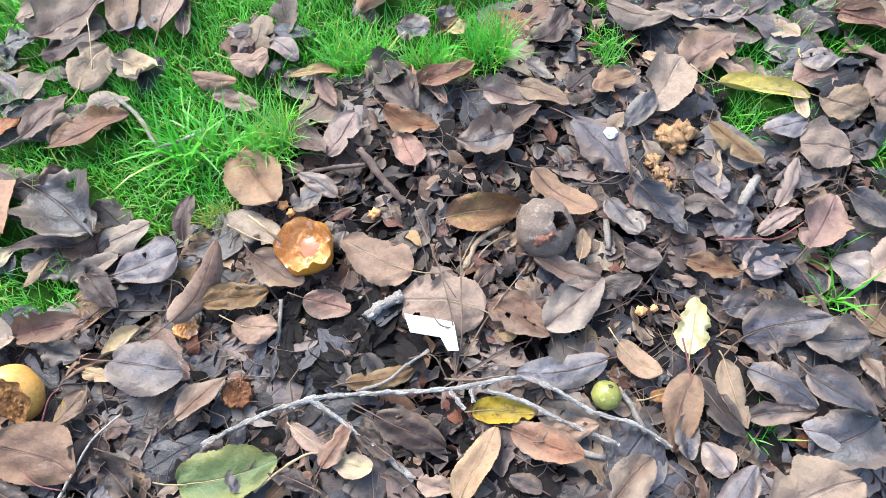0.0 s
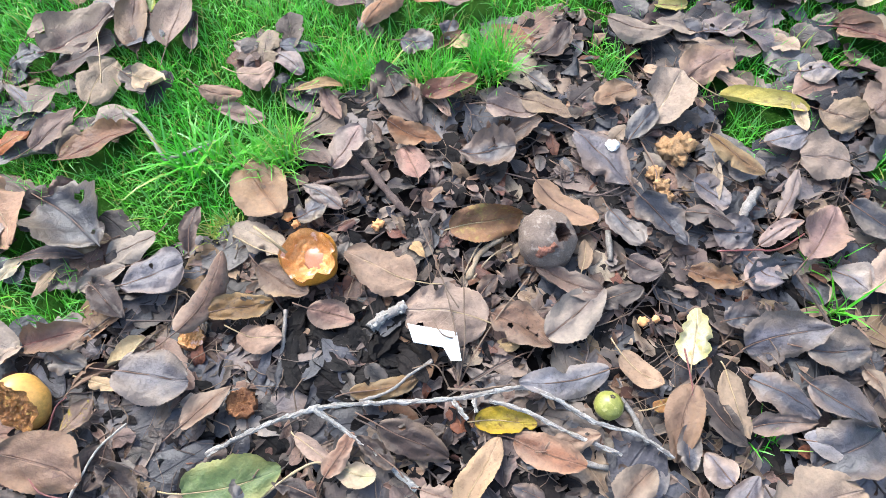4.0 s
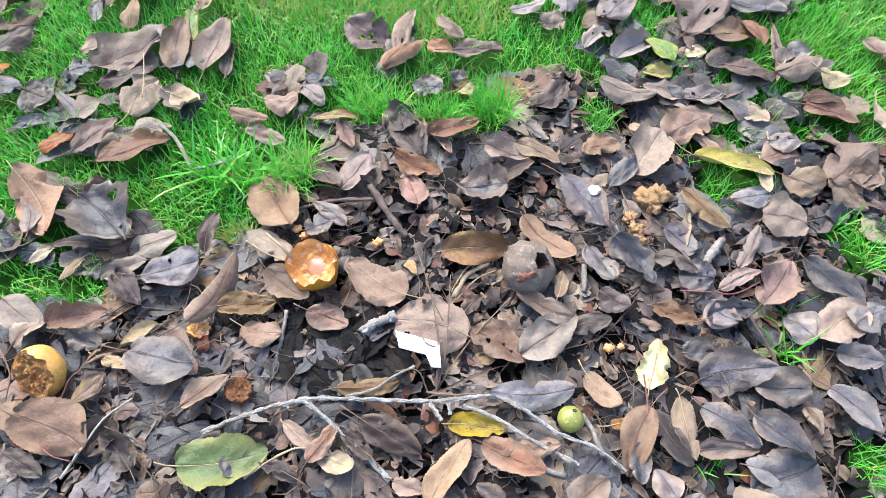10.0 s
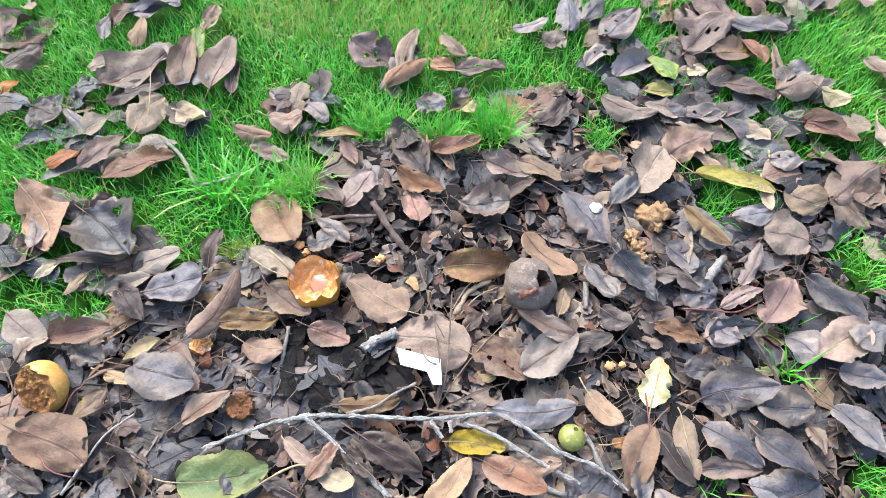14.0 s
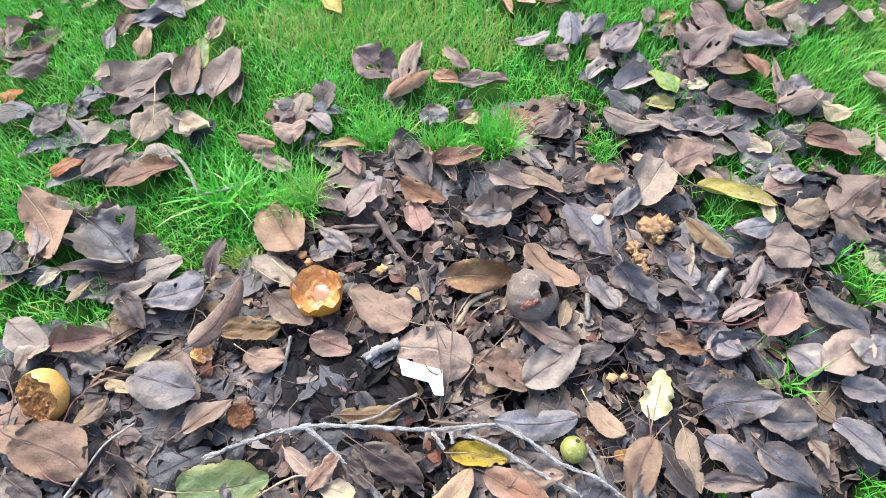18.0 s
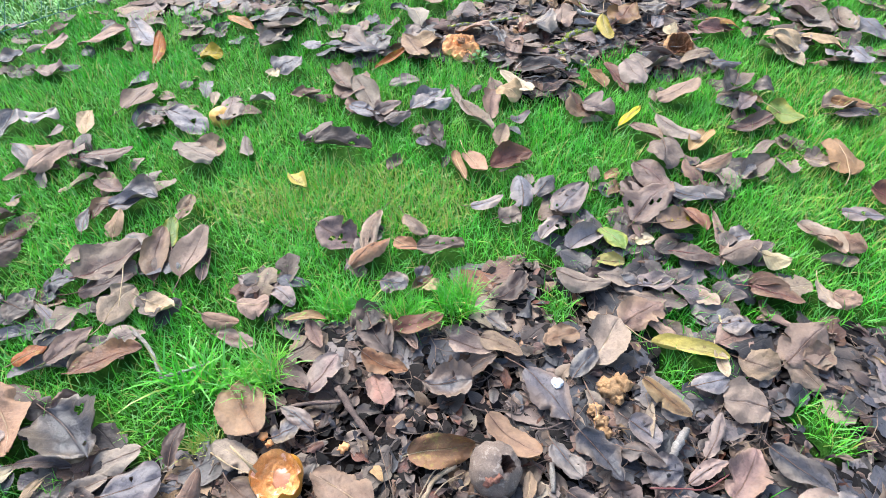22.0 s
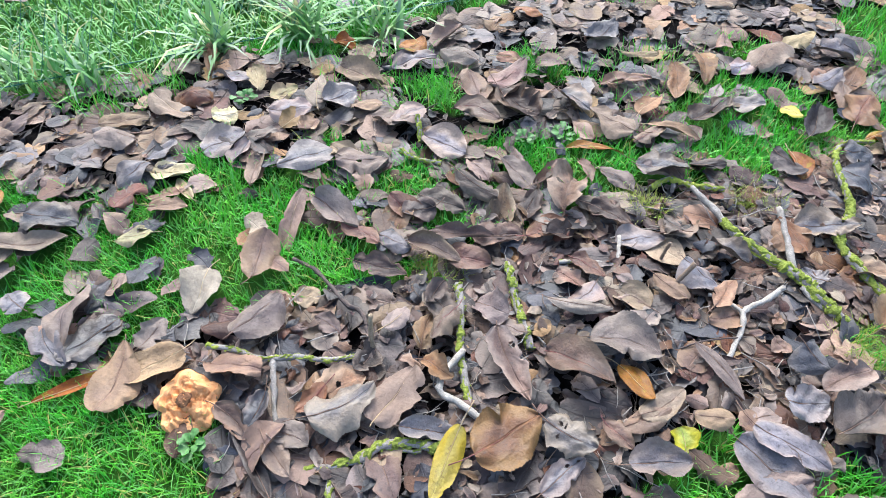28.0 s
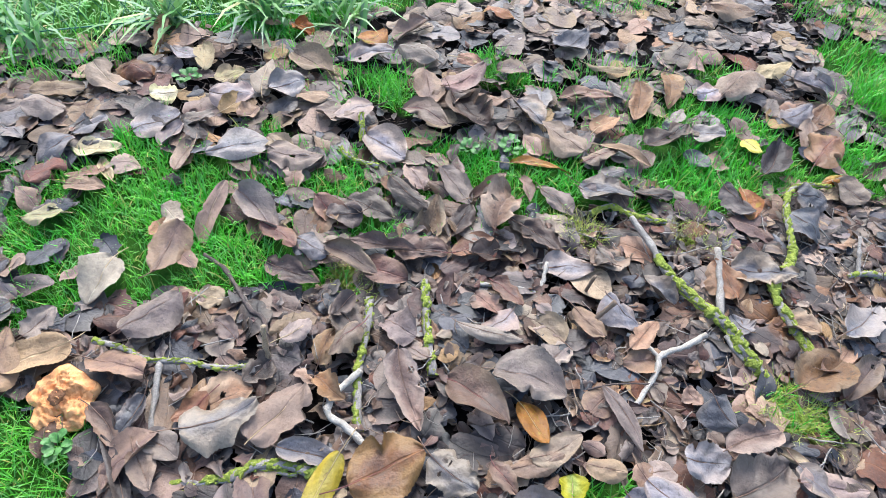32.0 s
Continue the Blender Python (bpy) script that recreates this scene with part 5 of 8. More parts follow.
leaf("t", -0.073, 1.488, 0.024, -108, 0.098, 0.067, "e", 0.31, -0.61, stalk=0.034, tip=0, roll=-3)
leaf("s", 0.356, 1.602, 0.024, 19, 0.091, 0.041, "e", 0.46, 0.32, tip=-17, roll=4)
leaf("p", 0.572, 1.926, 0.027, 68, 0.081, 0.053, "r", 0.22, -0.33, tip=6, roll=-3)
leaf("g", 0.686, 1.766, 0.024, 126, 0.039, 0.043, "r", 0.71, -0.57, tip=-6, roll=-1)
leaf("m", 0.964, 2.191, 0.024, 67, 0.120, 0.036, "e", 1.00, 0.67, tip=-17, roll=-7)
leaf("b", 0.256, 2.064, 0.023, 102, 0.104, 0.056, "e", 0.42, 0.29, tip=29, roll=6, where="the lawn")
leaf("d", 0.301, 2.091, 0.026, 102, 0.081, 0.050, "e", 0.49, -0.26, tip=2, roll=3, where="the lawn")
leaf("m", 0.782, 1.855, 0.024, 37, 0.041, 0.041, "r", 0.32, -0.56, stalk=0.014, tip=3, roll=-4)
leaf("p", 0.986, 1.971, 0.024, 35, 0.104, 0.050, "e", -0.29, 0.46, tip=-7, roll=10)
leaf("c", 0.933, 1.984, 0.024, 6, 0.049, 0.019, "l", 1.50, 0.20, tip=11, roll=-9)
leaf("k", 0.845, 2.457, 0.024, -21, 0.077, 0.077, "e", 0.22, -0.67, tip=-14, roll=-1)
leaf("s", 0.982, 2.297, 0.024, 64, 0.120, 0.065, "e", 0.47, -0.30, stalk=0.040, tip=-11, roll=-7)
leaf("s", 0.622, 2.057, 0.024, -10, 0.079, 0.065, "e", -0.74, -0.15, tip=-21, roll=-13)
leaf("p", 0.574, 2.168, 0.024, 60, 0.094, 0.063, "e", 0.69, 0.23, stalk=0.019, tip=-14, roll=-17)
leaf("s", 0.484, 2.301, 0.023, 5, 0.061, 0.067, "e", 0.18, -0.48, stalk=0.019, tip=-5, roll=-12, where="the lawn")
leaf("k", 0.837, 2.545, 0.024, 22, 0.066, 0.073, "r", -0.47, -0.47, stalk=0.015, tip=-11, roll=9)
leaf("d", 0.266, 1.804, 0.024, -18, 0.080, 0.066, "r", -0.17, -0.53, tip=1, roll=-7)
leaf("p", 0.344, 1.844, 0.024, -3, 0.069, 0.061, "r", 0.43, -0.24, tip=20, roll=7)
leaf("s", 0.476, 1.935, 0.027, -105, 0.065, 0.057, "e", -0.59, 0.48, tip=2, roll=18)
leaf("p", 0.381, 1.820, 0.024, 177, 0.067, 0.039, "e", 0.27, -0.11, tip=-21, roll=-0)
leaf("b", 0.267, 1.753, 0.024, 98, 0.068, 0.047, "e", 0.25, -0.51, stalk=0.019, tip=6, roll=-0)
leaf("p", 0.696, 2.011, 0.024, -145, 0.074, 0.051, "e", 0.74, 0.21, tip=2, roll=-5)
leaf("s", 0.818, 1.986, 0.024, -23, 0.054, 0.060, "e", -0.73, 0.70, stalk=0.014, tip=-23, roll=7)
leaf("m", 0.780, 1.993, 0.024, -21, 0.033, 0.037, "e", -0.22, -0.25, tip=-7, roll=1)
leaf("b", 0.093, 1.942, 0.023, -88, 0.086, 0.057, "e", 0.22, -0.53, stalk=0.024, tip=-9, roll=-1, where="the lawn")
leaf("d", 0.122, 1.979, 0.026, -132, 0.065, 0.059, "e", 0.22, 0.57, stalk=0.020, tip=2, roll=-8, where="the lawn")
leaf("s", 0.810, 2.168, 0.024, 143, 0.046, 0.047, "e", 0.20, 0.60, tip=-9, roll=-14)
leaf("p", 1.000, 2.178, 0.027, 64, 0.102, 0.046, "e", 0.72, -0.64, stalk=0.029, tip=7, roll=-6)
leaf("b", 0.895, 2.227, 0.024, -12, 0.060, 0.065, "e", 0.27, 0.57, tip=24, roll=-1)
leaf("p", 0.116, 1.687, 0.024, 170, 0.060, 0.035, "e", 0.52, -0.65, stalk=0.013, tip=-4, roll=-11)
leaf("d", 0.211, 1.656, 0.024, -100, 0.053, 0.049, "e", 0.53, -0.33, stalk=0.017, tip=12, roll=-15)
leaf("b", 0.259, 1.560, 0.027, -2, 0.055, 0.030, "e", 0.70, -0.23, tip=-7, roll=-14)
leaf("q", 0.434, 1.960, 0.024, 162, 0.057, 0.046, "e", 0.25, 0.35, stalk=0.014, tip=-6, roll=11)
leaf("m", 0.542, 1.976, 0.024, 166, 0.072, 0.055, "e", 0.35, 0.59, stalk=0.019, tip=-12, roll=-5)
leaf("s", 0.514, 2.111, 0.027, 43, 0.093, 0.061, "e", 0.51, -0.44, tip=-2, roll=-5)
leaf("o", -0.340, 2.405, 0.023, 5, 0.061, 0.049, "e", 0.46, -0.37, tip=-9, roll=5, where="the lawn")
leaf("d", 0.281, 1.994, 0.026, 27, 0.094, 0.067, "e", 0.37, -0.44, tip=-5, roll=-3, where="the lawn")
leaf("r", 0.355, 2.057, 0.024, 48, 0.086, 0.059, "e", -0.57, -0.26, stalk=0.033, tip=1, roll=-10)
leaf("d", 0.145, 2.026, 0.023, 2, 0.094, 0.064, "e", 0.17, -0.20, stalk=0.022, tip=-9, roll=2, where="the lawn")
leaf("d", 0.198, 2.083, 0.026, -19, 0.103, 0.051, "e", -0.66, 0.47, stalk=0.027, tip=-1, roll=10, where="the lawn")
leaf("r", 0.100, 1.973, 0.028, -5, 0.090, 0.051, "e", -0.23, 0.25, tip=-13, roll=8, where="the lawn")
leaf("d", 0.388, 2.049, 0.027, 40, 0.071, 0.050, "e", 0.70, -0.14, tip=-26, roll=-8)
leaf("d", 0.129, 1.825, 0.023, 13, 0.100, 0.047, "e", 0.71, -0.48, tip=-4, roll=7, where="the lawn")
leaf("r", 0.258, 1.915, 0.027, 10, 0.086, 0.053, "e", 0.58, -0.15, stalk=0.020, tip=3, roll=6)
leaf("d", 0.408, 2.149, 0.029, 0, 0.071, 0.055, "e", -0.29, 0.36, tip=1, roll=-9)
leaf("d", 0.423, 2.249, 0.023, -25, 0.090, 0.057, "e", 0.36, -0.37, tip=-2, roll=-5, where="the lawn")
leaf("y", 0.402, 1.571, 0.027, -91, 0.108, 0.045, "e", -0.48, 0.25, stalk=0.038, tip=-9, roll=3)
leaf("m", -1.016, 1.318, 0.023, 19, 0.077, 0.082, "e", 0.19, 0.48, tip=6, roll=-12, where="the lawn")
leaf("m", -0.946, 1.476, 0.023, -140, 0.126, 0.082, "e", 0.57, 0.32, stalk=0.032, tip=-1, roll=9, where="the lawn")
leaf("s", -0.845, 1.503, 0.023, -42, 0.126, 0.068, "r", -0.62, 0.45, stalk=0.026, tip=-10, roll=10, where="the lawn")
leaf("o", -0.778, 1.438, 0.023, 106, 0.126, 0.036, "e", -0.67, 0.35, stalk=0.033, tip=14, roll=1, where="the lawn")
leaf("m", -0.863, 1.426, 0.023, 49, 0.042, 0.046, "e", -0.49, 0.69, tip=-2, roll=-10, where="the lawn")
leaf("m", -1.064, 1.442, 0.023, 98, 0.111, 0.052, "e", -0.58, 0.36, tip=-2, roll=-1, where="the lawn")
leaf("k", -1.151, 1.379, 0.023, 51, 0.061, 0.067, "e", 0.35, 0.23, stalk=0.022, tip=-1, roll=1, where="the lawn")
leaf("y", -0.623, 1.405, 0.023, 33, 0.059, 0.064, "e", 0.66, 0.33, tip=-3, roll=3, where="the lawn")
leaf("o", -0.605, 1.593, 0.023, -48, 0.126, 0.037, "e", 0.20, -0.20, tip=1, roll=1, where="the lawn")
leaf("m", -0.499, 1.514, 0.023, -110, 0.070, 0.077, "r", 0.47, 0.41, stalk=0.024, tip=6, roll=-5, where="the lawn")
leaf("k", -0.488, 1.629, 0.023, 22, 0.108, 0.081, "e", 0.68, -0.22, stalk=0.042, tip=-8, roll=2, where="the lawn")
leaf("s", -0.415, 1.370, 0.023, 51, 0.075, 0.082, "e", -0.24, -0.22, tip=9, roll=7, where="the lawn")
leaf("c", -0.444, 1.329, 0.023, 71, 0.045, 0.041, "v", 0.66, 0.14, tip=-4, roll=3, where="the lawn")
leaf("t", -0.554, 1.216, 0.023, 102, 0.064, 0.026, "e", 0.30, -0.54, stalk=0.015, tip=-5, roll=-1, where="the lawn")
leaf("s", -0.440, 1.214, 0.023, 28, 0.057, 0.063, "r", 0.66, 0.57, tip=-0, roll=-11, where="the lawn")
leaf("s", -0.588, 1.116, 0.023, -22, 0.113, 0.076, "r", 0.64, -0.70, stalk=0.044, tip=-10, roll=1, where="the lawn")
leaf("p", -0.667, 1.102, 0.023, 26, 0.057, 0.063, "e", 0.45, 0.42, tip=2, roll=-4, where="the lawn")
leaf("p", -0.424, 1.014, 0.023, -65, 0.078, 0.033, "e", -0.75, 0.40, tip=3, roll=-10, where="the lawn")
leaf("c", -0.818, 1.105, 0.023, 98, 0.086, 0.044, "e", 0.29, -0.39, tip=5, roll=-0, where="the lawn")
leaf("s", -0.926, 1.114, 0.023, 80, 0.073, 0.075, "v", -0.27, 0.60, tip=1, roll=-1, where="the lawn")
leaf("k", -0.738, 0.952, 0.023, -36, 0.110, 0.047, "e", 0.47, -0.38, tip=11, roll=0, where="the lawn")
leaf("s", -0.895, 0.974, 0.023, -42, 0.103, 0.035, "e", -0.72, -0.51, tip=-7, roll=7, where="the lawn")
leaf("m", -0.503, 1.014, 0.023, -29, 0.081, 0.066, "r", 0.57, 0.44, stalk=0.028, tip=-1, roll=-2, where="the lawn")
leaf("p", -0.669, 0.886, 0.023, -27, 0.073, 0.044, "e", 0.61, 0.30, tip=2, roll=3, where="the lawn")
leaf("y", -0.290, 0.921, 0.023, -35, 0.061, 0.036, "e", 0.70, -0.14, tip=2, roll=-5, where="the lawn")
leaf("p", -0.259, 1.493, 0.023, -49, 0.126, 0.074, "v", -0.16, -0.68, stalk=0.034, tip=5, roll=14, where="the lawn")
leaf("m", -0.100, 1.446, 0.027, -65, 0.120, 0.070, "o", -0.15, 0.13, tip=-0, roll=-1)
leaf("m", -0.229, 1.272, 0.026, 66, 0.117, 0.069, "e", 0.30, 0.19, tip=2, roll=-4, where="the lawn")
leaf("d", -0.137, 1.145, 0.023, -17, 0.070, 0.069, "e", 0.44, 0.37, tip=-5, roll=-5, where="the lawn")
leaf("s", -0.059, 1.200, 0.023, 33, 0.071, 0.059, "e", 0.64, -0.56, stalk=0.018, tip=-16, roll=5, where="the lawn")
leaf("d", -0.057, 1.102, 0.023, 57, 0.036, 0.038, "e", -0.44, -0.28, tip=-5, roll=8, where="the lawn")
leaf("s", -0.045, 1.055, 0.023, -30, 0.032, 0.035, "e", 0.42, 0.57, tip=-8, roll=-3, where="the lawn")
leaf("t", 0.035, 0.986, 0.023, 96, 0.109, 0.030, "e", 1.30, 0.31, tip=-4, roll=-3, where="the lawn")
leaf("m", 0.123, 1.087, 0.023, 76, 0.079, 0.040, "e", 0.66, 0.22, tip=3, roll=2, where="the lawn")
leaf("t", 0.140, 1.260, 0.023, 157, 0.060, 0.066, "r", -0.34, -0.38, tip=6, roll=-9, where="the lawn")
leaf("p", 0.097, 1.218, 0.023, 87, 0.111, 0.044, "e", 0.57, -0.43, tip=2, roll=10, where="the lawn")
leaf("s", 0.167, 1.157, 0.023, 28, 0.054, 0.034, "e", 0.63, 0.62, tip=2, roll=-1, where="the lawn")
leaf("r", 0.297, 1.198, 0.023, -50, 0.085, 0.069, "e", -0.27, 0.15, tip=-8, roll=-7, where="the lawn")
leaf("d", 0.342, 1.198, 0.026, -33, 0.082, 0.082, "e", 0.35, -0.16, tip=-1, roll=-4, where="the lawn")
leaf("y", 0.412, 1.179, 0.023, 61, 0.110, 0.025, "l", 0.43, -0.31, tip=-3, roll=1, where="the lawn")
leaf("g", 0.759, 1.197, 0.023, -43, 0.083, 0.077, "e", 0.71, 0.56, tip=1, roll=3, where="the lawn")
leaf("m", 0.676, 1.069, 0.023, 49, 0.098, 0.028, "e", 0.35, -0.45, tip=-7, roll=-7, where="the lawn")
leaf("t", 0.822, 1.039, 0.023, 85, 0.105, 0.077, "r", -0.40, -0.54, stalk=0.037, tip=6, roll=7, where="the lawn")
leaf("b", 0.885, 1.236, 0.023, 11, 0.082, 0.075, "e", 0.71, 0.26, tip=-8, roll=-2, where="the lawn")
leaf("c", 0.824, 1.490, 0.023, -32, 0.082, 0.082, "e", 0.69, 0.57, tip=3, roll=-11, where="the lawn")
leaf("k", 0.889, 1.514, 0.026, 49, 0.126, 0.061, "e", -0.48, -0.33, tip=1, roll=-4, where="the lawn")
leaf("s", 0.968, 1.453, 0.023, -36, 0.071, 0.079, "e", -0.36, 0.63, tip=-0, roll=-7, where="the lawn")
leaf("p", 0.740, 1.297, 0.023, -5, 0.044, 0.049, "e", 0.29, -0.50, stalk=0.011, tip=-1, roll=7, where="the lawn")
leaf("r", 0.700, 1.591, 0.023, 11, 0.108, 0.064, "l", 0.17, 0.15, stalk=0.029, tip=-8, roll=13, where="the lawn")
leaf("d", 0.505, 1.408, 0.024, 35, 0.120, 0.065, "e", 1.80, -0.54, stalk=0.026, tip=6, roll=-16)
leaf("r", 0.401, 1.341, 0.023, -77, 0.124, 0.044, "e", 0.62, -0.54, stalk=0.044, tip=-3, roll=-9, where="the lawn")
leaf("m", 0.443, 1.347, 0.026, -61, 0.093, 0.072, "e", -0.47, -0.68, tip=-8, roll=6, where="the lawn")
leaf("b", 0.738, 0.788, 0.026, -30, 0.069, 0.055, "e", -0.25, -0.24, tip=-4, roll=1, where="the lawn")
leaf("m", 0.716, 0.744, 0.023, 11, 0.074, 0.029, "e", 1.50, 0.21, stalk=0.016, tip=-5, roll=-7, where="the lawn")
leaf("t", 0.693, 0.657, 0.023, -34, 0.042, 0.046, "e", -0.34, -0.11, tip=-4, roll=14, where="the lawn")
leaf("d", -0.306, 1.063, 0.023, 46, 0.030, 0.033, "e", 0.54, 0.40, tip=-10, roll=-3, where="the lawn")
leaf("m", -0.213, 1.188, 0.023, 68, 0.053, 0.059, "e", 0.26, 0.23, tip=-8, roll=6, where="the lawn")
leaf("p", 0.951, 1.699, 0.023, -72, 0.126, 0.082, "e", 0.34, 0.69, tip=-2, roll=-7, where="the lawn")
leaf("m", 1.004, 1.633, 0.023, -99, 0.086, 0.051, "e", 0.22, -0.58, stalk=0.021, tip=2, roll=-0, where="the lawn")
leaf("k", 0.607, 0.990, 0.023, 30, 0.064, 0.055, "e", 0.63, 0.19, stalk=0.022, tip=10, roll=4, where="the lawn")
leaf("p", -0.497, 1.155, 0.023, -90, 0.096, 0.062, "e", -0.32, -0.35, stalk=0.022, tip=-1, roll=2, where="the lawn")
leaf("k", -1.003, 1.090, 0.023, -76, 0.094, 0.055, "e", 0.70, 0.37, tip=-7, roll=-11, where="the lawn")
leaf("d", 0.920, 1.198, 0.026, 14, 0.117, 0.046, "e", -0.68, -0.63, stalk=0.028, tip=-8, roll=1, where="the lawn")
leaf("p", 0.816, 1.738, 0.023, 42, 0.115, 0.072, "e", -0.32, 0.50, tip=1, roll=11, where="the lawn")
leaf("s", 1.101, 1.597, 0.023, -77, 0.100, 0.082, "e", -0.36, -0.44, stalk=0.026, tip=-6, roll=-1, where="the lawn")
leaf("s", -0.253, 1.438, 0.026, -23, 0.126, 0.052, "r", 0.16, -0.70, stalk=0.026, tip=8, roll=4, where="the lawn")
leaf("k", -0.204, 1.475, 0.028, -106, 0.108, 0.082, "e", 0.18, 0.29, tip=7, roll=3, where="the lawn")
leaf("p", -0.474, 1.488, 0.026, 35, 0.091, 0.063, "e", 0.20, 0.21, tip=-1, roll=-2, where="the lawn")
leaf("m", -0.464, 1.566, 0.028, 33, 0.126, 0.054, "e", 0.50, 0.28, tip=-7, roll=-12, where="the lawn")
leaf("o", -0.155, 1.409, 0.026, 59, 0.126, 0.026, "l", 0.38, 0.53, tip=6, roll=3, where="the lawn")
leaf("s", -0.041, 1.238, 0.026, 52, 0.076, 0.058, "v", 0.34, -0.45, stalk=0.018, tip=3, roll=10, where="the lawn")
leaf("p", 0.018, 1.244, 0.023, 119, 0.083, 0.023, "e", 0.62, 0.69, tip=2, roll=-10, where="the lawn")
leaf("c", 0.163, 1.299, 0.026, 126, 0.117, 0.044, "e", -0.19, 0.28, tip=-2, roll=-0, where="the lawn")
leaf("d", 0.523, 1.444, 0.027, 12, 0.102, 0.036, "e", 1.90, -0.37, tip=-14, roll=-5)
leaf("m", 0.470, 1.402, 0.026, 105, 0.095, 0.055, "e", -0.28, -0.57, tip=-1, roll=-7, where="the lawn")
leaf("m", 0.607, 1.438, 0.024, -153, 0.097, 0.038, "e", 0.63, -0.64, tip=-8, roll=8)
leaf("p", 0.540, 1.405, 0.029, 164, 0.062, 0.041, "r", -0.54, -0.44, stalk=0.020, tip=-0, roll=-13)
leaf("b", 0.359, 1.335, 0.026, 115, 0.081, 0.034, "e", 0.71, 0.44, tip=5, roll=-3, where="the lawn")
leaf("t", 0.847, 1.515, 0.028, 136, 0.101, 0.063, "e", 0.45, -0.60, stalk=0.035, tip=9, roll=-4, where="the lawn")
leaf("p", 0.814, 1.636, 0.023, 38, 0.105, 0.053, "e", -0.22, 0.56, tip=-6, roll=-5, where="the lawn")
leaf("o", 0.723, 1.621, 0.026, -18, 0.097, 0.034, "l", -0.49, -0.66, stalk=0.039, tip=-6, roll=-3, where="the lawn")
leaf("s", 0.805, 1.774, 0.026, -16, 0.117, 0.080, "e", 0.66, 0.57, tip=-3, roll=-8, where="the lawn")
leaf("c", 0.574, 1.578, 0.024, 67, 0.088, 0.041, "e", -0.64, 0.13, stalk=0.031, tip=-4, roll=4)
leaf("m", 0.631, 1.765, 0.027, 49, 0.082, 0.038, "e", -0.52, -0.59, tip=1, roll=-8)
leaf("s", 0.552, 1.635, 0.024, 62, 0.086, 0.041, "e", -0.17, -0.16, tip=-5, roll=9)
leaf("d", 0.228, 1.369, 0.024, 4, 0.110, 0.059, "r", 0.57, -0.21, tip=-2, roll=11)
leaf("p", 0.162, 1.466, 0.029, 70, 0.086, 0.057, "e", 0.59, -0.37, tip=10, roll=-15)
leaf("b", 0.204, 1.594, 0.027, 53, 0.087, 0.078, "e", 0.28, -0.64, stalk=0.019, tip=-3, roll=3)
leaf("p", 0.335, 1.515, 0.024, -32, 0.082, 0.052, "r", 0.55, -0.23, stalk=0.017, tip=11, roll=-8)
leaf("d", 0.254, 1.294, 0.024, -145, 0.076, 0.042, "e", 0.63, 0.46, stalk=0.015, tip=-1, roll=10)
leaf("d", 0.165, 1.438, 0.029, 158, 0.120, 0.028, "e", 0.71, 0.65, tip=1, roll=12)
leaf("s", -0.377, 1.468, 0.023, 170, 0.056, 0.047, "e", 0.51, -0.69, stalk=0.015, tip=-8, roll=8, where="the lawn")
leaf("p", -0.340, 1.238, 0.023, -11, 0.075, 0.043, "e", 0.38, 0.11, tip=9, roll=-1, where="the lawn")
leaf("d", -0.138, 1.185, 0.026, 31, 0.066, 0.052, "e", -0.35, 0.29, tip=-4, roll=6, where="the lawn")
leaf("k", 0.680, 1.403, 0.023, -18, 0.068, 0.049, "e", -0.69, -0.68, tip=11, roll=-7, where="the lawn")
leaf("b", 0.756, 2.240, 0.024, 136, 0.085, 0.076, "e", -0.23, 0.50, tip=-0, roll=2)
leaf("m", 1.086, 3.250, 0.024, 130, 0.120, 0.078, "e", 0.36, -0.29, tip=7, roll=12)
leaf("d", 0.998, 2.721, 0.023, -78, 0.126, 0.082, "e", 0.59, -0.58, tip=-7, roll=-2, where="the lawn")
leaf("m", 0.796, 2.736, 0.026, -73, 0.126, 0.050, "e", -0.18, 0.15, stalk=0.034, tip=-6, roll=-2, where="the lawn")
leaf("b", 0.099, 2.391, 0.027, -128, 0.098, 0.078, "e", 0.72, -0.17, tip=3, roll=5)
leaf("o", 0.013, 2.744, 0.024, -5, 0.077, 0.078, "e", -0.38, -0.65, tip=-0, roll=-16)
leaf("p", -0.050, 2.044, 0.026, 41, 0.108, 0.082, "e", 0.30, -0.33, stalk=0.032, tip=-5, roll=-6, where="the lawn")
leaf("m", -0.073, 2.199, 0.027, -167, 0.089, 0.078, "e", 0.62, -0.25, tip=-8, roll=9)
leaf("b", 0.500, 3.151, 0.024, 32, 0.120, 0.078, "e", -0.51, 0.19, tip=-5, roll=4)
leaf("d", 0.901, 2.614, 0.026, 165, 0.075, 0.082, "e", 0.49, -0.21, stalk=0.019, tip=-5, roll=2, where="the lawn")


leaf("m", 0.355, 2.403, 0.028, 178, 0.108, 0.086, "e", 0.30, 0.20, stalk=0.038, tip=7, roll=1, where="the lawn")
leaf("t", 0.414, 2.513, 0.026, 76, 0.082, 0.049, "v", 0.80, -0.40, tip=2, roll=-9, where="the lawn")
leaf("k", 0.262, 2.450, 0.030, -18, 0.090, 0.081, "v", 0.50, 0.40, tip=-1, roll=-8, where="the lawn")
leaf("p", 0.336, 2.578, 0.028, 44, 0.125, 0.052, "e", 0.40, -0.30, stalk=0.044, tip=-0, roll=-4, where="the lawn")
leaf("b", 0.444, 2.637, 0.027, -67, 0.125, 0.056, "e", 0.50, 0.30, tip=-6, roll=-1, where="the lawn")
leaf("b", 0.487, 2.715, 0.028, -63, 0.117, 0.058, "v", 0.60, -0.40, stalk=0.041, tip=-6, roll=-3, where="the lawn")
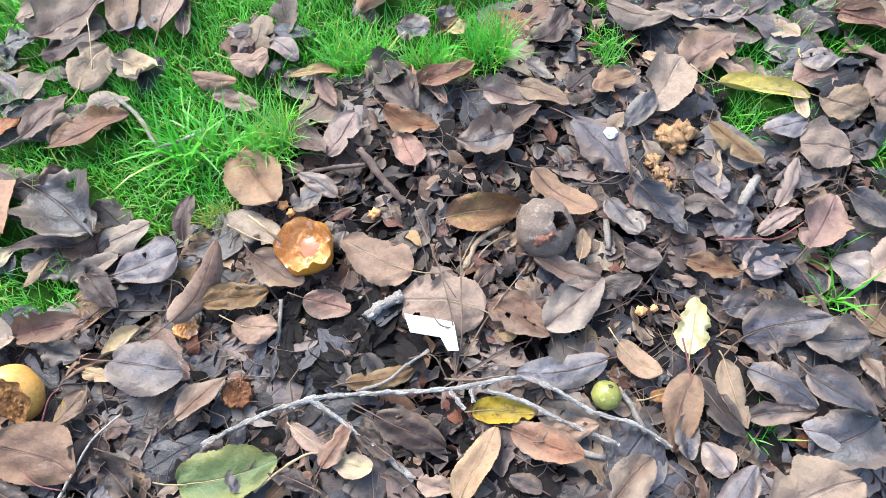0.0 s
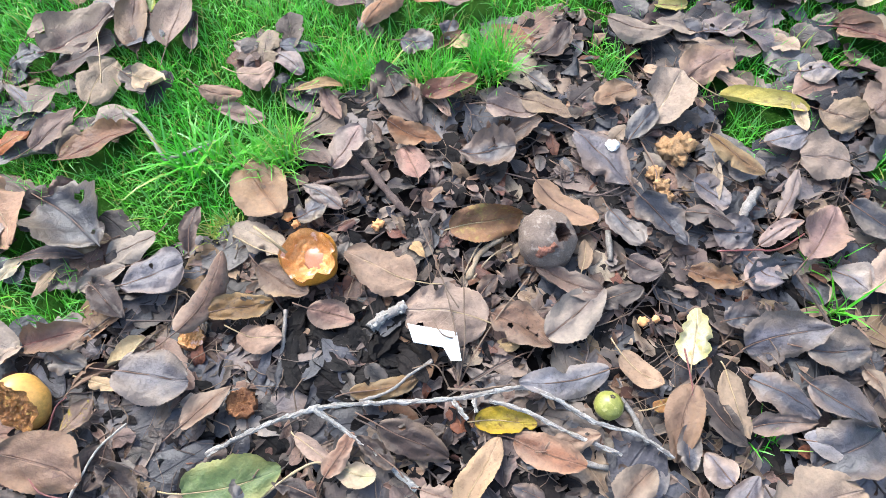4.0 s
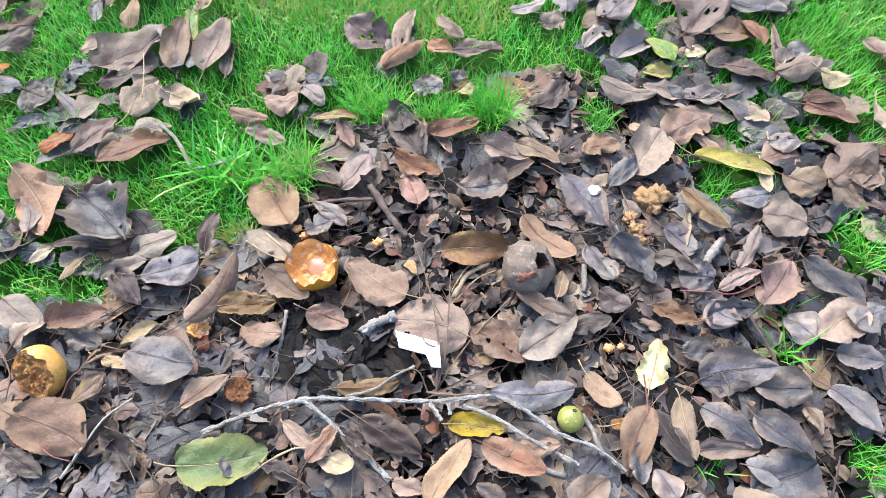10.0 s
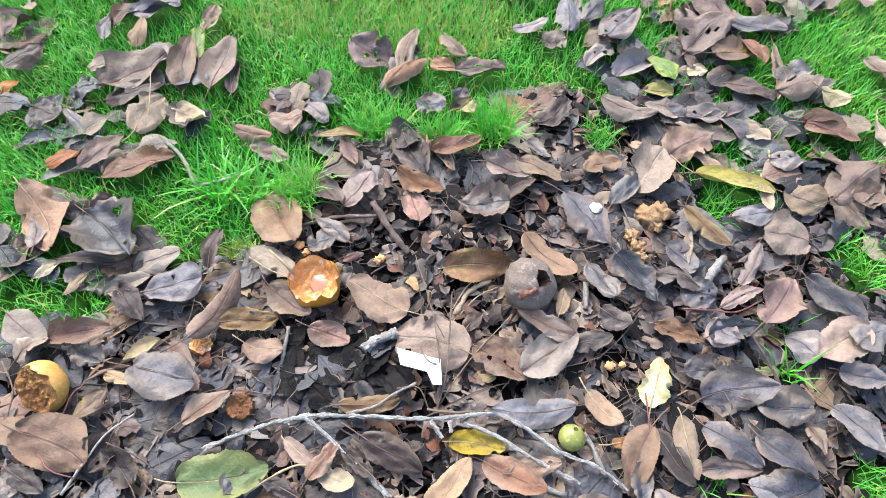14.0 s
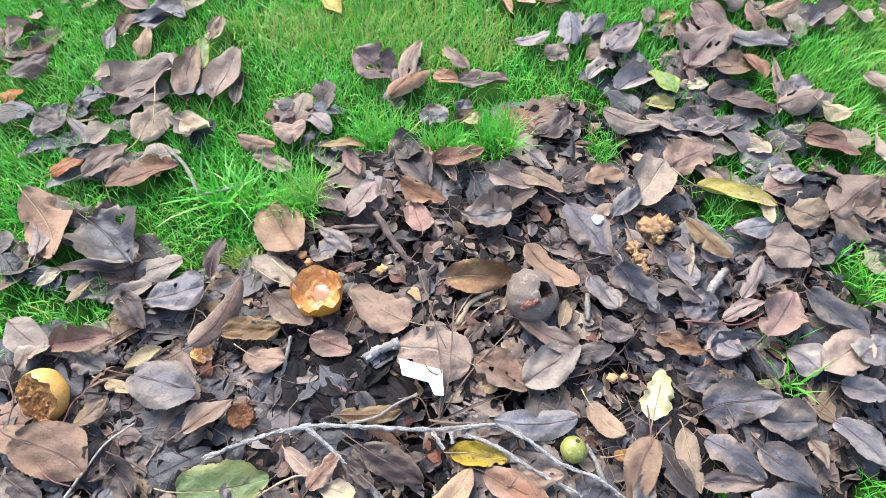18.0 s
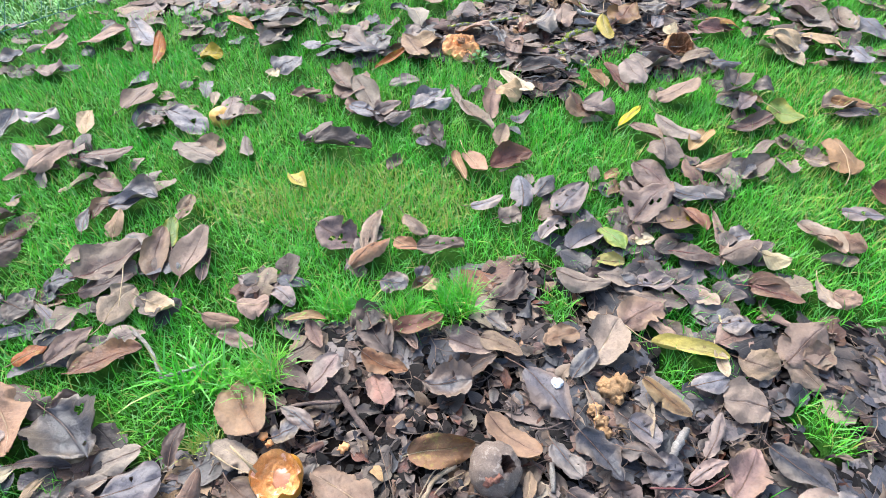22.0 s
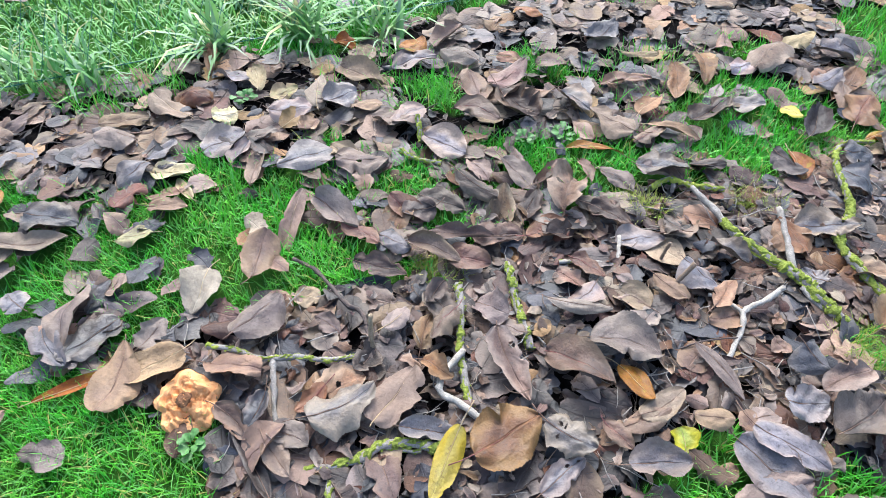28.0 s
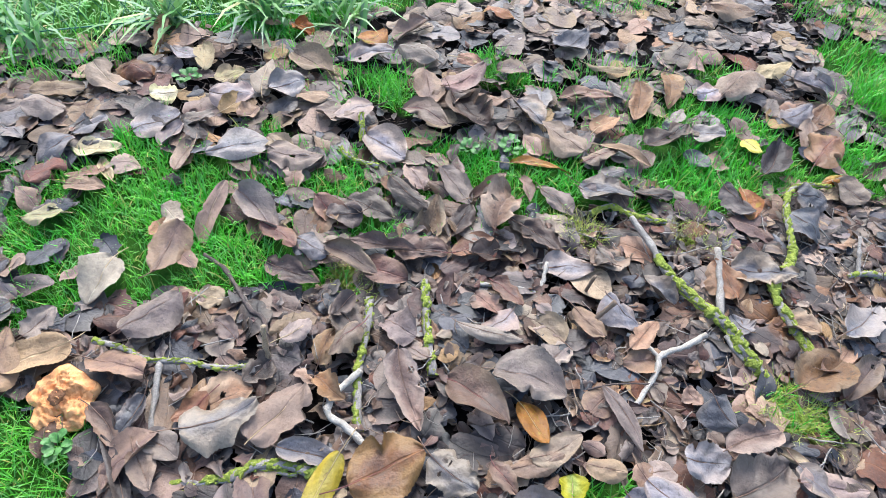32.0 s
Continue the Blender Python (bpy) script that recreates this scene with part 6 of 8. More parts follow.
leaf("s", 0.610, 2.613, 0.027, 13, 0.068, 0.061, "r", 0.30, -0.30, tip=7, roll=5, where="the lawn")
leaf("b", 0.616, 2.821, 0.029, 83, 0.125, 0.100, "r", -0.90, -0.60, tip=0, roll=-14, where="the lawn")
leaf("s", 0.570, 2.765, 0.026, 50, 0.082, 0.058, "e", -0.30, -0.30, tip=4, roll=-8, where="the lawn")
leaf("y", 0.699, 2.631, 0.028, -40, 0.062, 0.037, "e", -0.50, 0.30, stalk=0.022, tip=15, roll=4, where="the lawn")
leaf("d", 0.537, 2.549, 0.027, 71, 0.105, 0.073, "r", 0.60, 0.40, tip=8, roll=-3, where="the lawn")
leaf("t", 0.486, 2.448, 0.029, 6, 0.113, 0.034, "l", 0.50, -0.40, stalk=0.039, tip=-1, roll=2, where="the lawn")
leaf("r", 0.444, 2.401, 0.028, 61, 0.094, 0.047, "e", -0.60, 0.50, tip=-7, roll=-9, where="the lawn")
leaf("m", 0.365, 2.237, 0.029, -46, 0.071, 0.025, "e", 0.60, -0.40, tip=3, roll=-7, where="the lawn")
leaf("b", 0.302, 2.200, 0.027, 70, 0.101, 0.035, "e", 1.00, 0.30, stalk=0.035, tip=-0, roll=-3, where="the lawn")
leaf("p", 0.246, 2.162, 0.030, -15, 0.098, 0.059, "e", 0.40, 0.30, stalk=0.034, tip=-11, roll=-1, where="the lawn")
leaf("b", 0.357, 2.153, 0.028, 86, 0.101, 0.081, "r", 0.90, -0.70, stalk=0.035, tip=-4, roll=-4, where="the lawn")
leaf("k", 0.496, 2.319, 0.027, 2, 0.102, 0.081, "w", -0.40, 0.30, stalk=0.036, tip=3, roll=-11, where="the lawn")
leaf("d", 0.576, 2.371, 0.028, 23, 0.075, 0.038, "e", 0.50, -0.40, stalk=0.026, tip=0, roll=-4, where="the lawn")
leaf("d", 0.717, 2.441, 0.030, -15, 0.077, 0.054, "r", -0.90, 0.50, stalk=0.027, tip=-2, roll=3, where="the lawn")
leaf("o", 0.739, 2.455, 0.029, -62, 0.075, 0.045, "e", 0.50, -0.30, stalk=0.026, tip=-6, roll=-7, where="the lawn")
leaf("d", 0.752, 2.615, 0.029, 87, 0.118, 0.059, "e", 0.80, 0.40, stalk=0.041, tip=4, roll=2, where="the lawn")
leaf("r", 0.831, 2.717, 0.026, 74, 0.112, 0.090, "e", -0.40, -0.30, stalk=0.039, tip=4, roll=1, where="the lawn")
leaf("o", 0.868, 2.635, 0.028, 44, 0.058, 0.023, "l", -0.50, -0.30, tip=4, roll=11, where="the lawn")
leaf("s", 0.752, 2.792, 0.027, 66, 0.125, 0.062, "e", -0.40, 0.30, tip=-6, roll=10, where="the lawn")
leaf("b", 0.795, 2.800, 0.028, 78, 0.125, 0.062, "e", 1.10, 0.60, stalk=0.044, tip=10, roll=-6, where="the lawn")
leaf("q", 0.095, 2.447, 0.036, 72, 0.125, 0.062, "e", -0.40, 0.30, tip=1, roll=8)
leaf("p", 0.044, 2.374, 0.037, -50, 0.125, 0.075, "e", 0.40, 0.30, tip=-4, roll=-4)
leaf("r", 0.086, 2.304, 0.036, -3, 0.115, 0.058, "e", 0.70, -0.40, tip=5, roll=9)
leaf("d", 0.154, 2.364, 0.035, -16, 0.118, 0.094, "e", 0.50, 0.40, stalk=0.041, tip=-1, roll=-2)
leaf("o", 0.066, 2.524, 0.037, 3, 0.072, 0.036, "e", -0.50, -0.30, stalk=0.025, tip=-6, roll=19)
leaf("c", 0.332, 2.703, 0.028, 11, 0.090, 0.031, "e", -0.90, 0.40, tip=6, roll=3, where="the lawn")
leaf("m", 0.646, 1.798, 0.035, 56, 0.085, 0.043, "e", 0.50, 0.30, tip=-0, roll=-9)
leaf("s", 0.818, 1.816, 0.038, -12, 0.107, 0.053, "e", -0.40, -0.30, stalk=0.037, tip=-3, roll=0)
leaf("m", 0.706, 1.901, 0.036, -34, 0.108, 0.032, "l", -0.70, -0.20, tip=-4, roll=-1)
leaf("o", 0.598, 1.814, 0.038, -23, 0.073, 0.044, "e", -0.40, 0.30, stalk=0.026, tip=7, roll=-1)
leaf("r", 0.514, 1.799, 0.037, -6, 0.125, 0.069, "e", 0.40, -0.30, tip=17, roll=-1)
leaf("b", 0.415, 1.753, 0.036, -45, 0.125, 0.056, "v", 0.80, 0.30, tip=-13, roll=1)
leaf("p", 0.563, 1.869, 0.035, 11, 0.114, 0.091, "e", 0.30, -0.30, stalk=0.040, tip=-2, roll=-8)
leaf("k", 0.235, 1.565, 0.036, 57, 0.106, 0.084, "w", -0.40, 0.40, stalk=0.037, tip=-2, roll=-5)
leaf("r", 0.462, 1.642, 0.038, 52, 0.110, 0.099, "e", -0.30, -0.30, stalk=0.039, tip=2, roll=4)
leaf("u", 0.291, 1.621, 0.038, 92, 0.107, 0.080, "r", -0.25, -0.20, tip=1, roll=-6)
leaf("u", 0.220, 1.738, 0.038, 74, 0.054, 0.033, "r", -0.25, 0.20, stalk=0.019, tip=-2, roll=2)
leaf("s", 0.665, 1.709, 0.037, 36, 0.085, 0.059, "e", 0.40, 0.30, stalk=0.030, tip=5, roll=-2)
leaf("m", 0.715, 1.806, 0.037, 12, 0.055, 0.038, "e", -0.50, 0.40, stalk=0.019, tip=7, roll=-6)
leaf("s", 0.829, 1.900, 0.036, 24, 0.071, 0.061, "r", -0.40, 0.30, tip=-8, roll=12)
leaf("d", 0.907, 1.917, 0.035, 58, 0.104, 0.083, "w", 0.80, -0.60, tip=-1, roll=-2)
leaf("s", 0.970, 1.953, 0.038, -17, 0.067, 0.047, "e", 0.40, 0.30, stalk=0.024, tip=1, roll=-17)
leaf("b", 0.875, 1.971, 0.037, 57, 0.095, 0.047, "e", 0.70, -0.40, stalk=0.033, tip=-6, roll=6)
leaf("b", 0.941, 2.144, 0.035, 68, 0.095, 0.081, "r", 0.50, -0.30, stalk=0.033, tip=4, roll=-4)
leaf("m", 0.470, 1.905, 0.035, 9, 0.109, 0.033, "l", -0.80, 0.50, tip=-0, roll=-5)
leaf("m", 0.596, 2.018, 0.037, -16, 0.072, 0.039, "e", -0.50, 0.40, stalk=0.025, tip=6, roll=15)
leaf("p", 0.026, 1.632, 0.035, 87, 0.103, 0.078, "e", -0.40, 0.30, tip=-4, roll=-5)
leaf("m", -0.114, 1.531, 0.037, 92, 0.060, 0.054, "w", 0.70, -0.60, tip=12, roll=7)
leaf("d", 0.245, 1.819, 0.036, -98, 0.051, 0.035, "r", 0.90, 0.50, tip=0, roll=-9)
leaf("b", 0.223, 1.951, 0.036, -161, 0.125, 0.037, "l", 1.20, -0.40, stalk=0.044, tip=-0, roll=-2)
leaf("p", 0.199, 1.901, 0.037, 13, 0.104, 0.041, "e", 1.10, -0.50, tip=0, roll=8)
leaf("p", -0.009, 1.900, 0.026, -11, 0.121, 0.060, "v", 0.60, 0.30, tip=-2, roll=-3, where="the lawn")
leaf("p", 0.169, 2.139, 0.027, 147, 0.070, 0.049, "e", 0.50, -0.40, tip=1, roll=-0, where="the lawn")
leaf("s", 0.125, 1.886, 0.028, 6, 0.065, 0.046, "r", -0.40, -0.30, stalk=0.023, tip=-2, roll=-0, where="the lawn")
leaf("r", 0.061, 1.875, 0.030, -7, 0.084, 0.042, "e", -0.80, 0.40, tip=-4, roll=-4, where="the lawn")
leaf("d", 0.559, 2.151, 0.036, 148, 0.053, 0.042, "w", -0.60, 0.40, tip=-16, roll=2)
leaf("k", 0.662, 2.141, 0.038, -19, 0.074, 0.052, "e", 0.50, -0.40, tip=0, roll=-10)
leaf("d", 0.447, 2.138, 0.038, -7, 0.085, 0.051, "w", 0.50, 0.40, stalk=0.030, tip=2, roll=6)
leaf("k", 0.808, 2.294, 0.036, 18, 0.110, 0.083, "w", 0.40, 0.30, tip=10, roll=-3)
leaf("b", 0.677, 2.046, 0.035, 71, 0.080, 0.040, "e", 0.80, 0.50, stalk=0.028, tip=-6, roll=6)
leaf("r", 0.455, 1.995, 0.037, -8, 0.069, 0.041, "w", 0.60, -0.50, tip=-0, roll=-5)
leaf("r", 0.293, 1.768, 0.036, -108, 0.066, 0.046, "w", -0.90, -0.70, stalk=0.023, tip=-9, roll=13)
leaf("b", 0.320, 1.692, 0.035, -7, 0.057, 0.040, "w", 1.00, -0.70, tip=-1, roll=5)
leaf("r", 0.600, 1.722, 0.036, -29, 0.054, 0.032, "e", 0.60, 0.50, tip=-1, roll=8)
leaf("k", 0.542, 1.684, 0.037, -4, 0.079, 0.063, "w", -0.40, -0.30, stalk=0.028, tip=4, roll=5)
leaf("k", 0.119, 1.507, 0.035, -85, 0.059, 0.041, "e", 0.60, 0.40, stalk=0.021, tip=-10, roll=9)
leaf("p", 0.047, 1.546, 0.037, 10, 0.095, 0.066, "e", -0.30, -0.30, stalk=0.033, tip=8, roll=-11)
leaf("d", 0.099, 1.478, 0.035, -15, 0.080, 0.036, "e", 0.80, 0.40, tip=-2, roll=9)
leaf("m", 0.187, 1.498, 0.034, 2, 0.071, 0.043, "e", 0.50, 0.30, tip=8, roll=-8)
leaf("m", 0.197, 1.460, 0.037, -12, 0.065, 0.039, "v", 0.60, 0.40, stalk=0.023, tip=5, roll=-7)
leaf("r", 0.181, 1.558, 0.036, -109, 0.058, 0.035, "w", 0.70, 0.60, stalk=0.020, tip=-4, roll=0)
leaf("m", 0.531, 1.260, 0.030, -141, 0.125, 0.069, "e", -0.50, 0.30, stalk=0.044, tip=-3, roll=12, where="the lawn")
leaf("d", 0.678, 1.315, 0.027, -120, 0.114, 0.068, "e", 0.90, 0.50, tip=4, roll=4, where="the lawn")
leaf("p", 0.680, 1.237, 0.028, -132, 0.089, 0.045, "e", 0.90, -0.50, tip=5, roll=4, where="the lawn")
leaf("r", 0.667, 1.149, 0.028, -160, 0.125, 0.050, "e", 1.00, 0.40, tip=2, roll=-5, where="the lawn")
leaf("p", 0.500, 1.111, 0.028, -50, 0.115, 0.052, "e", -0.50, 0.30, stalk=0.040, tip=3, roll=3, where="the lawn")
leaf("t", 0.549, 1.080, 0.029, -124, 0.103, 0.051, "e", 0.80, -0.60, tip=6, roll=14, where="the lawn")
leaf("d", 0.460, 1.023, 0.027, -101, 0.093, 0.075, "r", -0.60, 0.40, stalk=0.033, tip=4, roll=-7, where="the lawn")
leaf("r", 0.425, 0.951, 0.028, -54, 0.097, 0.068, "e", -0.50, -0.30, tip=0, roll=2, where="the lawn")
leaf("b", 0.553, 0.997, 0.028, -154, 0.096, 0.039, "e", -1.20, 0.60, stalk=0.034, tip=2, roll=-2, where="the lawn")
leaf("m", 0.630, 0.992, 0.026, -147, 0.085, 0.051, "e", 0.60, 0.60, stalk=0.030, tip=-10, roll=-12, where="the lawn")
leaf("b", 0.916, 1.239, 0.027, 161, 0.082, 0.041, "e", -0.60, 0.40, tip=-6, roll=-14, where="the lawn")
leaf("d", 1.017, 1.226, 0.028, 143, 0.068, 0.041, "e", 0.60, -0.40, stalk=0.024, tip=-4, roll=-0, where="the lawn")
leaf("p", 0.989, 0.996, 0.028, -71, 0.092, 0.046, "e", -0.60, 0.30, stalk=0.032, tip=8, roll=-8, where="the lawn")
leaf("m", 1.045, 1.004, 0.029, -142, 0.085, 0.042, "e", 0.70, 0.40, stalk=0.030, tip=-12, roll=-13, where="the lawn")
leaf("r", 0.868, 0.906, 0.029, -31, 0.084, 0.059, "e", 0.60, 0.40, tip=-10, roll=3, where="the lawn")
leaf("r", 0.984, 0.889, 0.027, -47, 0.045, 0.032, "e", 0.60, 0.40, tip=-7, roll=9, where="the lawn")
leaf("t", 0.949, 1.521, 0.029, -35, 0.106, 0.074, "r", 0.50, -0.40, tip=-3, roll=-17, where="the lawn")
leaf("c", 0.850, 1.476, 0.029, -56, 0.118, 0.059, "e", 0.60, 0.40, stalk=0.041, tip=-20, roll=9, where="the lawn")
leaf("s", 1.010, 1.439, 0.030, -77, 0.083, 0.050, "e", -0.50, -0.40, tip=-0, roll=-2, where="the lawn")
leaf("p", 1.121, 1.435, 0.026, -21, 0.101, 0.046, "e", -0.60, -0.30, tip=-9, roll=2, where="the lawn")
leaf("s", 1.037, 1.321, 0.028, -55, 0.055, 0.038, "r", 0.30, 0.30, tip=-6, roll=-5, where="the lawn")
leaf("m", 0.966, 1.623, 0.027, -57, 0.108, 0.075, "e", 0.50, 0.40, stalk=0.038, tip=5, roll=7, where="the lawn")
leaf("b", 1.043, 1.635, 0.029, -94, 0.123, 0.061, "e", 0.80, 0.40, stalk=0.043, tip=-1, roll=5, where="the lawn")
leaf("p", 1.260, 1.814, 0.028, -49, 0.125, 0.056, "e", 0.50, -0.40, tip=12, roll=-5, where="the lawn")
leaf("m", 1.355, 1.680, 0.026, -66, 0.119, 0.071, "e", 0.50, -0.30, stalk=0.042, tip=-3, roll=-0, where="the lawn")
leaf("m", 1.522, 2.165, 0.030, -73, 0.125, 0.062, "e", 0.60, -0.40, stalk=0.044, tip=5, roll=1, where="the lawn")
leaf("s", 1.185, 2.085, 0.029, -69, 0.125, 0.100, "e", 0.40, 0.30, stalk=0.044, tip=1, roll=-15, where="the lawn")
leaf("p", 1.216, 1.945, 0.027, -40, 0.121, 0.073, "e", 0.50, -0.30, stalk=0.042, tip=6, roll=14, where="the lawn")
leaf("s", 1.409, 2.244, 0.028, -90, 0.125, 0.087, "r", 0.40, -0.30, tip=5, roll=-10, where="the lawn")
leaf("t", 0.074, 0.981, 0.027, -54, 0.090, 0.045, "v", 0.90, 0.50, stalk=0.031, tip=13, roll=-5, where="the lawn")
leaf("r", 0.142, 1.006, 0.029, 28, 0.104, 0.063, "e", 0.60, 0.30, stalk=0.037, tip=-4, roll=14, where="the lawn")
leaf("b", 0.063, 1.160, 0.028, -59, 0.125, 0.044, "e", 0.90, 0.60, stalk=0.044, tip=-2, roll=-11, where="the lawn")
leaf("s", -0.022, 1.194, 0.029, 31, 0.067, 0.040, "e", -0.50, 0.40, stalk=0.024, tip=3, roll=0, where="the lawn")
leaf("d", -0.109, 1.144, 0.026, 37, 0.066, 0.039, "e", -0.80, -0.40, stalk=0.023, tip=1, roll=12, where="the lawn")
leaf("d", -0.017, 1.075, 0.027, -55, 0.079, 0.048, "e", 0.80, 0.40, stalk=0.028, tip=-5, roll=11, where="the lawn")
leaf("d", -0.218, 1.034, 0.026, -10, 0.125, 0.062, "w", 0.70, -0.40, stalk=0.044, tip=-1, roll=-1, where="the lawn")
leaf("s", -0.187, 1.165, 0.026, -30, 0.078, 0.047, "e", -0.50, 0.40, tip=-3, roll=-4, where="the lawn")
leaf("r", -0.268, 1.295, 0.030, -46, 0.125, 0.062, "e", 0.80, -0.30, stalk=0.044, tip=1, roll=-2, where="the lawn")
leaf("m", -0.194, 1.239, 0.028, -51, 0.125, 0.062, "e", 0.50, 0.30, stalk=0.044, tip=-12, roll=5, where="the lawn")
leaf("m", -0.727, 1.206, 0.028, 74, 0.124, 0.074, "e", 0.50, 0.30, stalk=0.043, tip=-1, roll=-4, where="the lawn")
leaf("m", -0.836, 0.967, 0.027, 81, 0.123, 0.055, "e", -0.50, -0.30, tip=-5, roll=13, where="the lawn")
leaf("r", -0.708, 0.979, 0.027, 43, 0.094, 0.047, "e", -0.60, 0.30, stalk=0.033, tip=-8, roll=-6, where="the lawn")
leaf("m", -0.523, 0.984, 0.029, -32, 0.099, 0.069, "r", -0.30, -0.30, stalk=0.035, tip=-4, roll=-4, where="the lawn")
leaf("s", -0.605, 0.834, 0.028, 19, 0.073, 0.044, "e", 0.50, 0.30, stalk=0.025, tip=4, roll=2, where="the lawn")
leaf("b", -0.488, 0.828, 0.028, 99, 0.084, 0.034, "e", 0.60, -0.40, tip=-6, roll=10, where="the lawn")
leaf("t", 0.776, 1.027, 0.026, -17, 0.064, 0.051, "r", 0.30, 0.30, tip=1, roll=1, where="the lawn")
leaf("s", 0.799, 0.861, 0.027, -11, 0.076, 0.046, "e", -0.40, 0.30, tip=4, roll=-2, where="the lawn")
leaf("b", 0.700, 0.794, 0.030, -52, 0.095, 0.047, "e", 1.00, 0.50, tip=3, roll=1, where="the lawn")
leaf("t", 0.658, 0.658, 0.026, -76, 0.063, 0.035, "e", -0.50, 0.30, stalk=0.022, tip=5, roll=-14, where="the lawn")
leaf("p", 0.438, 1.109, 0.029, -45, 0.089, 0.044, "e", 0.50, -0.40, tip=7, roll=-5, where="the lawn")


leaf("k", 0.430, 0.194, 0.025, -4, 0.065, 0.055, "r", 0.30, 0.30, stalk=0.023, tip=7, roll=1)
leaf("k", 0.420, 0.131, 0.023, -40, 0.076, 0.046, "e", 0.40, -0.30, tip=2, roll=-9)
leaf("t", 0.520, 0.290, 0.027, 27, 0.085, 0.059, "e", 0.30, 0.40, tip=-1, roll=-8)
leaf("s", 0.514, 0.178, 0.025, -41, 0.069, 0.041, "e", 0.30, -0.30, stalk=0.024, tip=-0, roll=-4)
leaf("k", 0.523, 0.351, 0.024, -45, 0.093, 0.047, "e", 0.40, 0.40, tip=-6, roll=-1)
leaf("p", 0.451, 0.342, 0.025, 51, 0.095, 0.057, "e", 0.50, -0.40, stalk=0.033, tip=-6, roll=-3)
leaf("d", 0.287, 0.115, 0.026, -52, 0.072, 0.036, "e", -0.40, -0.40, tip=0, roll=-14)
leaf("k", 0.361, 0.140, 0.023, -38, 0.075, 0.045, "w", -0.40, 0.30, tip=4, roll=-8)
leaf("t", 0.209, 0.165, 0.025, -42, 0.056, 0.033, "e", -0.50, 0.40, stalk=0.019, tip=15, roll=4)
leaf("b", 0.104, 0.075, 0.024, -17, 0.080, 0.040, "e", 0.60, 0.40, tip=8, roll=-3)
leaf("s", 0.252, 0.880, 0.028, 64, 0.124, 0.062, "e", -0.50, 0.40, tip=-7, roll=-9, where="the lawn")
leaf("p", 0.402, 0.872, 0.029, 54, 0.118, 0.083, "e", 0.50, -0.40, tip=3, roll=-7, where="the lawn")
leaf("k", 0.487, 0.906, 0.027, -19, 0.125, 0.050, "e", 0.40, 0.30, stalk=0.044, tip=-0, roll=-3, where="the lawn")
leaf("h", 0.449, 0.825, 0.030, 23, 0.088, 0.061, "e", 0.30, 0.30, stalk=0.031, tip=-11, roll=-1, where="the lawn")
leaf("r", 0.462, 0.736, 0.028, -23, 0.079, 0.048, "e", 0.90, -0.40, stalk=0.028, tip=-4, roll=-4, where="the lawn")
leaf("p", 0.545, 0.747, 0.027, 29, 0.081, 0.048, "e", -0.50, 0.30, stalk=0.028, tip=3, roll=-11, where="the lawn")
leaf("r", 0.580, 0.653, 0.028, -18, 0.085, 0.042, "e", 0.60, -0.30, stalk=0.030, tip=0, roll=-4, where="the lawn")
leaf("m", 0.256, 0.663, 0.030, -15, 0.092, 0.041, "e", -0.60, 0.40, stalk=0.032, tip=-2, roll=3, where="the lawn")
leaf("m", 0.122, 0.535, 0.026, -16, 0.071, 0.043, "e", 0.30, -0.30, stalk=0.025, tip=-6, roll=-7)
leaf("t", 0.378, 0.577, 0.026, -36, 0.058, 0.029, "e", 0.60, 0.40, stalk=0.020, tip=4, roll=2)
leaf("m", 0.592, 0.560, 0.023, 34, 0.100, 0.070, "r", -0.50, -0.40, stalk=0.035, tip=4, roll=1)
leaf("p", 0.349, 0.612, 0.025, 41, 0.080, 0.064, "e", -0.40, -0.30, tip=4, roll=11)
leaf("t", -0.590, 0.366, 0.027, -42, 0.125, 0.075, "e", -0.60, 0.40, tip=-6, roll=10, where="the lawn")
leaf("k", -0.488, 0.349, 0.028, -31, 0.125, 0.100, "e", 0.40, 0.40, stalk=0.044, tip=10, roll=-6, where="the lawn")
leaf("d", -0.776, 0.683, 0.028, 61, 0.076, 0.053, "e", -0.50, 0.30, tip=1, roll=8, where="the lawn")
leaf("r", -0.573, 0.673, 0.029, 48, 0.120, 0.084, "e", 0.40, 0.30, tip=-4, roll=-4, where="the lawn")
leaf("p", -0.502, 0.702, 0.028, 105, 0.125, 0.050, "e", 0.60, -0.30, tip=5, roll=9, where="the lawn")
leaf("m", -0.435, 0.712, 0.027, 95, 0.125, 0.062, "e", 0.80, 0.40, stalk=0.044, tip=-1, roll=-2, where="the lawn")
leaf("t", -0.521, 0.583, 0.029, 75, 0.085, 0.060, "e", -0.40, -0.40, stalk=0.030, tip=-6, roll=19, where="the lawn")
leaf("c", -0.443, 0.579, 0.028, -17, 0.054, 0.043, "v", -0.30, 0.30, tip=6, roll=3, where="the lawn")
leaf("r", -0.494, 0.478, 0.027, 26, 0.109, 0.055, "e", 0.50, 0.30, tip=-0, roll=-9, where="the lawn")
leaf("p", -0.560, 0.497, 0.030, 59, 0.084, 0.042, "e", -0.40, -0.30, stalk=0.029, tip=-3, roll=0, where="the lawn")
leaf("o", -0.615, 0.474, 0.028, 44, 0.052, 0.031, "e", -0.40, -0.30, tip=-4, roll=-1, where="the lawn")
leaf("t", -0.285, 0.584, 0.030, 12, 0.053, 0.048, "r", -0.20, 0.20, stalk=0.019, tip=7, roll=-1, where="the lawn")
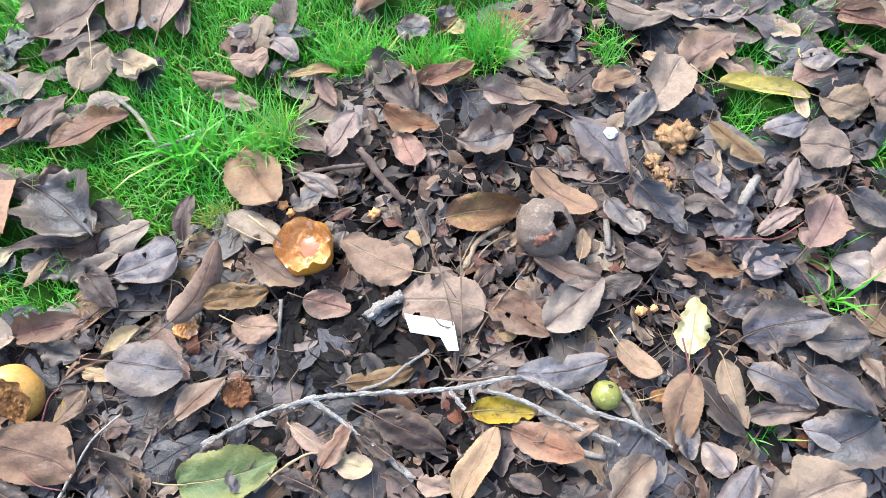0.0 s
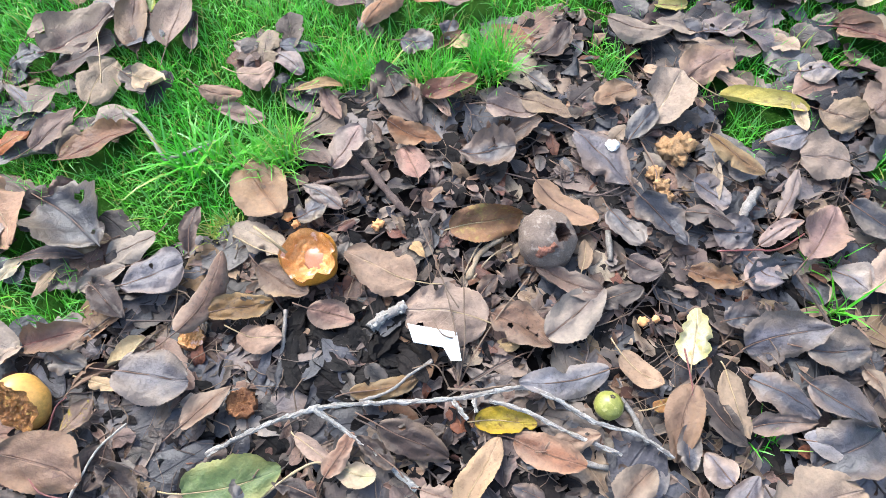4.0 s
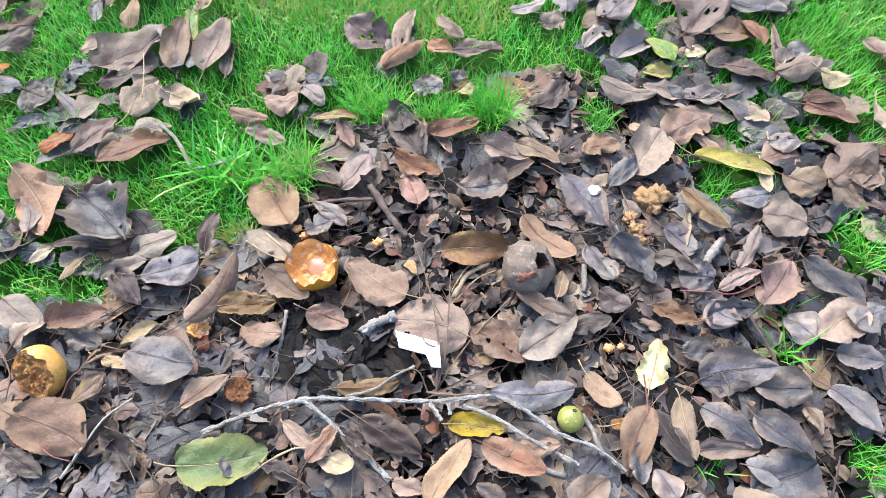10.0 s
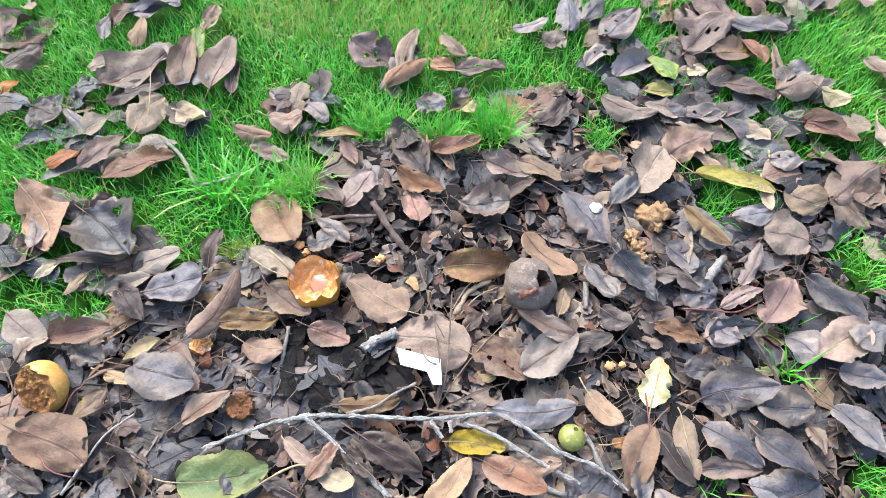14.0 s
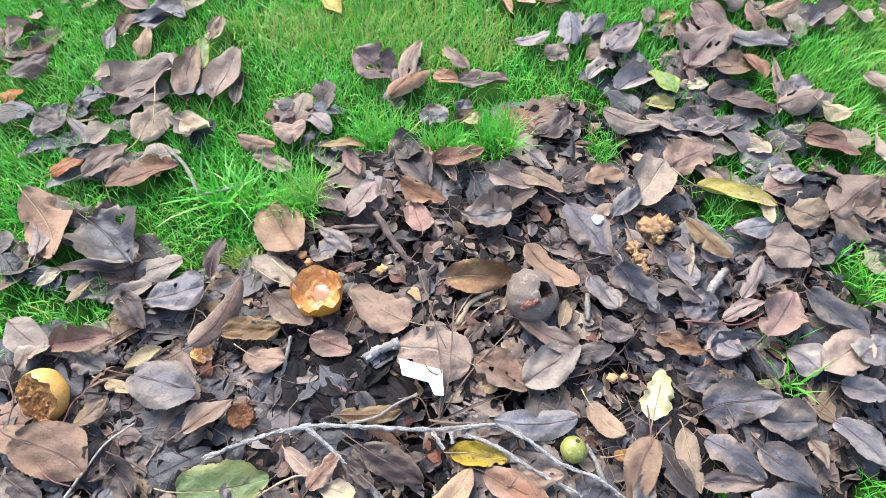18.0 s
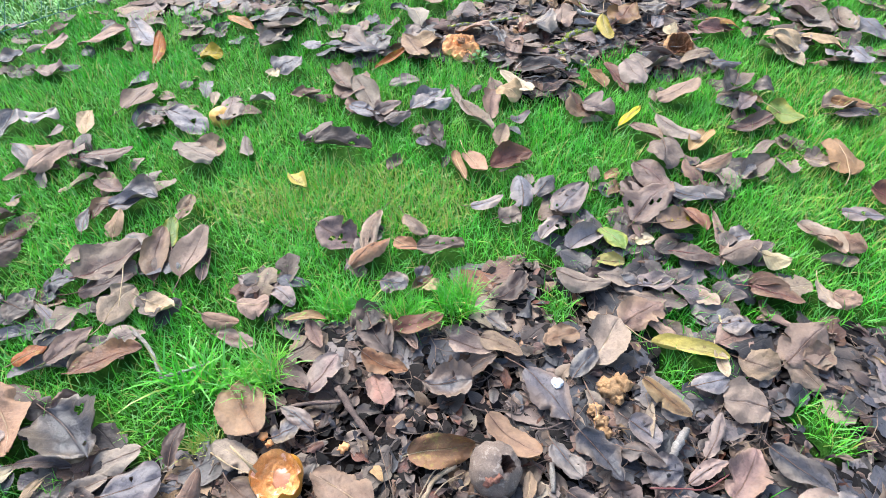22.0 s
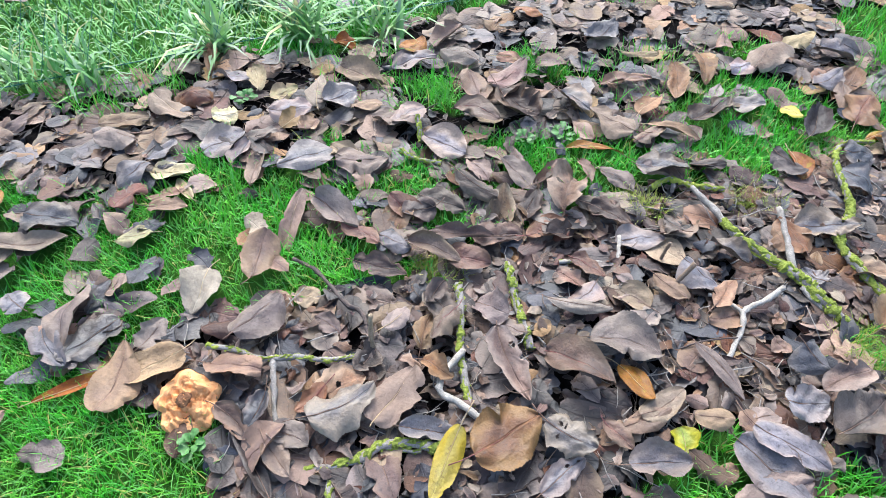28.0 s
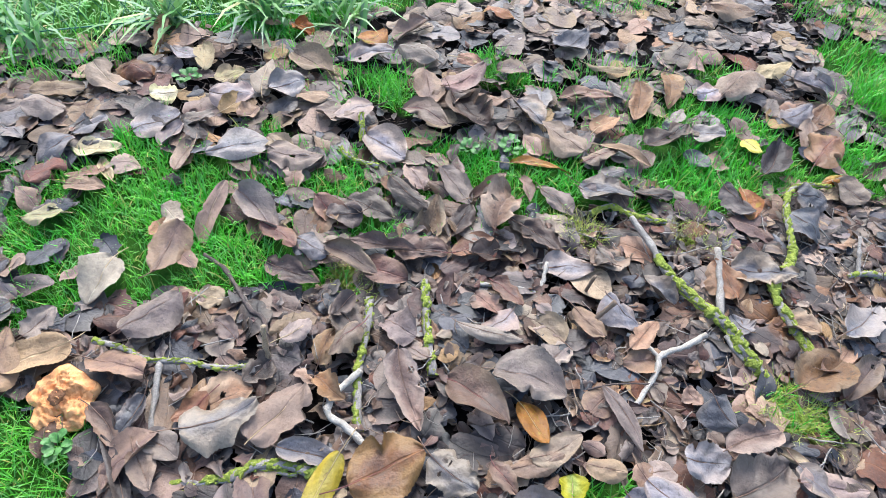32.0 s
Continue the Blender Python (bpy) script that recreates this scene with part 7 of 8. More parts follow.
leaf("t", -0.198, 0.571, 0.029, -14, 0.083, 0.021, "l", 0.60, -0.30, tip=17, roll=-1, where="the lawn")
leaf("p", -0.174, 0.754, 0.028, -27, 0.102, 0.072, "e", 0.30, 0.30, tip=-13, roll=1, where="the lawn")
leaf("d", 0.012, 0.744, 0.027, 0, 0.086, 0.056, "r", 0.50, -0.40, stalk=0.030, tip=-2, roll=-8, where="the lawn")
leaf("p", -0.039, 0.792, 0.028, -41, 0.064, 0.038, "e", -0.50, 0.40, stalk=0.022, tip=-2, roll=-5, where="the lawn")
leaf("b", -0.121, 0.773, 0.030, -96, 0.125, 0.037, "e", -0.90, -0.40, stalk=0.044, tip=2, roll=4, where="the lawn")
leaf("b", -0.113, 0.716, 0.030, 58, 0.090, 0.045, "e", -0.60, -0.40, tip=1, roll=-6, where="the lawn")
leaf("c", 0.598, 0.734, 0.030, -6, 0.050, 0.045, "e", -0.50, 0.30, stalk=0.017, tip=-2, roll=2, where="the lawn")
leaf("b", -0.255, 0.400, 0.026, -44, 0.098, 0.079, "r", 0.30, 0.30, stalk=0.034, tip=5, roll=-2)
leaf("s", -0.338, 0.151, 0.026, 1, 0.089, 0.071, "r", -0.25, 0.20, stalk=0.031, tip=7, roll=-6)
leaf("m", -0.439, 0.058, 0.025, -20, 0.098, 0.068, "e", -0.30, 0.30, tip=-8, roll=12)
leaf("h", -0.418, 0.105, 0.024, 60, 0.045, 0.027, "e", 0.40, -0.30, tip=-1, roll=-2)
leaf("b", -0.274, 0.118, 0.027, 38, 0.065, 0.036, "e", 0.60, 0.30, stalk=0.023, tip=1, roll=-17)
leaf("b", -0.255, 0.236, 0.026, 21, 0.077, 0.039, "e", 0.70, -0.40, stalk=0.027, tip=-6, roll=6)
leaf("t", -0.225, 0.197, 0.024, -10, 0.055, 0.039, "e", 0.40, -0.40, stalk=0.019, tip=4, roll=-4)
leaf("p", -0.209, 0.270, 0.024, -24, 0.076, 0.046, "e", -0.50, 0.30, tip=-0, roll=-5)
leaf("b", -0.297, 0.251, 0.026, 59, 0.105, 0.037, "e", -1.40, 0.40, stalk=0.037, tip=6, roll=15)
leaf("m", -0.546, 0.192, 0.024, -23, 0.068, 0.047, "e", -0.40, 0.30, tip=-4, roll=-5)
leaf("r", -0.467, 0.194, 0.029, 19, 0.084, 0.042, "e", 0.70, -0.40, tip=12, roll=7, where="the lawn")
leaf("b", 0.081, 0.217, 0.025, -30, 0.077, 0.054, "e", 0.30, 0.30, tip=0, roll=-9)
leaf("p", 0.145, 0.231, 0.025, 36, 0.092, 0.055, "e", 0.40, -0.40, stalk=0.032, tip=-0, roll=-2)
leaf("b", 0.137, 0.272, 0.026, -19, 0.086, 0.035, "e", 1.20, -0.40, tip=0, roll=8)
leaf("m", 0.134, 0.376, 0.023, -35, 0.092, 0.046, "e", 0.60, 0.50, tip=-2, roll=-3)
leaf("t", 0.288, 0.549, 0.024, 52, 0.099, 0.070, "e", 0.30, -0.30, tip=1, roll=-0)
leaf("s", 0.191, 0.452, 0.025, -47, 0.101, 0.061, "e", -0.30, -0.30, stalk=0.035, tip=-2, roll=-0)
leaf("b", 0.361, 0.452, 0.027, -35, 0.082, 0.037, "e", -0.70, 0.50, tip=-4, roll=-4)
leaf("s", 0.553, 0.300, 0.025, 38, 0.075, 0.045, "e", -0.50, 0.40, tip=-16, roll=2)
leaf("d", -0.082, 0.546, 0.027, -60, 0.094, 0.056, "e", 0.50, -0.40, tip=0, roll=-10)
leaf("r", -0.010, 0.569, 0.027, 28, 0.082, 0.041, "e", 0.80, 0.40, stalk=0.029, tip=2, roll=6)
leaf("q", -0.148, 0.469, 0.025, 54, 0.071, 0.050, "e", 0.60, 0.40, tip=10, roll=-3)
leaf("q", -0.145, 0.229, 0.024, -20, 0.056, 0.039, "e", 0.30, 0.30, stalk=0.019, tip=-6, roll=6)
leaf("b", -0.118, 0.070, 0.026, 53, 0.053, 0.026, "e", 0.50, -0.40, tip=-0, roll=-5)
leaf("d", -0.041, 0.087, 0.025, -28, 0.082, 0.041, "e", -0.50, -0.40, stalk=0.029, tip=-9, roll=13)
leaf("s", 0.408, 0.090, 0.024, -2, 0.072, 0.036, "e", 0.40, -0.30, tip=-1, roll=5)
leaf("d", 0.080, 0.492, 0.025, 30, 0.076, 0.038, "w", 0.40, 0.40, tip=-1, roll=8)
leaf("k", 0.248, 0.509, 0.026, 58, 0.067, 0.034, "e", -0.40, -0.40, stalk=0.024, tip=4, roll=5)
leaf("k", 0.259, 0.360, 0.024, -53, 0.083, 0.050, "w", 0.40, 0.40, stalk=0.029, tip=-10, roll=9)
leaf("d", 0.317, 0.360, 0.026, -19, 0.063, 0.038, "w", -0.40, -0.40, stalk=0.022, tip=8, roll=-11)
leaf("k", 0.381, 0.294, 0.024, 19, 0.072, 0.036, "w", 0.40, 0.40, tip=-2, roll=9)
leaf("b", 0.310, 0.279, 0.023, -26, 0.062, 0.037, "w", 0.40, 0.40, tip=8, roll=-8)
leaf("k", 0.209, 0.345, 0.026, -60, 0.058, 0.041, "r", 0.40, 0.30, stalk=0.020, tip=5, roll=-7)


leaf("m", 0.364, 0.030, 0.033, 22, 0.102, 0.080, "e", 0.25, 0.20, stalk=0.043, tip=1, roll=1)
leaf("t", 0.030, 0.056, 0.023, 68, 0.084, 0.038, "e", 0.60, -0.30, tip=2, roll=-9)
leaf("s", 0.293, 0.028, 0.027, 60, 0.074, 0.037, "e", 0.50, 0.30, tip=-1, roll=-8)
leaf("k", 0.418, 0.088, 0.019, 31, 0.087, 0.069, "e", 0.30, -0.30, stalk=0.030)
leaf("k", 0.250, 0.086, 0.024, -83, 0.046, 0.027, "e", 0.40, 0.30, tip=-6, roll=-1)
leaf("b", 0.187, 0.042, 0.025, 46, 0.070, 0.042, "e", 0.50, -0.40, stalk=0.024, tip=-6, roll=-3)


# ---- twigs ----
def smooth_path(pts, k=6):
    pts = np.asarray(pts, float)
    p = np.vstack([2 * pts[0] - pts[1], pts, 2 * pts[-1] - pts[-2]])
    out = []
    for i in range(1, len(p) - 2):
        for s in np.linspace(0, 1, k, endpoint=False):
            out.append(0.5 * (2 * p[i] + (p[i + 1] - p[i - 1]) * s + (2 * p[i - 1] - 5 * p[i] + 4 * p[i + 1] - p[i + 2]) * s**2 + (3 * p[i] - p[i - 1] - 3 * p[i + 1] + p[i + 2]) * s**3))
    return np.array(out + [pts[-1]])


def stick_mesh(name, pts, r0, r1, mat, rng, knots=0.25, sides=8):
    path = smooth_path(pts)
    n = len(path)
    path = path + rng.normal(0, 0.10 * r0, path.shape)
    rad = np.linspace(r0, r1, n) * (1 + knots * np.clip(rng.normal(0, 0.5, n), -0.5, 1.2))
    rad = rad[:, None] * (1 + 0.12 * rng.normal(0, 1, (n, sides)))
    v, f = tube(path, rad, sides)
    return solid(name, v, f, mat), path, rad


def blob(center, r, rng, sub=1, squash=0.7, rough=0.3):
    bm = bmesh.new()
    bmesh.ops.create_icosphere(bm, subdivisions=sub, radius=1.0)
    k = rng.uniform(-50, 50, 3)
    vs = []
    for v in bm.verts:
        d = 1 + rough * noise.noise(v.co * 1.7 + Vector(k)) + rough * 0.6 * noise.noise(v.co * 4.3 + Vector(k)) + rough * 0.35 * noise.noise(v.co * 9 + Vector(k))
        vs.append((center[0] + v.co.x * r * d, center[1] + v.co.y * r * d, center[2] + v.co.z * r * d * squash))
    fs = [[v.index for v in f.verts] for f in bm.faces]
    bm.free()
    return vs, fs


def lichen_on(path, rad, rng, cover, parent, a=0.0, b=1.0, mat=None, label="crusty yellow-green lichen"):
    """A patchy crust of lichen hugging a twig, thickest on its upper side."""
    n, sides = len(path), 14
    t = np.linspace(a * (n - 1), b * (n - 1), int((b - a) * n * 7))
    i = np.clip(t.astype(int), 0, n - 2)
    s = (t - i)[:, None]
    p = path[i] * (1 - s) + path[i + 1] * s
    r = rad.mean(1)
    r = r[i] * (1 - s[:, 0]) + r[i + 1] * s[:, 0]
    ang = np.linspace(0, 2 * np.pi, sides, endpoint=False)
    k = rng.uniform(0, 50)
    q = np.zeros((len(p), sides))
    bias = min(0.5, 0.12 * cover - 0.28)
    for x in range(len(p)):
        for y in range(sides):
            c = Vector((p[x][0] * 90 + k, p[x][1] * 90 + math.cos(ang[y]) * 0.9, math.sin(ang[y]) * 0.9))
            big = noise.noise(c) + 0.5 * noise.noise(c * 2.3) + bias + 0.12 * math.sin(ang[y])
            q[x, y] = 0.80 + min(0.62, max(0.0, 1.6 * big)) + 0.22 * noise.noise(c * 7) * (big > 0)
    v, f = tube(p, r[:, None] * q, sides)
    part("lichen", solid("lichen", v, f, mat or LICHEN, smooth=False), parent, label)


def twig(label, pts, r0, r1, mat, branches=(), cover=0.0, seed=1, a=0.0, b=1.0, name="twig", branch_name="side_shoot", crust=0.0):
    """A fallen twig: its main stem, side shoots given as (points, radius at start, at end), and lichen."""
    rng = np.random.default_rng(seed)
    me, path, rad = stick_mesh("stem", pts, r0, r1, mat, rng)
    ob = tagged(new(name, None), label, "twig", "fallen twigs")
    ob.location = path[0]
    ob.empty_display_size = 0.02
    inv = Matrix.Translation(-Vector(path[0]))
    kids = [part("stem", me, ob)]
    for bp, b0, b1 in branches:
        m2, p2, q2 = stick_mesh(branch_name, bp, b0, b1, mat, rng)
        kids.append(part(branch_name, m2, ob))
        if crust:
            lichen_on(p2, q2, rng, crust, kids[-1], 0.0, 1.0, CRUST, "pale grey lichen crust")
    if crust:
        lichen_on(path, rad, rng, crust, kids[0], 0.0, 1.0, CRUST, "pale grey lichen crust")
    if cover:
        lichen_on(path, rad, rng, cover, kids[0], a, b)
    for k in ob.children:
        k.matrix_parent_inverse = inv
    return ob


twig("long grey lichen-flecked fallen twig across wet leaves",
     [(-0.268, 0.069, 0.020), (-0.234, 0.086, 0.024), (-0.190, 0.106, 0.028), (-0.137, 0.121, 0.031), (-0.075, 0.126, 0.032), (0.000, 0.131, 0.034), (0.074, 0.144, 0.036), (0.112, 0.133, 0.034), (0.153, 0.110, 0.030), (0.196, 0.099, 0.028), (0.235, 0.076, 0.024)],
     0.0025, 0.0021, BARK_GREY,
     [([(-0.150, 0.117, 0.031), (-0.111, 0.093, 0.026), (-0.072, 0.066, 0.022), (-0.035, 0.039, 0.018)], 0.0023, 0.0028),
      ([(0.041, 0.130, 0.034), (0.083, 0.118, 0.033), (0.124, 0.099, 0.030), (0.180, 0.077, 0.026)], 0.0024, 0.0018),
      ([(0.002, 0.129, 0.034), (0.010, 0.117, 0.036), (0.018, 0.109, 0.037)], 0.0024, 0.0018),
      ([(0.024, 0.131, 0.035), (0.027, 0.116, 0.037)], 0.0024, 0.0016)], seed=3, crust=2.6)
twig("brown bare twig with a short cross piece on litter",
     [(-0.123, 0.444, 0.030), (-0.101, 0.415, 0.026), (-0.077, 0.387, 0.020), (-0.061, 0.373, 0.014)], 0.0052, 0.0044, BARK_BROWN,
     [([(-0.235, 0.398, 0.014), (-0.178, 0.416, 0.022), (-0.115, 0.423, 0.026)], 0.0026, 0.0032)], seed=4)
twig("straw-coloured frayed dead twig half buried in litter", [(0.016, 0.281, 0.016), (0.032, 0.316, 0.020), (0.060, 0.337, 0.020)], 0.0040, 0.0034, STRAW, [([(0.021, 0.280, 0.016), (0.044, 0.309, 0.022), (0.070, 0.328, 0.018)], 0.0012, 0.0008), ([(0.011, 0.289, 0.016), (0.028, 0.322, 0.024), (0.046, 0.340, 0.020)], 0.0010, 0.0008)], seed=5)
twig("thin bleached twig standing out of dark litter", [(-0.202, 0.170, 0.016), (-0.200, 0.198, 0.020), (-0.202, 0.237, 0.022)], 0.0026, 0.0022, BARK_GREY, seed=6)
twig("short grey dead twig stub in litter", [(0.191, 0.348, 0.018), (0.191, 0.309, 0.016)], 0.0042, 0.0038, BARK_GREY, seed=7)
twig("grey forked twig at the edge of the grass", [(-0.477, 0.536, 0.022), (-0.433, 0.498, 0.024), (-0.401, 0.454, 0.020)], 0.0034, 0.0028, BARK_GREY, [([(-0.401, 0.452, 0.020), (-0.365, 0.467, 0.020), (-0.334, 0.484, 0.020)], 0.0026, 0.002)], seed=8)
twig("dark thin stem leaning over leaves", [(0.400, 0.292, 0.030), (0.419, 0.248, 0.028), (0.442, 0.191, 0.020)], 0.0016, 0.0020, BARK, seed=9)
twig("grey twig under the leaf bed", [(-0.078, 0.137, 0.020), (-0.053, 0.156, 0.024), (-0.024, 0.179, 0.020)], 0.0022, 0.002, BARK_GREY, seed=10)
twig("grey twig stub beside the green fruit", [(0.185, 0.138, 0.020), (0.198, 0.119, 0.020), (0.211, 0.089, 0.018)], 0.0036, 0.003, BARK_GREY, seed=11)
twig("fine green-grey shoot with buds between leaves", [(-0.410, 0.000, 0.026), (-0.395, 0.041, 0.030), (-0.382, 0.072, 0.032), (-0.358, 0.098, 0.032)], 0.0015, 0.0011, BARK_PALE, seed=12)
twig("curved pale green stem by the green leaf", [(-0.202, 0.023, 0.024), (-0.173, 0.046, 0.030), (-0.144, 0.062, 0.030), (-0.110, 0.058, 0.024)], 0.0014, 0.0012, STALK_PALE, seed=13)
twig("dark knobbly twig at the lower edge of litter", [(0.166, 0.065, 0.016), (0.120, 0.071, 0.018), (0.081, 0.063, 0.016)], 0.003, 0.0026, BARK_GREY, seed=14)
# small sticks and stems in the front bed
twig("short mottled dead stick half under tan leaves", [(-0.098, 0.215, 0.024), (-0.079, 0.228, 0.030), (-0.059, 0.243, 0.026)], 0.0062, 0.0056, BARK_GREY, seed=70, crust=1.6)
twig("pale knobbly dead stick among curled leaves", [(0.355, 0.363, 0.024), (0.366, 0.382, 0.028), (0.381, 0.405, 0.026)], 0.0060, 0.0054, BARK_GREY, seed=71)
twig("thin pale curved twig beside the long twig", [(-0.102, 0.128, 0.030), (-0.070, 0.138, 0.034), (-0.045, 0.159, 0.034), (-0.023, 0.174, 0.030)], 0.0020, 0.0014, BARK_GREY, seed=72)
twig("thin grey straight stem lying behind the long twig", [(-0.005, 0.142, 0.034), (0.026, 0.141, 0.036), (0.064, 0.148, 0.032)], 0.0014, 0.0012, DRY_STEM, seed=73)
twig("fine dark bent stem over slate leaves", [(0.160, 0.391, 0.036), (0.180, 0.388, 0.038), (0.207, 0.401, 0.036)], 0.0014, 0.0010, BARK_BROWN, seed=74)
twig("fine reddish stem lying across wet leaves", [(0.314, 0.313, 0.034), (0.354, 0.314, 0.036), (0.385, 0.316, 0.034), (0.420, 0.336, 0.036)], 0.0012, 0.0010, STALK_RED, seed=75)
# dry plant stems by the white label
twig("tuft of thin dry brown plant stems beside the white label",
     [(0.006, 0.147, 0.012), (0.005, 0.192, 0.035), (-0.012, 0.261, 0.050), (-0.045, 0.342, 0.060)], 0.0011, 0.0006, DRY_STEM,
     [([(0.005, 0.145, 0.012), (0.013, 0.189, 0.035), (0.012, 0.240, 0.050), (0.010, 0.292, 0.060)], 0.0010, 0.0007),
      ([(0.003, 0.146, 0.012), (0.041, 0.213, 0.030), (0.091, 0.280, 0.035)], 0.0010, 0.0008),
      ([(0.003, 0.199, 0.036), (-0.012, 0.201, 0.045), (-0.023, 0.217, 0.050)], 0.0009, 0.0006),
      ([(0.006, 0.232, 0.048), (-0.007, 0.251, 0.055), (-0.015, 0.268, 0.060)], 0.0009, 0.0005),
      ([(-0.002, 0.144, 0.012), (-0.019, 0.169, 0.030), (-0.046, 0.165, 0.032)], 0.0009, 0.0007)], seed=15, branch_name="thin_stem", name="dry_stems")

# bare leaf stalks
for i, (mat, pts) in enumerate((
        (BARK, [(-0.389, 0.218, 0.030), (-0.331, 0.218, 0.032), (-0.267, 0.230, 0.030)]), (STALK_RED, [(-0.445, 0.082, 0.030), (-0.442, 0.113, 0.034), (-0.435, 0.126, 0.030)]),
        (STALK_RED, [(-0.470, 0.057, 0.026), (-0.435, 0.026, 0.032), (-0.402, 0.019, 0.030)]), (BARK, [(-0.380, 0.062, 0.030), (-0.343, 0.052, 0.034), (-0.313, 0.040, 0.030)]),
        (STALK, [(-0.560, 0.150, 0.020), (-0.524, 0.114, 0.026), (-0.518, 0.081, 0.020)]), (STALK_PALE, [(-0.280, 0.332, 0.030), (-0.246, 0.313, 0.034), (-0.208, 0.300, 0.036)]),
        (BARK, [(0.204, 0.235, 0.020), (0.236, 0.269, 0.024), (0.261, 0.307, 0.020)]), (BARK, [(0.134, 0.243, 0.020), (0.153, 0.197, 0.026), (0.147, 0.169, 0.020)]),
        (STALK, [(0.245, 0.482, 0.022), (0.258, 0.430, 0.026), (0.252, 0.395, 0.020)]), (BARK, [(0.274, 0.406, 0.022), (0.312, 0.403, 0.026), (0.356, 0.425, 0.020)]),
        (STALK_RED, [(0.260, 0.193, 0.030), (0.261, 0.149, 0.034), (0.256, 0.130, 0.030)]), (STALK, [(0.473, 0.226, 0.024), (0.487, 0.204, 0.028), (0.490, 0.171, 0.022)]),
        (BARK, [(-0.109, 0.112, 0.020), (-0.077, 0.094, 0.026), (-0.070, 0.070, 0.020)]), (BARK, [(0.009, 0.059, 0.020), (0.033, 0.074, 0.024), (0.067, 0.075, 0.020)]),
        (STALK, [(0.316, 0.551, 0.026), (0.331, 0.548, 0.030), (0.356, 0.553, 0.030)]), (STALK_PALE, [(-0.510, 0.571, 0.040), (-0.520, 0.617, 0.050), (-0.531, 0.653, 0.055)]),
        (BARK, [(0.063, 0.431, 0.022), (0.105, 0.418, 0.026), (0.141, 0.432, 0.022)]), (BARK, [(0.162, 0.403, 0.022), (0.201, 0.395, 0.026), (0.235, 0.418, 0.022)]))):
    twig("bare thin leaf stalk lying on litter", pts, 0.0010, 0.0008, mat, seed=60 + i, name="leaf_stalk")

# twigs of the heap
twig("thick twig overgrown with yellow-green lichen",
     [(0.563, 2.274, 0.045), (0.614, 2.238, 0.042), (0.662, 2.195, 0.040), (0.724, 2.169, 0.036), (0.790, 2.148, 0.034), (0.833, 2.116, 0.030), (0.878, 2.088, 0.022)], 0.0055, 0.0097, BARK_GREY,
     [([(0.771, 2.160, 0.036), (0.749, 2.226, 0.040), (0.721, 2.295, 0.045)], 0.0068, 0.0057),
      ([(0.791, 2.132, 0.030), (0.811, 2.117, 0.026), (0.832, 2.109, 0.022)], 0.0039, 0.0039)], cover=4.5, seed=20, a=0.25, b=1.0)
twig("bent twig crusted with bright lichen on dark leaves",
     [(0.866, 2.611, 0.030), (0.810, 2.562, 0.040), (0.798, 2.502, 0.040), (0.828, 2.406, 0.042), (0.843, 2.356, 0.038), (0.833, 2.276, 0.034), (0.870, 2.227, 0.030), (0.932, 2.178, 0.020)], 0.0039, 0.0081, BARK_GREY, cover=4.2, seed=21)
twig("short upright-lying twig with yellow lichen spots",
     [(0.325, 1.940, 0.035), (0.366, 1.883, 0.030), (0.396, 1.843, 0.026), (0.431, 1.804, 0.020)], 0.0062, 0.0065, BARK_GREY, cover=2.6, seed=22)
twig("pale grey forked twig bleached white",
     [(0.761, 2.103, 0.045), (0.738, 2.061, 0.042), (0.714, 2.028, 0.038), (0.719, 1.994, 0.032), (0.710, 1.921, 0.020)], 0.0047, 0.0044, BARK_PALE,
     [([(0.711, 2.024, 0.038), (0.683, 2.036, 0.036), (0.654, 2.038, 0.034)], 0.0036, 0.0029)], seed=23)
twig("grey twig with lichened fork over the leaf heap",
     [(-0.020, 1.554, 0.040), (0.025, 1.569, 0.042), (0.070, 1.577, 0.040), (0.117, 1.608, 0.036), (0.161, 1.627, 0.034), (0.198, 1.658, 0.030)], 0.0047, 0.0036, BARK_GREY,
     [([(0.087, 1.584, 0.038), (0.114, 1.551, 0.034), (0.155, 1.505, 0.026), (0.209, 1.486, 0.020)], 0.0047, 0.0039)], cover=1.6, seed=24)
twig("grey-green twig with lichen half sunk in leaves",
     [(0.271, 1.858, 0.030), (0.305, 1.802, 0.030), (0.331, 1.749, 0.028), (0.357, 1.711, 0.024), (0.392, 1.669, 0.018)], 0.0060, 0.0060, BARK_GREY, cover=1.2, seed=25)
twig("broken bleached twig in two bent pieces",
     [(0.341, 1.744, 0.036), (0.334, 1.699, 0.038), (0.340, 1.663, 0.036), (0.373, 1.661, 0.030), (0.426, 1.657, 0.020)], 0.0052, 0.0055, BARK_PALE, seed=26)
twig("thick lichen-covered twig under leaves",
     [(0.230, 1.468, 0.022), (0.286, 1.515, 0.024), (0.317, 1.560, 0.028), (0.381, 1.589, 0.022)], 0.0057, 0.0065, BARK_GREY, cover=3.2, seed=27)
twig("thin pale twig with a stubby fork",
     [(0.404, 1.993, 0.024), (0.446, 2.017, 0.026), (0.497, 2.035, 0.024)], 0.0042, 0.0039, BARK_PALE, [([(0.498, 2.033, 0.024), (0.490, 2.061, 0.030), (0.479, 2.093, 0.036)], 0.0044, 0.0036)], cover=0.3, seed=28)
twig("mossy twig lying along the grass edge", [(0.492, 2.258, 0.024), (0.516, 2.293, 0.030), (0.553, 2.291, 0.034), (0.587, 2.303, 0.030), (0.622, 2.322, 0.024)], 0.0047, 0.0039, BARK_GREY, cover=4.5, seed=29)
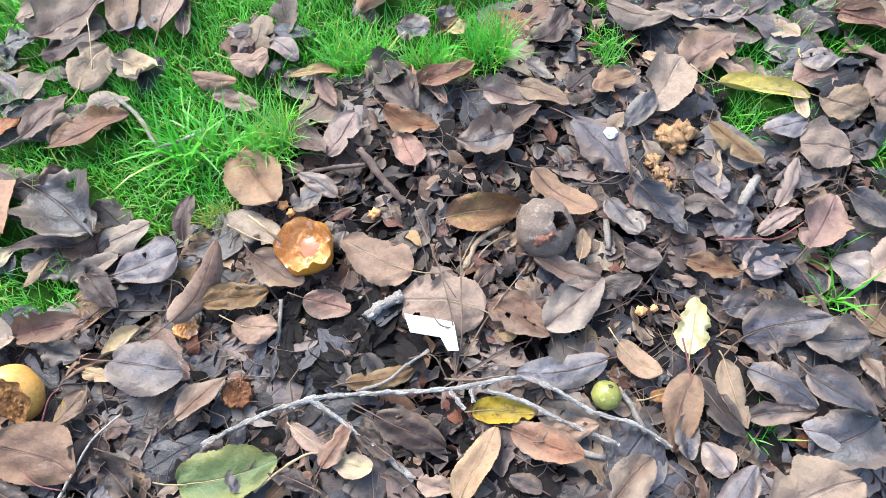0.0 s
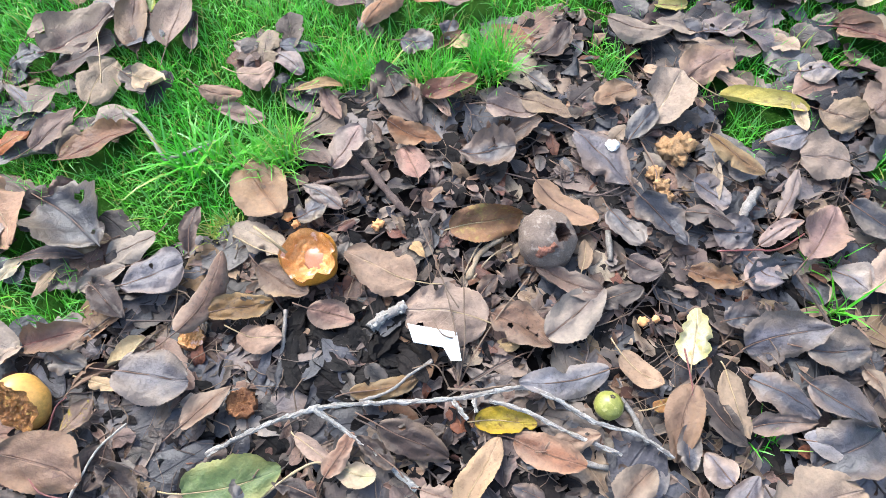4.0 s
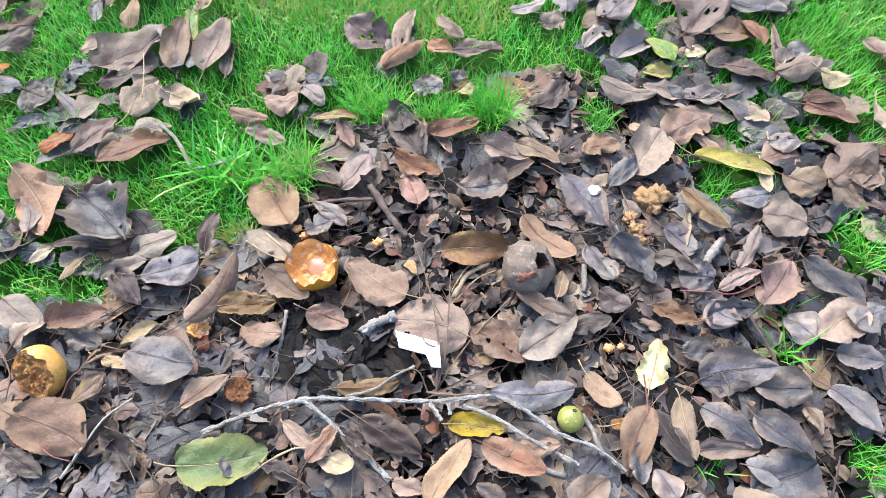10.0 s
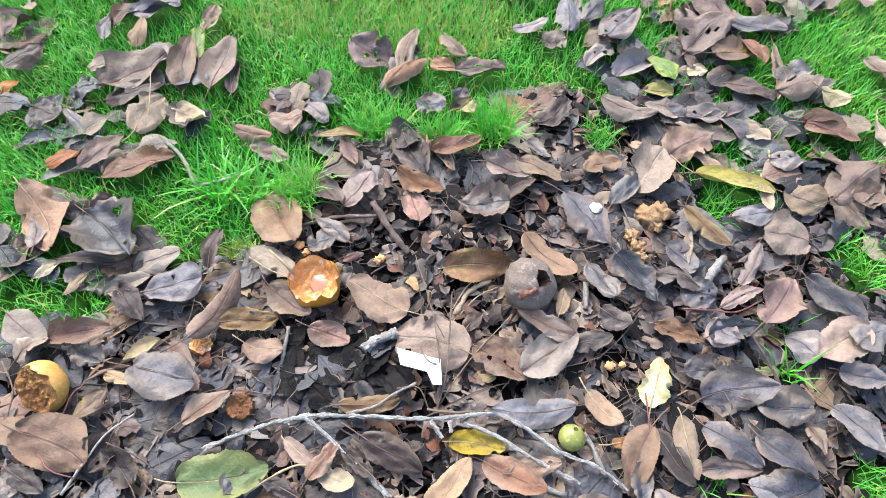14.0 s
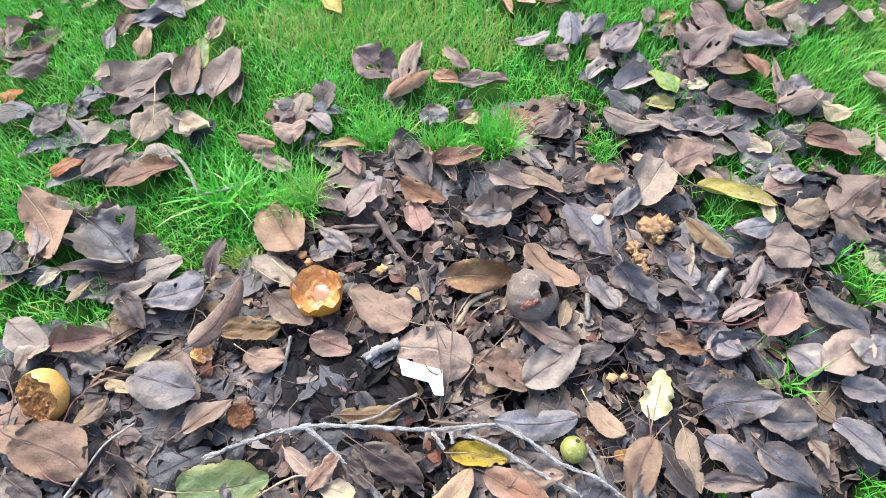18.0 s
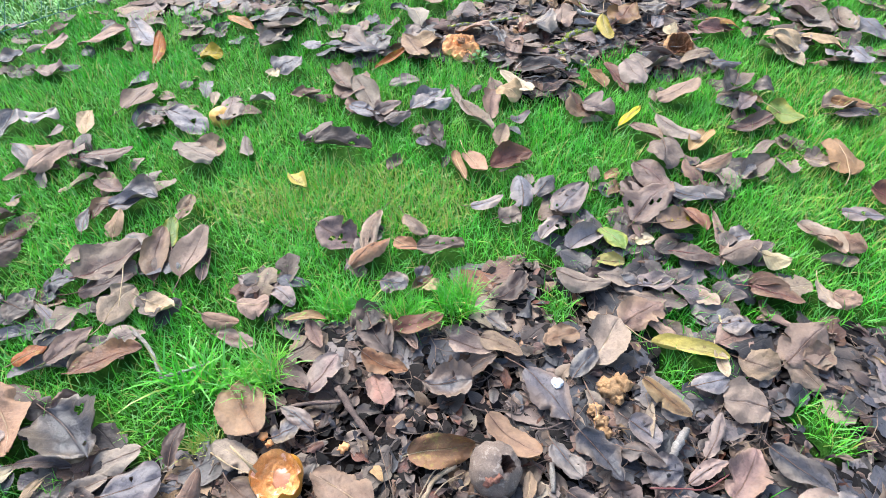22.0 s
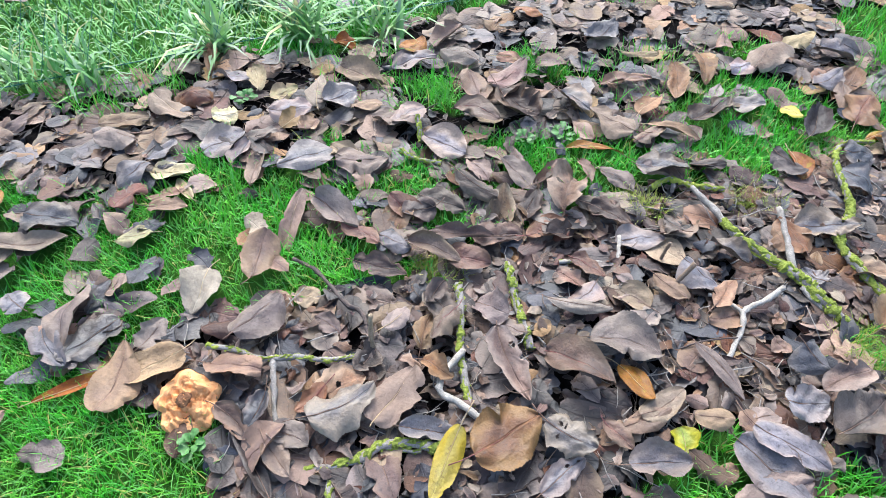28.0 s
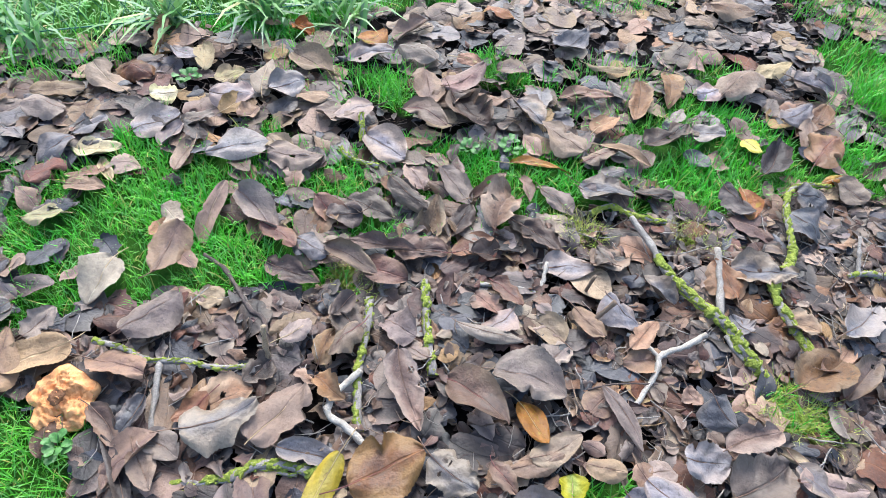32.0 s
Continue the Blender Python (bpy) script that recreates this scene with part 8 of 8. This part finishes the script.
twig("brown bent twig from the lawn into the heap", [(-0.022, 1.773, 0.024), (0.038, 1.767, 0.028), (0.121, 1.733, 0.030), (0.159, 1.728, 0.028), (0.218, 1.670, 0.020)], 0.0031, 0.0044, BARK, seed=30)
twig("lichened twig stub standing among leaves", [(-0.016, 2.212, 0.050), (0.018, 2.170, 0.020)], 0.0052, 0.0059, BARK_GREY, cover=3, seed=31)
twig("green-crusted twig between leaves", [(-0.009, 2.126, 0.020), (0.036, 2.115, 0.024), (0.089, 2.129, 0.020)], 0.0047, 0.0039, BARK_GREY, cover=3, seed=32)
twig("thin dark stem over the heap", [(0.641, 1.913, 0.030), (0.673, 1.944, 0.034), (0.728, 1.984, 0.030)], 0.0016, 0.0013, BARK, seed=33)
twig("grey twig by the far leaves", [(0.941, 2.391, 0.024), (0.966, 2.414, 0.026), (1.002, 2.435, 0.022)], 0.0052, 0.0052, BARK_GREY, [([(0.957, 2.405, 0.026), (0.945, 2.442, 0.040), (0.935, 2.474, 0.050)], 0.0039, 0.0029)], cover=0.8, seed=34)
twig("long pale twig on the far heap", [(1.130, 2.664, 0.030), (1.212, 2.588, 0.030), (1.243, 2.461, 0.024)], 0.0052, 0.0046, BARK_PALE, [([(1.189, 2.652, 0.030), (1.240, 2.771, 0.050), (1.277, 2.833, 0.060)], 0.0052, 0.0039)], seed=35)
twig("grey twig on the far heap", [(1.370, 2.615, 0.030), (1.473, 2.623, 0.030), (1.571, 2.590, 0.024)], 0.0065, 0.0052, BARK_GREY, [([(1.473, 2.623, 0.030), (1.510, 2.679, 0.050), (1.502, 2.747, 0.060)], 0.0052, 0.0039)], seed=36)
twig("mossy twig lying through the lower leaves", [(0.269, 1.473, 0.020), (0.306, 1.430, 0.022), (0.349, 1.399, 0.018)], 0.0057, 0.0047, BARK_GREY, cover=2.2, seed=37)
twig("lichened twig in the heap's near slope", [(0.214, 1.459, 0.020), (0.258, 1.475, 0.022), (0.299, 1.540, 0.024), (0.361, 1.572, 0.020)], 0.0042, 0.0036, BARK_GREY, cover=2.2, seed=38)


# cut plant stems standing in the heap
twig("pale cut plant stem standing in the leaf heap", [(0.205, 1.684, 0.000), (0.204, 1.688, 0.055), (0.204, 1.694, 0.102)], 0.0045, 0.0042, STRAW, seed=90, name="cut_twig")
twig("brown cut plant stem leaning out of the leaf heap", [(0.585, 2.010, 0.000), (0.600, 2.030, 0.045), (0.615, 2.050, 0.080)], 0.0042, 0.0038, DRY_STEM, seed=91, name="cut_twig")
twig("thin brown cut stem standing in the leaf heap", [(0.560, 2.080, 0.000), (0.562, 2.082, 0.040), (0.566, 2.086, 0.072)], 0.0030, 0.0028, DRY_STEM, seed=92, name="cut_twig")


# ---- fruit ----
def apple(name, label, x, y, z, r, rim, depth, skin, flesh, aim, tilt, seed, squash=0.88, bulge=0.0, wrinkle=0.0, lump=0.14, ragged=1.0, lobes=0.0, core=0.0, pool=0.0, stalk=(), steep=0.8):
    """An apple eaten open: skin up to a ragged rim at rim radians from its pole, then the hollowed flesh. aim, tilt: where the opening leans, degrees."""
    rng = np.random.default_rng(seed)
    na, ns, nf = 64, 14, 24
    ph = np.linspace(0, 2 * np.pi, na, endpoint=False)
    k = rng.uniform(0, 6.28, 6)
    jag = 0.10 * np.sin(3 * ph + k[0]) + 0.07 * np.sin(7 * ph + k[1]) + 0.05 * np.sin(13 * ph + k[2]) + rng.normal(0, 0.03, na)
    jag *= min(1.0, rim) * ragged
    dent = 1 + 0.03 * np.sin(2 * ph + k[3]) + (0.02 + lobes) * np.sin(5 * ph + k[4]) + 0.6 * lobes * np.sin(9 * ph + k[5])
    rings = []
    for s in np.linspace(0, 1, ns):
        th = np.pi - s * (np.pi - (rim + jag))
        th = np.maximum(th, 0.02)
        rr = r * dent * (1 - 0.10 * np.exp(-((np.pi - th) / 0.35) ** 2))
        w = 1 + wrinkle * np.array([noise.noise(Vector((4 * math.cos(p) * math.sin(t), 4 * math.sin(p) * math.sin(t), 4 * math.cos(t) + seed))) for p, t in zip(ph, th)])
        rings.append(np.stack([rr * w * np.sin(th) * np.cos(ph), rr * w * np.sin(th) * np.sin(ph), rr * w * squash * np.cos(th)], 1))
    faces = [(i * na + j, i * na + (j + 1) % na, (i + 1) * na + (j + 1) % na, (i + 1) * na + j) for i in range(ns - 1) for j in range(na)]
    outer = np.vstack(rings)
    edge = rings[-1]
    inner = [edge * [0.985, 0.985, 1.0]]
    for s in np.linspace(0.12, 1, nf):
        q = edge * [(1 - s), (1 - s), 1]
        low = edge[:, 2].mean()
        bowl = low - depth * r * (1 - (1 - s) ** 2) ** steep + bulge * r * (1 - (1 - s) ** 2)
        rough = np.array([noise.noise(Vector((q[j, 0] / r * 5, q[j, 1] / r * 5, seed * 3.1))) + 0.6 * noise.noise(Vector((q[j, 0] / r * 11, q[j, 1] / r * 11, seed))) + 0.45 * noise.noise(Vector((q[j, 0] / r * 23, q[j, 1] / r * 23, seed))) for j in range(na)])
        zz = edge[:, 2] * max(0, 1 - s * 4) + bowl * min(1, s * 4) + lump * r * rough * min(1, s * 3)
        inner.append(np.stack([q[:, 0], q[:, 1], zz], 1))
    f2 = [(i * na + j, i * na + (j + 1) % na, (i + 1) * na + (j + 1) % na, (i + 1) * na + j) for i in range(nf) for j in range(na)]
    ob = tagged(new(name, None), label, "apple", "fallen apples")
    ob.empty_display_size = 0.02
    part("skin", solid("skin", outer, faces, skin), ob)
    part("flesh", solid("flesh", np.vstack(inner), f2, flesh), ob, "ragged bitten flesh")
    if core:  # stained seed pocket in the middle of the flesh
        v, f = blob((0, 0, np.vstack(inner)[-na:, 2].mean()), core, rng, 3, 0.3, 0.5)
        part("core", solid("core", v, f, FLESH_BROWN), ob, "browned core")
    ob.matrix_world = pose(x, y, z, 0, 0, aim) @ pose(0, 0, 0, 0, tilt, 0)
    back = ob.matrix_world.inverted()
    if pool:  # soaked translucent pulp on the floor of the bowl
        c = back @ Vector((x + 0.006, y + 0.002, z))
        v, f = blob((c.x, c.y, np.vstack(inner)[-na:, 2].mean() + 0.001), pool, rng, 3, 0.16, 0.25)
        part("wet_pulp", solid("wet_pulp", v, f, JUICE), ob, "pinkish soaked pulp")
    if stalk:
        v, f = tube([back @ Vector(q) for q in stalk], np.linspace(0.0021, 0.0013, len(stalk)))
        part("stalk", solid("stalk", v, f, STALK_PALE), ob, "cream fruit stalk")
    return ob


apple("eaten_apple", "half-eaten orange apple hollowed like a bowl on litter", -0.178, 0.300, 0.036, 0.036, 1.22, 0.62, SKIN, FLESH, -100, 8, 1, lump=0.09, ragged=1.3, lobes=0.02, pool=0.016, stalk=[(-0.200, 0.296, 0.056), (-0.218, 0.308, 0.068), (-0.240, 0.324, 0.070)], steep=0.6)
apple("eaten_apple", "half-eaten yellow apple with browned flesh on wet leaves", -0.482, 0.117, 0.036, 0.033, 1.25, 0.08, SKIN_PALE, FLESH_OCHRE, -108, 48, 2, lump=0.13, ragged=0.8)
rotten = apple("rotten_apple", "greyish brown shrivelled rotten apple split open on top", 0.112, 0.327, 0.034, 0.037, 0.32, 0.6, ROT, ROT_HOLLOW, -15, 30, 3, 0.92, wrinkle=0.07)


def torn_patches(ob, r, spots, seed):
    """Reddish flesh showing where the skin has cracked."""
    rng = np.random.default_rng(seed)
    for dx, dy, dz, s in spots:
        d = Vector((dx, dy, dz)).normalized()
        v, f = blob(d * r * 0.93, r * s, rng, 2, 0.9, 0.8)
        k = part("torn_flesh", solid("torn_flesh", v, f, FLESH_RED), ob, "reddish cracked flesh")
        k.matrix_parent_inverse = ob.matrix_world.to_3x3().normalized().to_4x4().inverted()


torn_patches(rotten, 0.037, [(-0.22, -0.75, 0.62, 0.17), (-0.02, -0.72, 0.68, 0.14), (-0.34, -0.80, 0.50, 0.13), (0.10, -0.62, 0.78, 0.12)], 5)
apple("eaten_apple", "orange apple pecked to fluffy pulp at the lawn's edge", 0.018, 1.468, 0.032, 0.048, 1.50, 0.0, PULP, PULP, -60, 12, 4, 0.55, bulge=0.20, lump=0.26, ragged=2.0, lobes=0.06, core=0.011)
apple("eaten_apple", "brown hollow eaten apple rest on curled leaves", 0.580, 1.491, 0.026, 0.039, 1.0, 0.5, PULP_TAN, FLESH_BROWN, -90, 30, 5, wrinkle=0.15, lump=0.3)
apple("apple_core", "small browned apple remnant under a leaf", -0.238, 0.125, 0.018, 0.017, 1.2, 0.2, FLESH_BROWN, FLESH_BROWN, 0, 10, 6, wrinkle=0.2)
apple("apple_core", "dried brown apple crumb beside a curled leaf", -0.313, 0.202, 0.014, 0.015, 1.2, 0.1, FLESH_BROWN, FLESH, 0, 10, 7, 0.6, wrinkle=0.2)
apple("yellow_apple", "small pale yellow fallen apple in the grass", -0.520, 1.143, 0.020, 0.026, 0.25, 0.2, SKIN_PALE, FLESH_BROWN, -80, 60, 8, 0.95)
apple("yellow_apple", "yellow fallen apple on the far leaf heap", 1.248, 2.621, 0.026, 0.026, 0.25, 0.2, SKIN_PALE, FLESH_BROWN, -80, 60, 9, 0.95)
apple("yellow_apple", "deep yellow fallen apple on the far leaf heap", 1.468, 2.691, 0.028, 0.028, 0.25, 0.2, SKIN, FLESH, -80, 60, 10, 0.95)


def green_fruit():
    ob = tagged(new("green_fruit", None), "small round green unripe fruit with calyx scar", "fruit")
    r = 0.016
    rng = np.random.default_rng(2)
    v, f = blob((0, 0, 0), r, rng, 4, 0.96, 0.035)
    part("skin", solid("skin", v, f, GREEN_SKIN), ob)
    ang = np.linspace(0, 2 * np.pi, 5, endpoint=False)
    V, Fc = [], []
    for a in ang:
        v, f = blob((0.11 * r * math.cos(a), 0.11 * r * math.sin(a), r * 0.95), r * 0.09, rng, 1, 0.7, 0.4)
        Fc += [[q + len(V) for q in g] for g in f]
        V += v
    part("calyx", solid("calyx", V, Fc, CALYX), ob, "dark brown dried calyx")
    ob.matrix_world = pose(0.170, 0.128, 0.030, -25, 10, 0)


green_fruit()


def crumbs(label, spots, mat, seed):
    """Bits of chewed fruit strewn in one spot."""
    rng = np.random.default_rng(seed)
    for x, y, z, r in spots:
        v, f = blob((0, 0, 0), r, rng, 3, 0.65, 0.75)
        ob = tagged(new("fruit_crumb", solid("fruit_crumb", v, f, mat)), label, "fruit crumb", "chewed fruit crumbs")
        ob.location = (x, y, z)


crumbs("chewed orange apple flesh crumb on dark leaves", [(0.286, 0.468, 0.022, 0.017), (0.301, 0.478, 0.022, 0.014), (0.276, 0.473, 0.022, 0.010), (0.258, 0.433, 0.022, 0.009), (0.264, 0.415, 0.020, 0.010), (0.253, 0.429, 0.020, 0.006), (0.269, 0.398, 0.018, 0.008), (0.292, 0.456, 0.020, 0.011)], PULP_TAN, 4)
# A flattened white blob laid on one leaf, in the label's white.
def white_fleck(x, y, z):
    v, f = blob((0, 0, 0), 0.0085, np.random.default_rng(8), 3, 0.12, 0.5)
    ob = tagged(new("white_fleck", solid("white_fleck", v, f, LABEL_WHITE)), "small flat white spot on a slate-grey leaf", "dropping")
    ob.location = (x, y, z)


white_fleck(0.203, 0.466, 0.036)
crumbs("small tan apple crumb on litter", [(0.220, 0.228, 0.020, 0.0055), (0.236, 0.232, 0.018, 0.004), (-0.217, 0.365, 0.020, 0.006), (-0.207, 0.356, 0.018, 0.005), (-0.100, 0.355, 0.018, 0.007)], PULP, 5)


# ---- white plant label ----
def plant_label():
    pts = [(-0.053, 0.214), (0.004, 0.206), (0.010, 0.172), (-0.002, 0.172), (-0.011, 0.188), (-0.045, 0.192)]
    cx, cy = sum(p[0] for p in pts) / 6, sum(p[1] for p in pts) / 6
    bm = bmesh.new()
    f = bm.faces.new([bm.verts.new((x - cx, y - cy, 0.004 * ((x - cx) * 30) ** 2)) for x, y in pts])
    top = bmesh.ops.extrude_face_region(bm, geom=[f])
    bmesh.ops.translate(bm, vec=(0, 0, 0.0012), verts=[v for v in top["geom"] if isinstance(v, bmesh.types.BMVert)])
    bmesh.ops.bevel(bm, geom=bm.edges[:], offset=0.0003, segments=1, affect="EDGES")
    bmesh.ops.recalc_face_normals(bm, faces=bm.faces)
    me = bpy.data.meshes.new("plant_label")
    bm.to_mesh(me)
    bm.free()
    me.materials.append(LABEL_WHITE)
    ob = tagged(new("plant_label", me), "broken white plastic plant label lying on a tan leaf", "plant label")
    ob.matrix_world = pose(cx, cy, 0.037, -3, 2, 0)


plant_label()


# ---- coarse grass tufts and yellowed patches ----
def tuft(label, x, y, rx, ry, n, long, wide, lean, mat, seed, droop=0.55):
    rng = np.random.default_rng(seed)
    a, q = rng.uniform(0, 6.283, n), np.sqrt(rng.random(n))
    blades("grass_tuft", x + rx * q * np.cos(a), y + ry * q * np.sin(a), rng, long, wide, lean, mat, label, droop)


tuft("broad blue-green grass tuft hanging over leaves", -0.640, 2.250, 0.05, 0.03, 60, 0.20, 0.011, 0.85, GRASS_TUFT, 41, 0.85)
tuft("broad blue-green grass tuft hanging over leaves", -0.470, 2.410, 0.07, 0.03, 100, 0.21, 0.011, 0.85, GRASS_TUFT, 42, 0.85)
tuft("coarse pale grass tuft at the fence foot", -0.330, 2.520, 0.09, 0.05, 60, 0.17, 0.010, 0.85, GRASS_TUFT, 43, 0.8)
tuft("coarse yellowish grass tuft at the fence foot", -0.855, 2.007, 0.11, 0.05, 70, 0.16, 0.010, 0.9, GRASS_TUFT, 44, 0.8)
tuft("coarse yellowish grass tuft at the fence foot", -0.987, 1.933, 0.14, 0.05, 80, 0.15, 0.009, 0.9, GRASS_TUFT, 45, 0.8)
tuft("long pale grass blades fanning over the litter edge", -0.345, 0.455, 0.055, 0.03, 110, 0.090, 0.0034, 0.85, GRASS, 46, 0.5)
tuft("upright bright grass tuft", -0.250, 0.461, 0.035, 0.03, 260, 0.075, 0.0024, 0.5, GRASS, 47)
tuft("upright bright grass tuft at the litter edge", 0.047, 0.622, 0.028, 0.035, 300, 0.075, 0.0022, 0.4, GRASS, 48)
tuft("upright bright grass tuft at the litter edge", -0.039, 0.600, 0.035, 0.02, 220, 0.06, 0.0022, 0.5, GRASS, 49)
tuft("upright bright grass tuft at the litter edge", -0.143, 0.607, 0.04, 0.03, 260, 0.06, 0.0022, 0.5, GRASS, 50)
tuft("small green grass tuft growing through leaves", 0.447, 0.244, 0.014, 0.012, 26, 0.06, 0.0032, 0.7, GRASS, 51)
tuft("small green grass tuft growing through leaves", 0.446, 0.306, 0.03, 0.012, 24, 0.05, 0.0026, 0.9, GRASS, 52)
tuft("yellowed grass showing between twigs", 0.909, 2.061, 0.06, 0.045, 1100, 0.042, 0.0018, 1.0, GRASS_YELLOW, 53)
tuft("yellowed grass showing between twigs", 0.966, 2.072, 0.045, 0.035, 700, 0.042, 0.0018, 1.0, GRASS_YELLOW, 54)
tuft("yellowed grass at the heap's edge", 0.487, 2.212, 0.05, 0.04, 800, 0.042, 0.0018, 0.95, GRASS_YELLOW, 55)
tuft("yellowed grass at the heap's edge", 0.679, 2.332, 0.06, 0.035, 800, 0.042, 0.0018, 0.95, GRASS_YELLOW, 56)
tuft("yellow-green grass at the heap's edge", 0.215, 1.891, 0.05, 0.035, 800, 0.042, 0.0018, 0.95, GRASS_YELLOW, 57)
tuft("mossy yellowed grass by the apple", -0.303, 0.352, 0.025, 0.02, 200, 0.03, 0.002, 0.9, GRASS_YELLOW, 58)
tuft("bright taller lawn grass on a bare spot", 1.013, 3.009, 0.17, 0.10, 1800, 0.075, 0.0032, 0.35, GRASS, 59)


tuft("yellowing thin patch in the lawn", -0.157, 0.890, 0.26, 0.11, 1300, 0.042, 0.0018, 0.8, GRASS_YELLOW, 61)
tuft("yellowing thin patch in the lawn", -0.366, 0.855, 0.12, 0.06, 350, 0.042, 0.0018, 0.8, GRASS_YELLOW, 62)
tuft("yellowing thin patch in the lawn", 1.117, 1.203, 0.22, 0.14, 1000, 0.042, 0.0018, 0.8, GRASS_YELLOW, 63)
tuft("yellowing thin stretch of lawn", 1.00, 1.08, 0.42, 0.34, 2500, 0.045, 0.0020, 0.9, GRASS_YELLOW, 65)
tuft("yellowing thin patch in the lawn", -0.124, 0.881, 0.20, 0.10, 500, 0.042, 0.0018, 0.8, GRASS_YELLOW, 64)


def weed(label, x, y, r, n, seed):
    """A small rosette of round green leaves in the grass."""
    rng = np.random.default_rng(seed)
    ob = tagged(new("weed", None), label, "weed", "small weeds")
    ob.location = (x, y, 0)
    for i in range(n):
        pts, faces, uv = leaf_grid(rng, r * rng.uniform(0.7, 1.1), r * rng.uniform(0.6, 0.9), "o", 0.3, -0.4, 0.2, 0.03, 8, 4, 0.02)
        k = part("leaf_blade", mesh_from("leaf_blade", pts.reshape(-1, 3), faces, WEED, uv.reshape(-1, 2)), ob)
        k.matrix_basis = pose(0, 0, rng.uniform(0.022, 0.034), 0, -rng.uniform(5, 25), 360 * i / n + rng.uniform(-20, 20)) @ pose(r * rng.uniform(0.7, 1.2), 0, 0)


weed("low rosette of small round green weed leaves by the apple", 0.069, 1.420, 0.016, 12, 1)
weed("low rosette of small green weed leaves among leaves", -0.412, 2.103, 0.02, 12, 2)
weed("low rosette of small green weed leaves in grass", 0.276, 2.329, 0.018, 10, 3)
weed("low rosette of small green weed leaves in grass", 0.214, 2.272, 0.016, 10, 4)


# ---- wire fence ----
def fence():
    """A chain-link fence of green-coated wire along the far edge of the leaf drift."""
    d = Vector((1, FENCE_SLOPE, 0)).normalized()
    o = Vector((FENCE_A[0], FENCE_A[1], 0)) - d * 2.2
    step, rows, cols = 0.05, 24, 150
    ob = tagged(new("wire_fence", None), "green plastic-coated chain-link fence behind the leaf drift", "fence")
    ob.location = o
    V, Fc = [], []
    r = 0.0008
    n = Vector((-d.y, d.x, 0))
    for s in (-1, 1):
        for c in range(-rows, cols):
            pts = []
            for k in range(rows + 1):
                u = (c * 2 + (k if s > 0 else -k) + (rows if s < 0 else 0)) * step / 2
                if 0 <= u <= cols * step:
                    pts.append(d * u + Vector((0, 0, 0.02 + k * step)) + n * (0.0015 * s * (-1) ** k))
            if len(pts) > 1:
                v, f = tube([tuple(p) for p in pts], [r] * len(pts), 3, cap=False)
                Fc += [[q + len(V) for q in g] for g in f]
                V += [tuple(q) for q in v]
    part("wire_mesh", solid("wire_mesh", V, Fc, FENCE_GREEN), ob, "green diamond wire mesh")
    for k, hgt in enumerate((0.03, 0.62, 1.22)):
        v, f = tube([tuple(d * (cols * step) * q + Vector((0, 0, hgt))) for q in (0, 0.25, 0.5, 0.75, 1)], [0.0014] * 5, 6)
        part("tension_wire", solid("tension_wire", v, f, FENCE_GREEN), ob)


fence()

build_lawn()
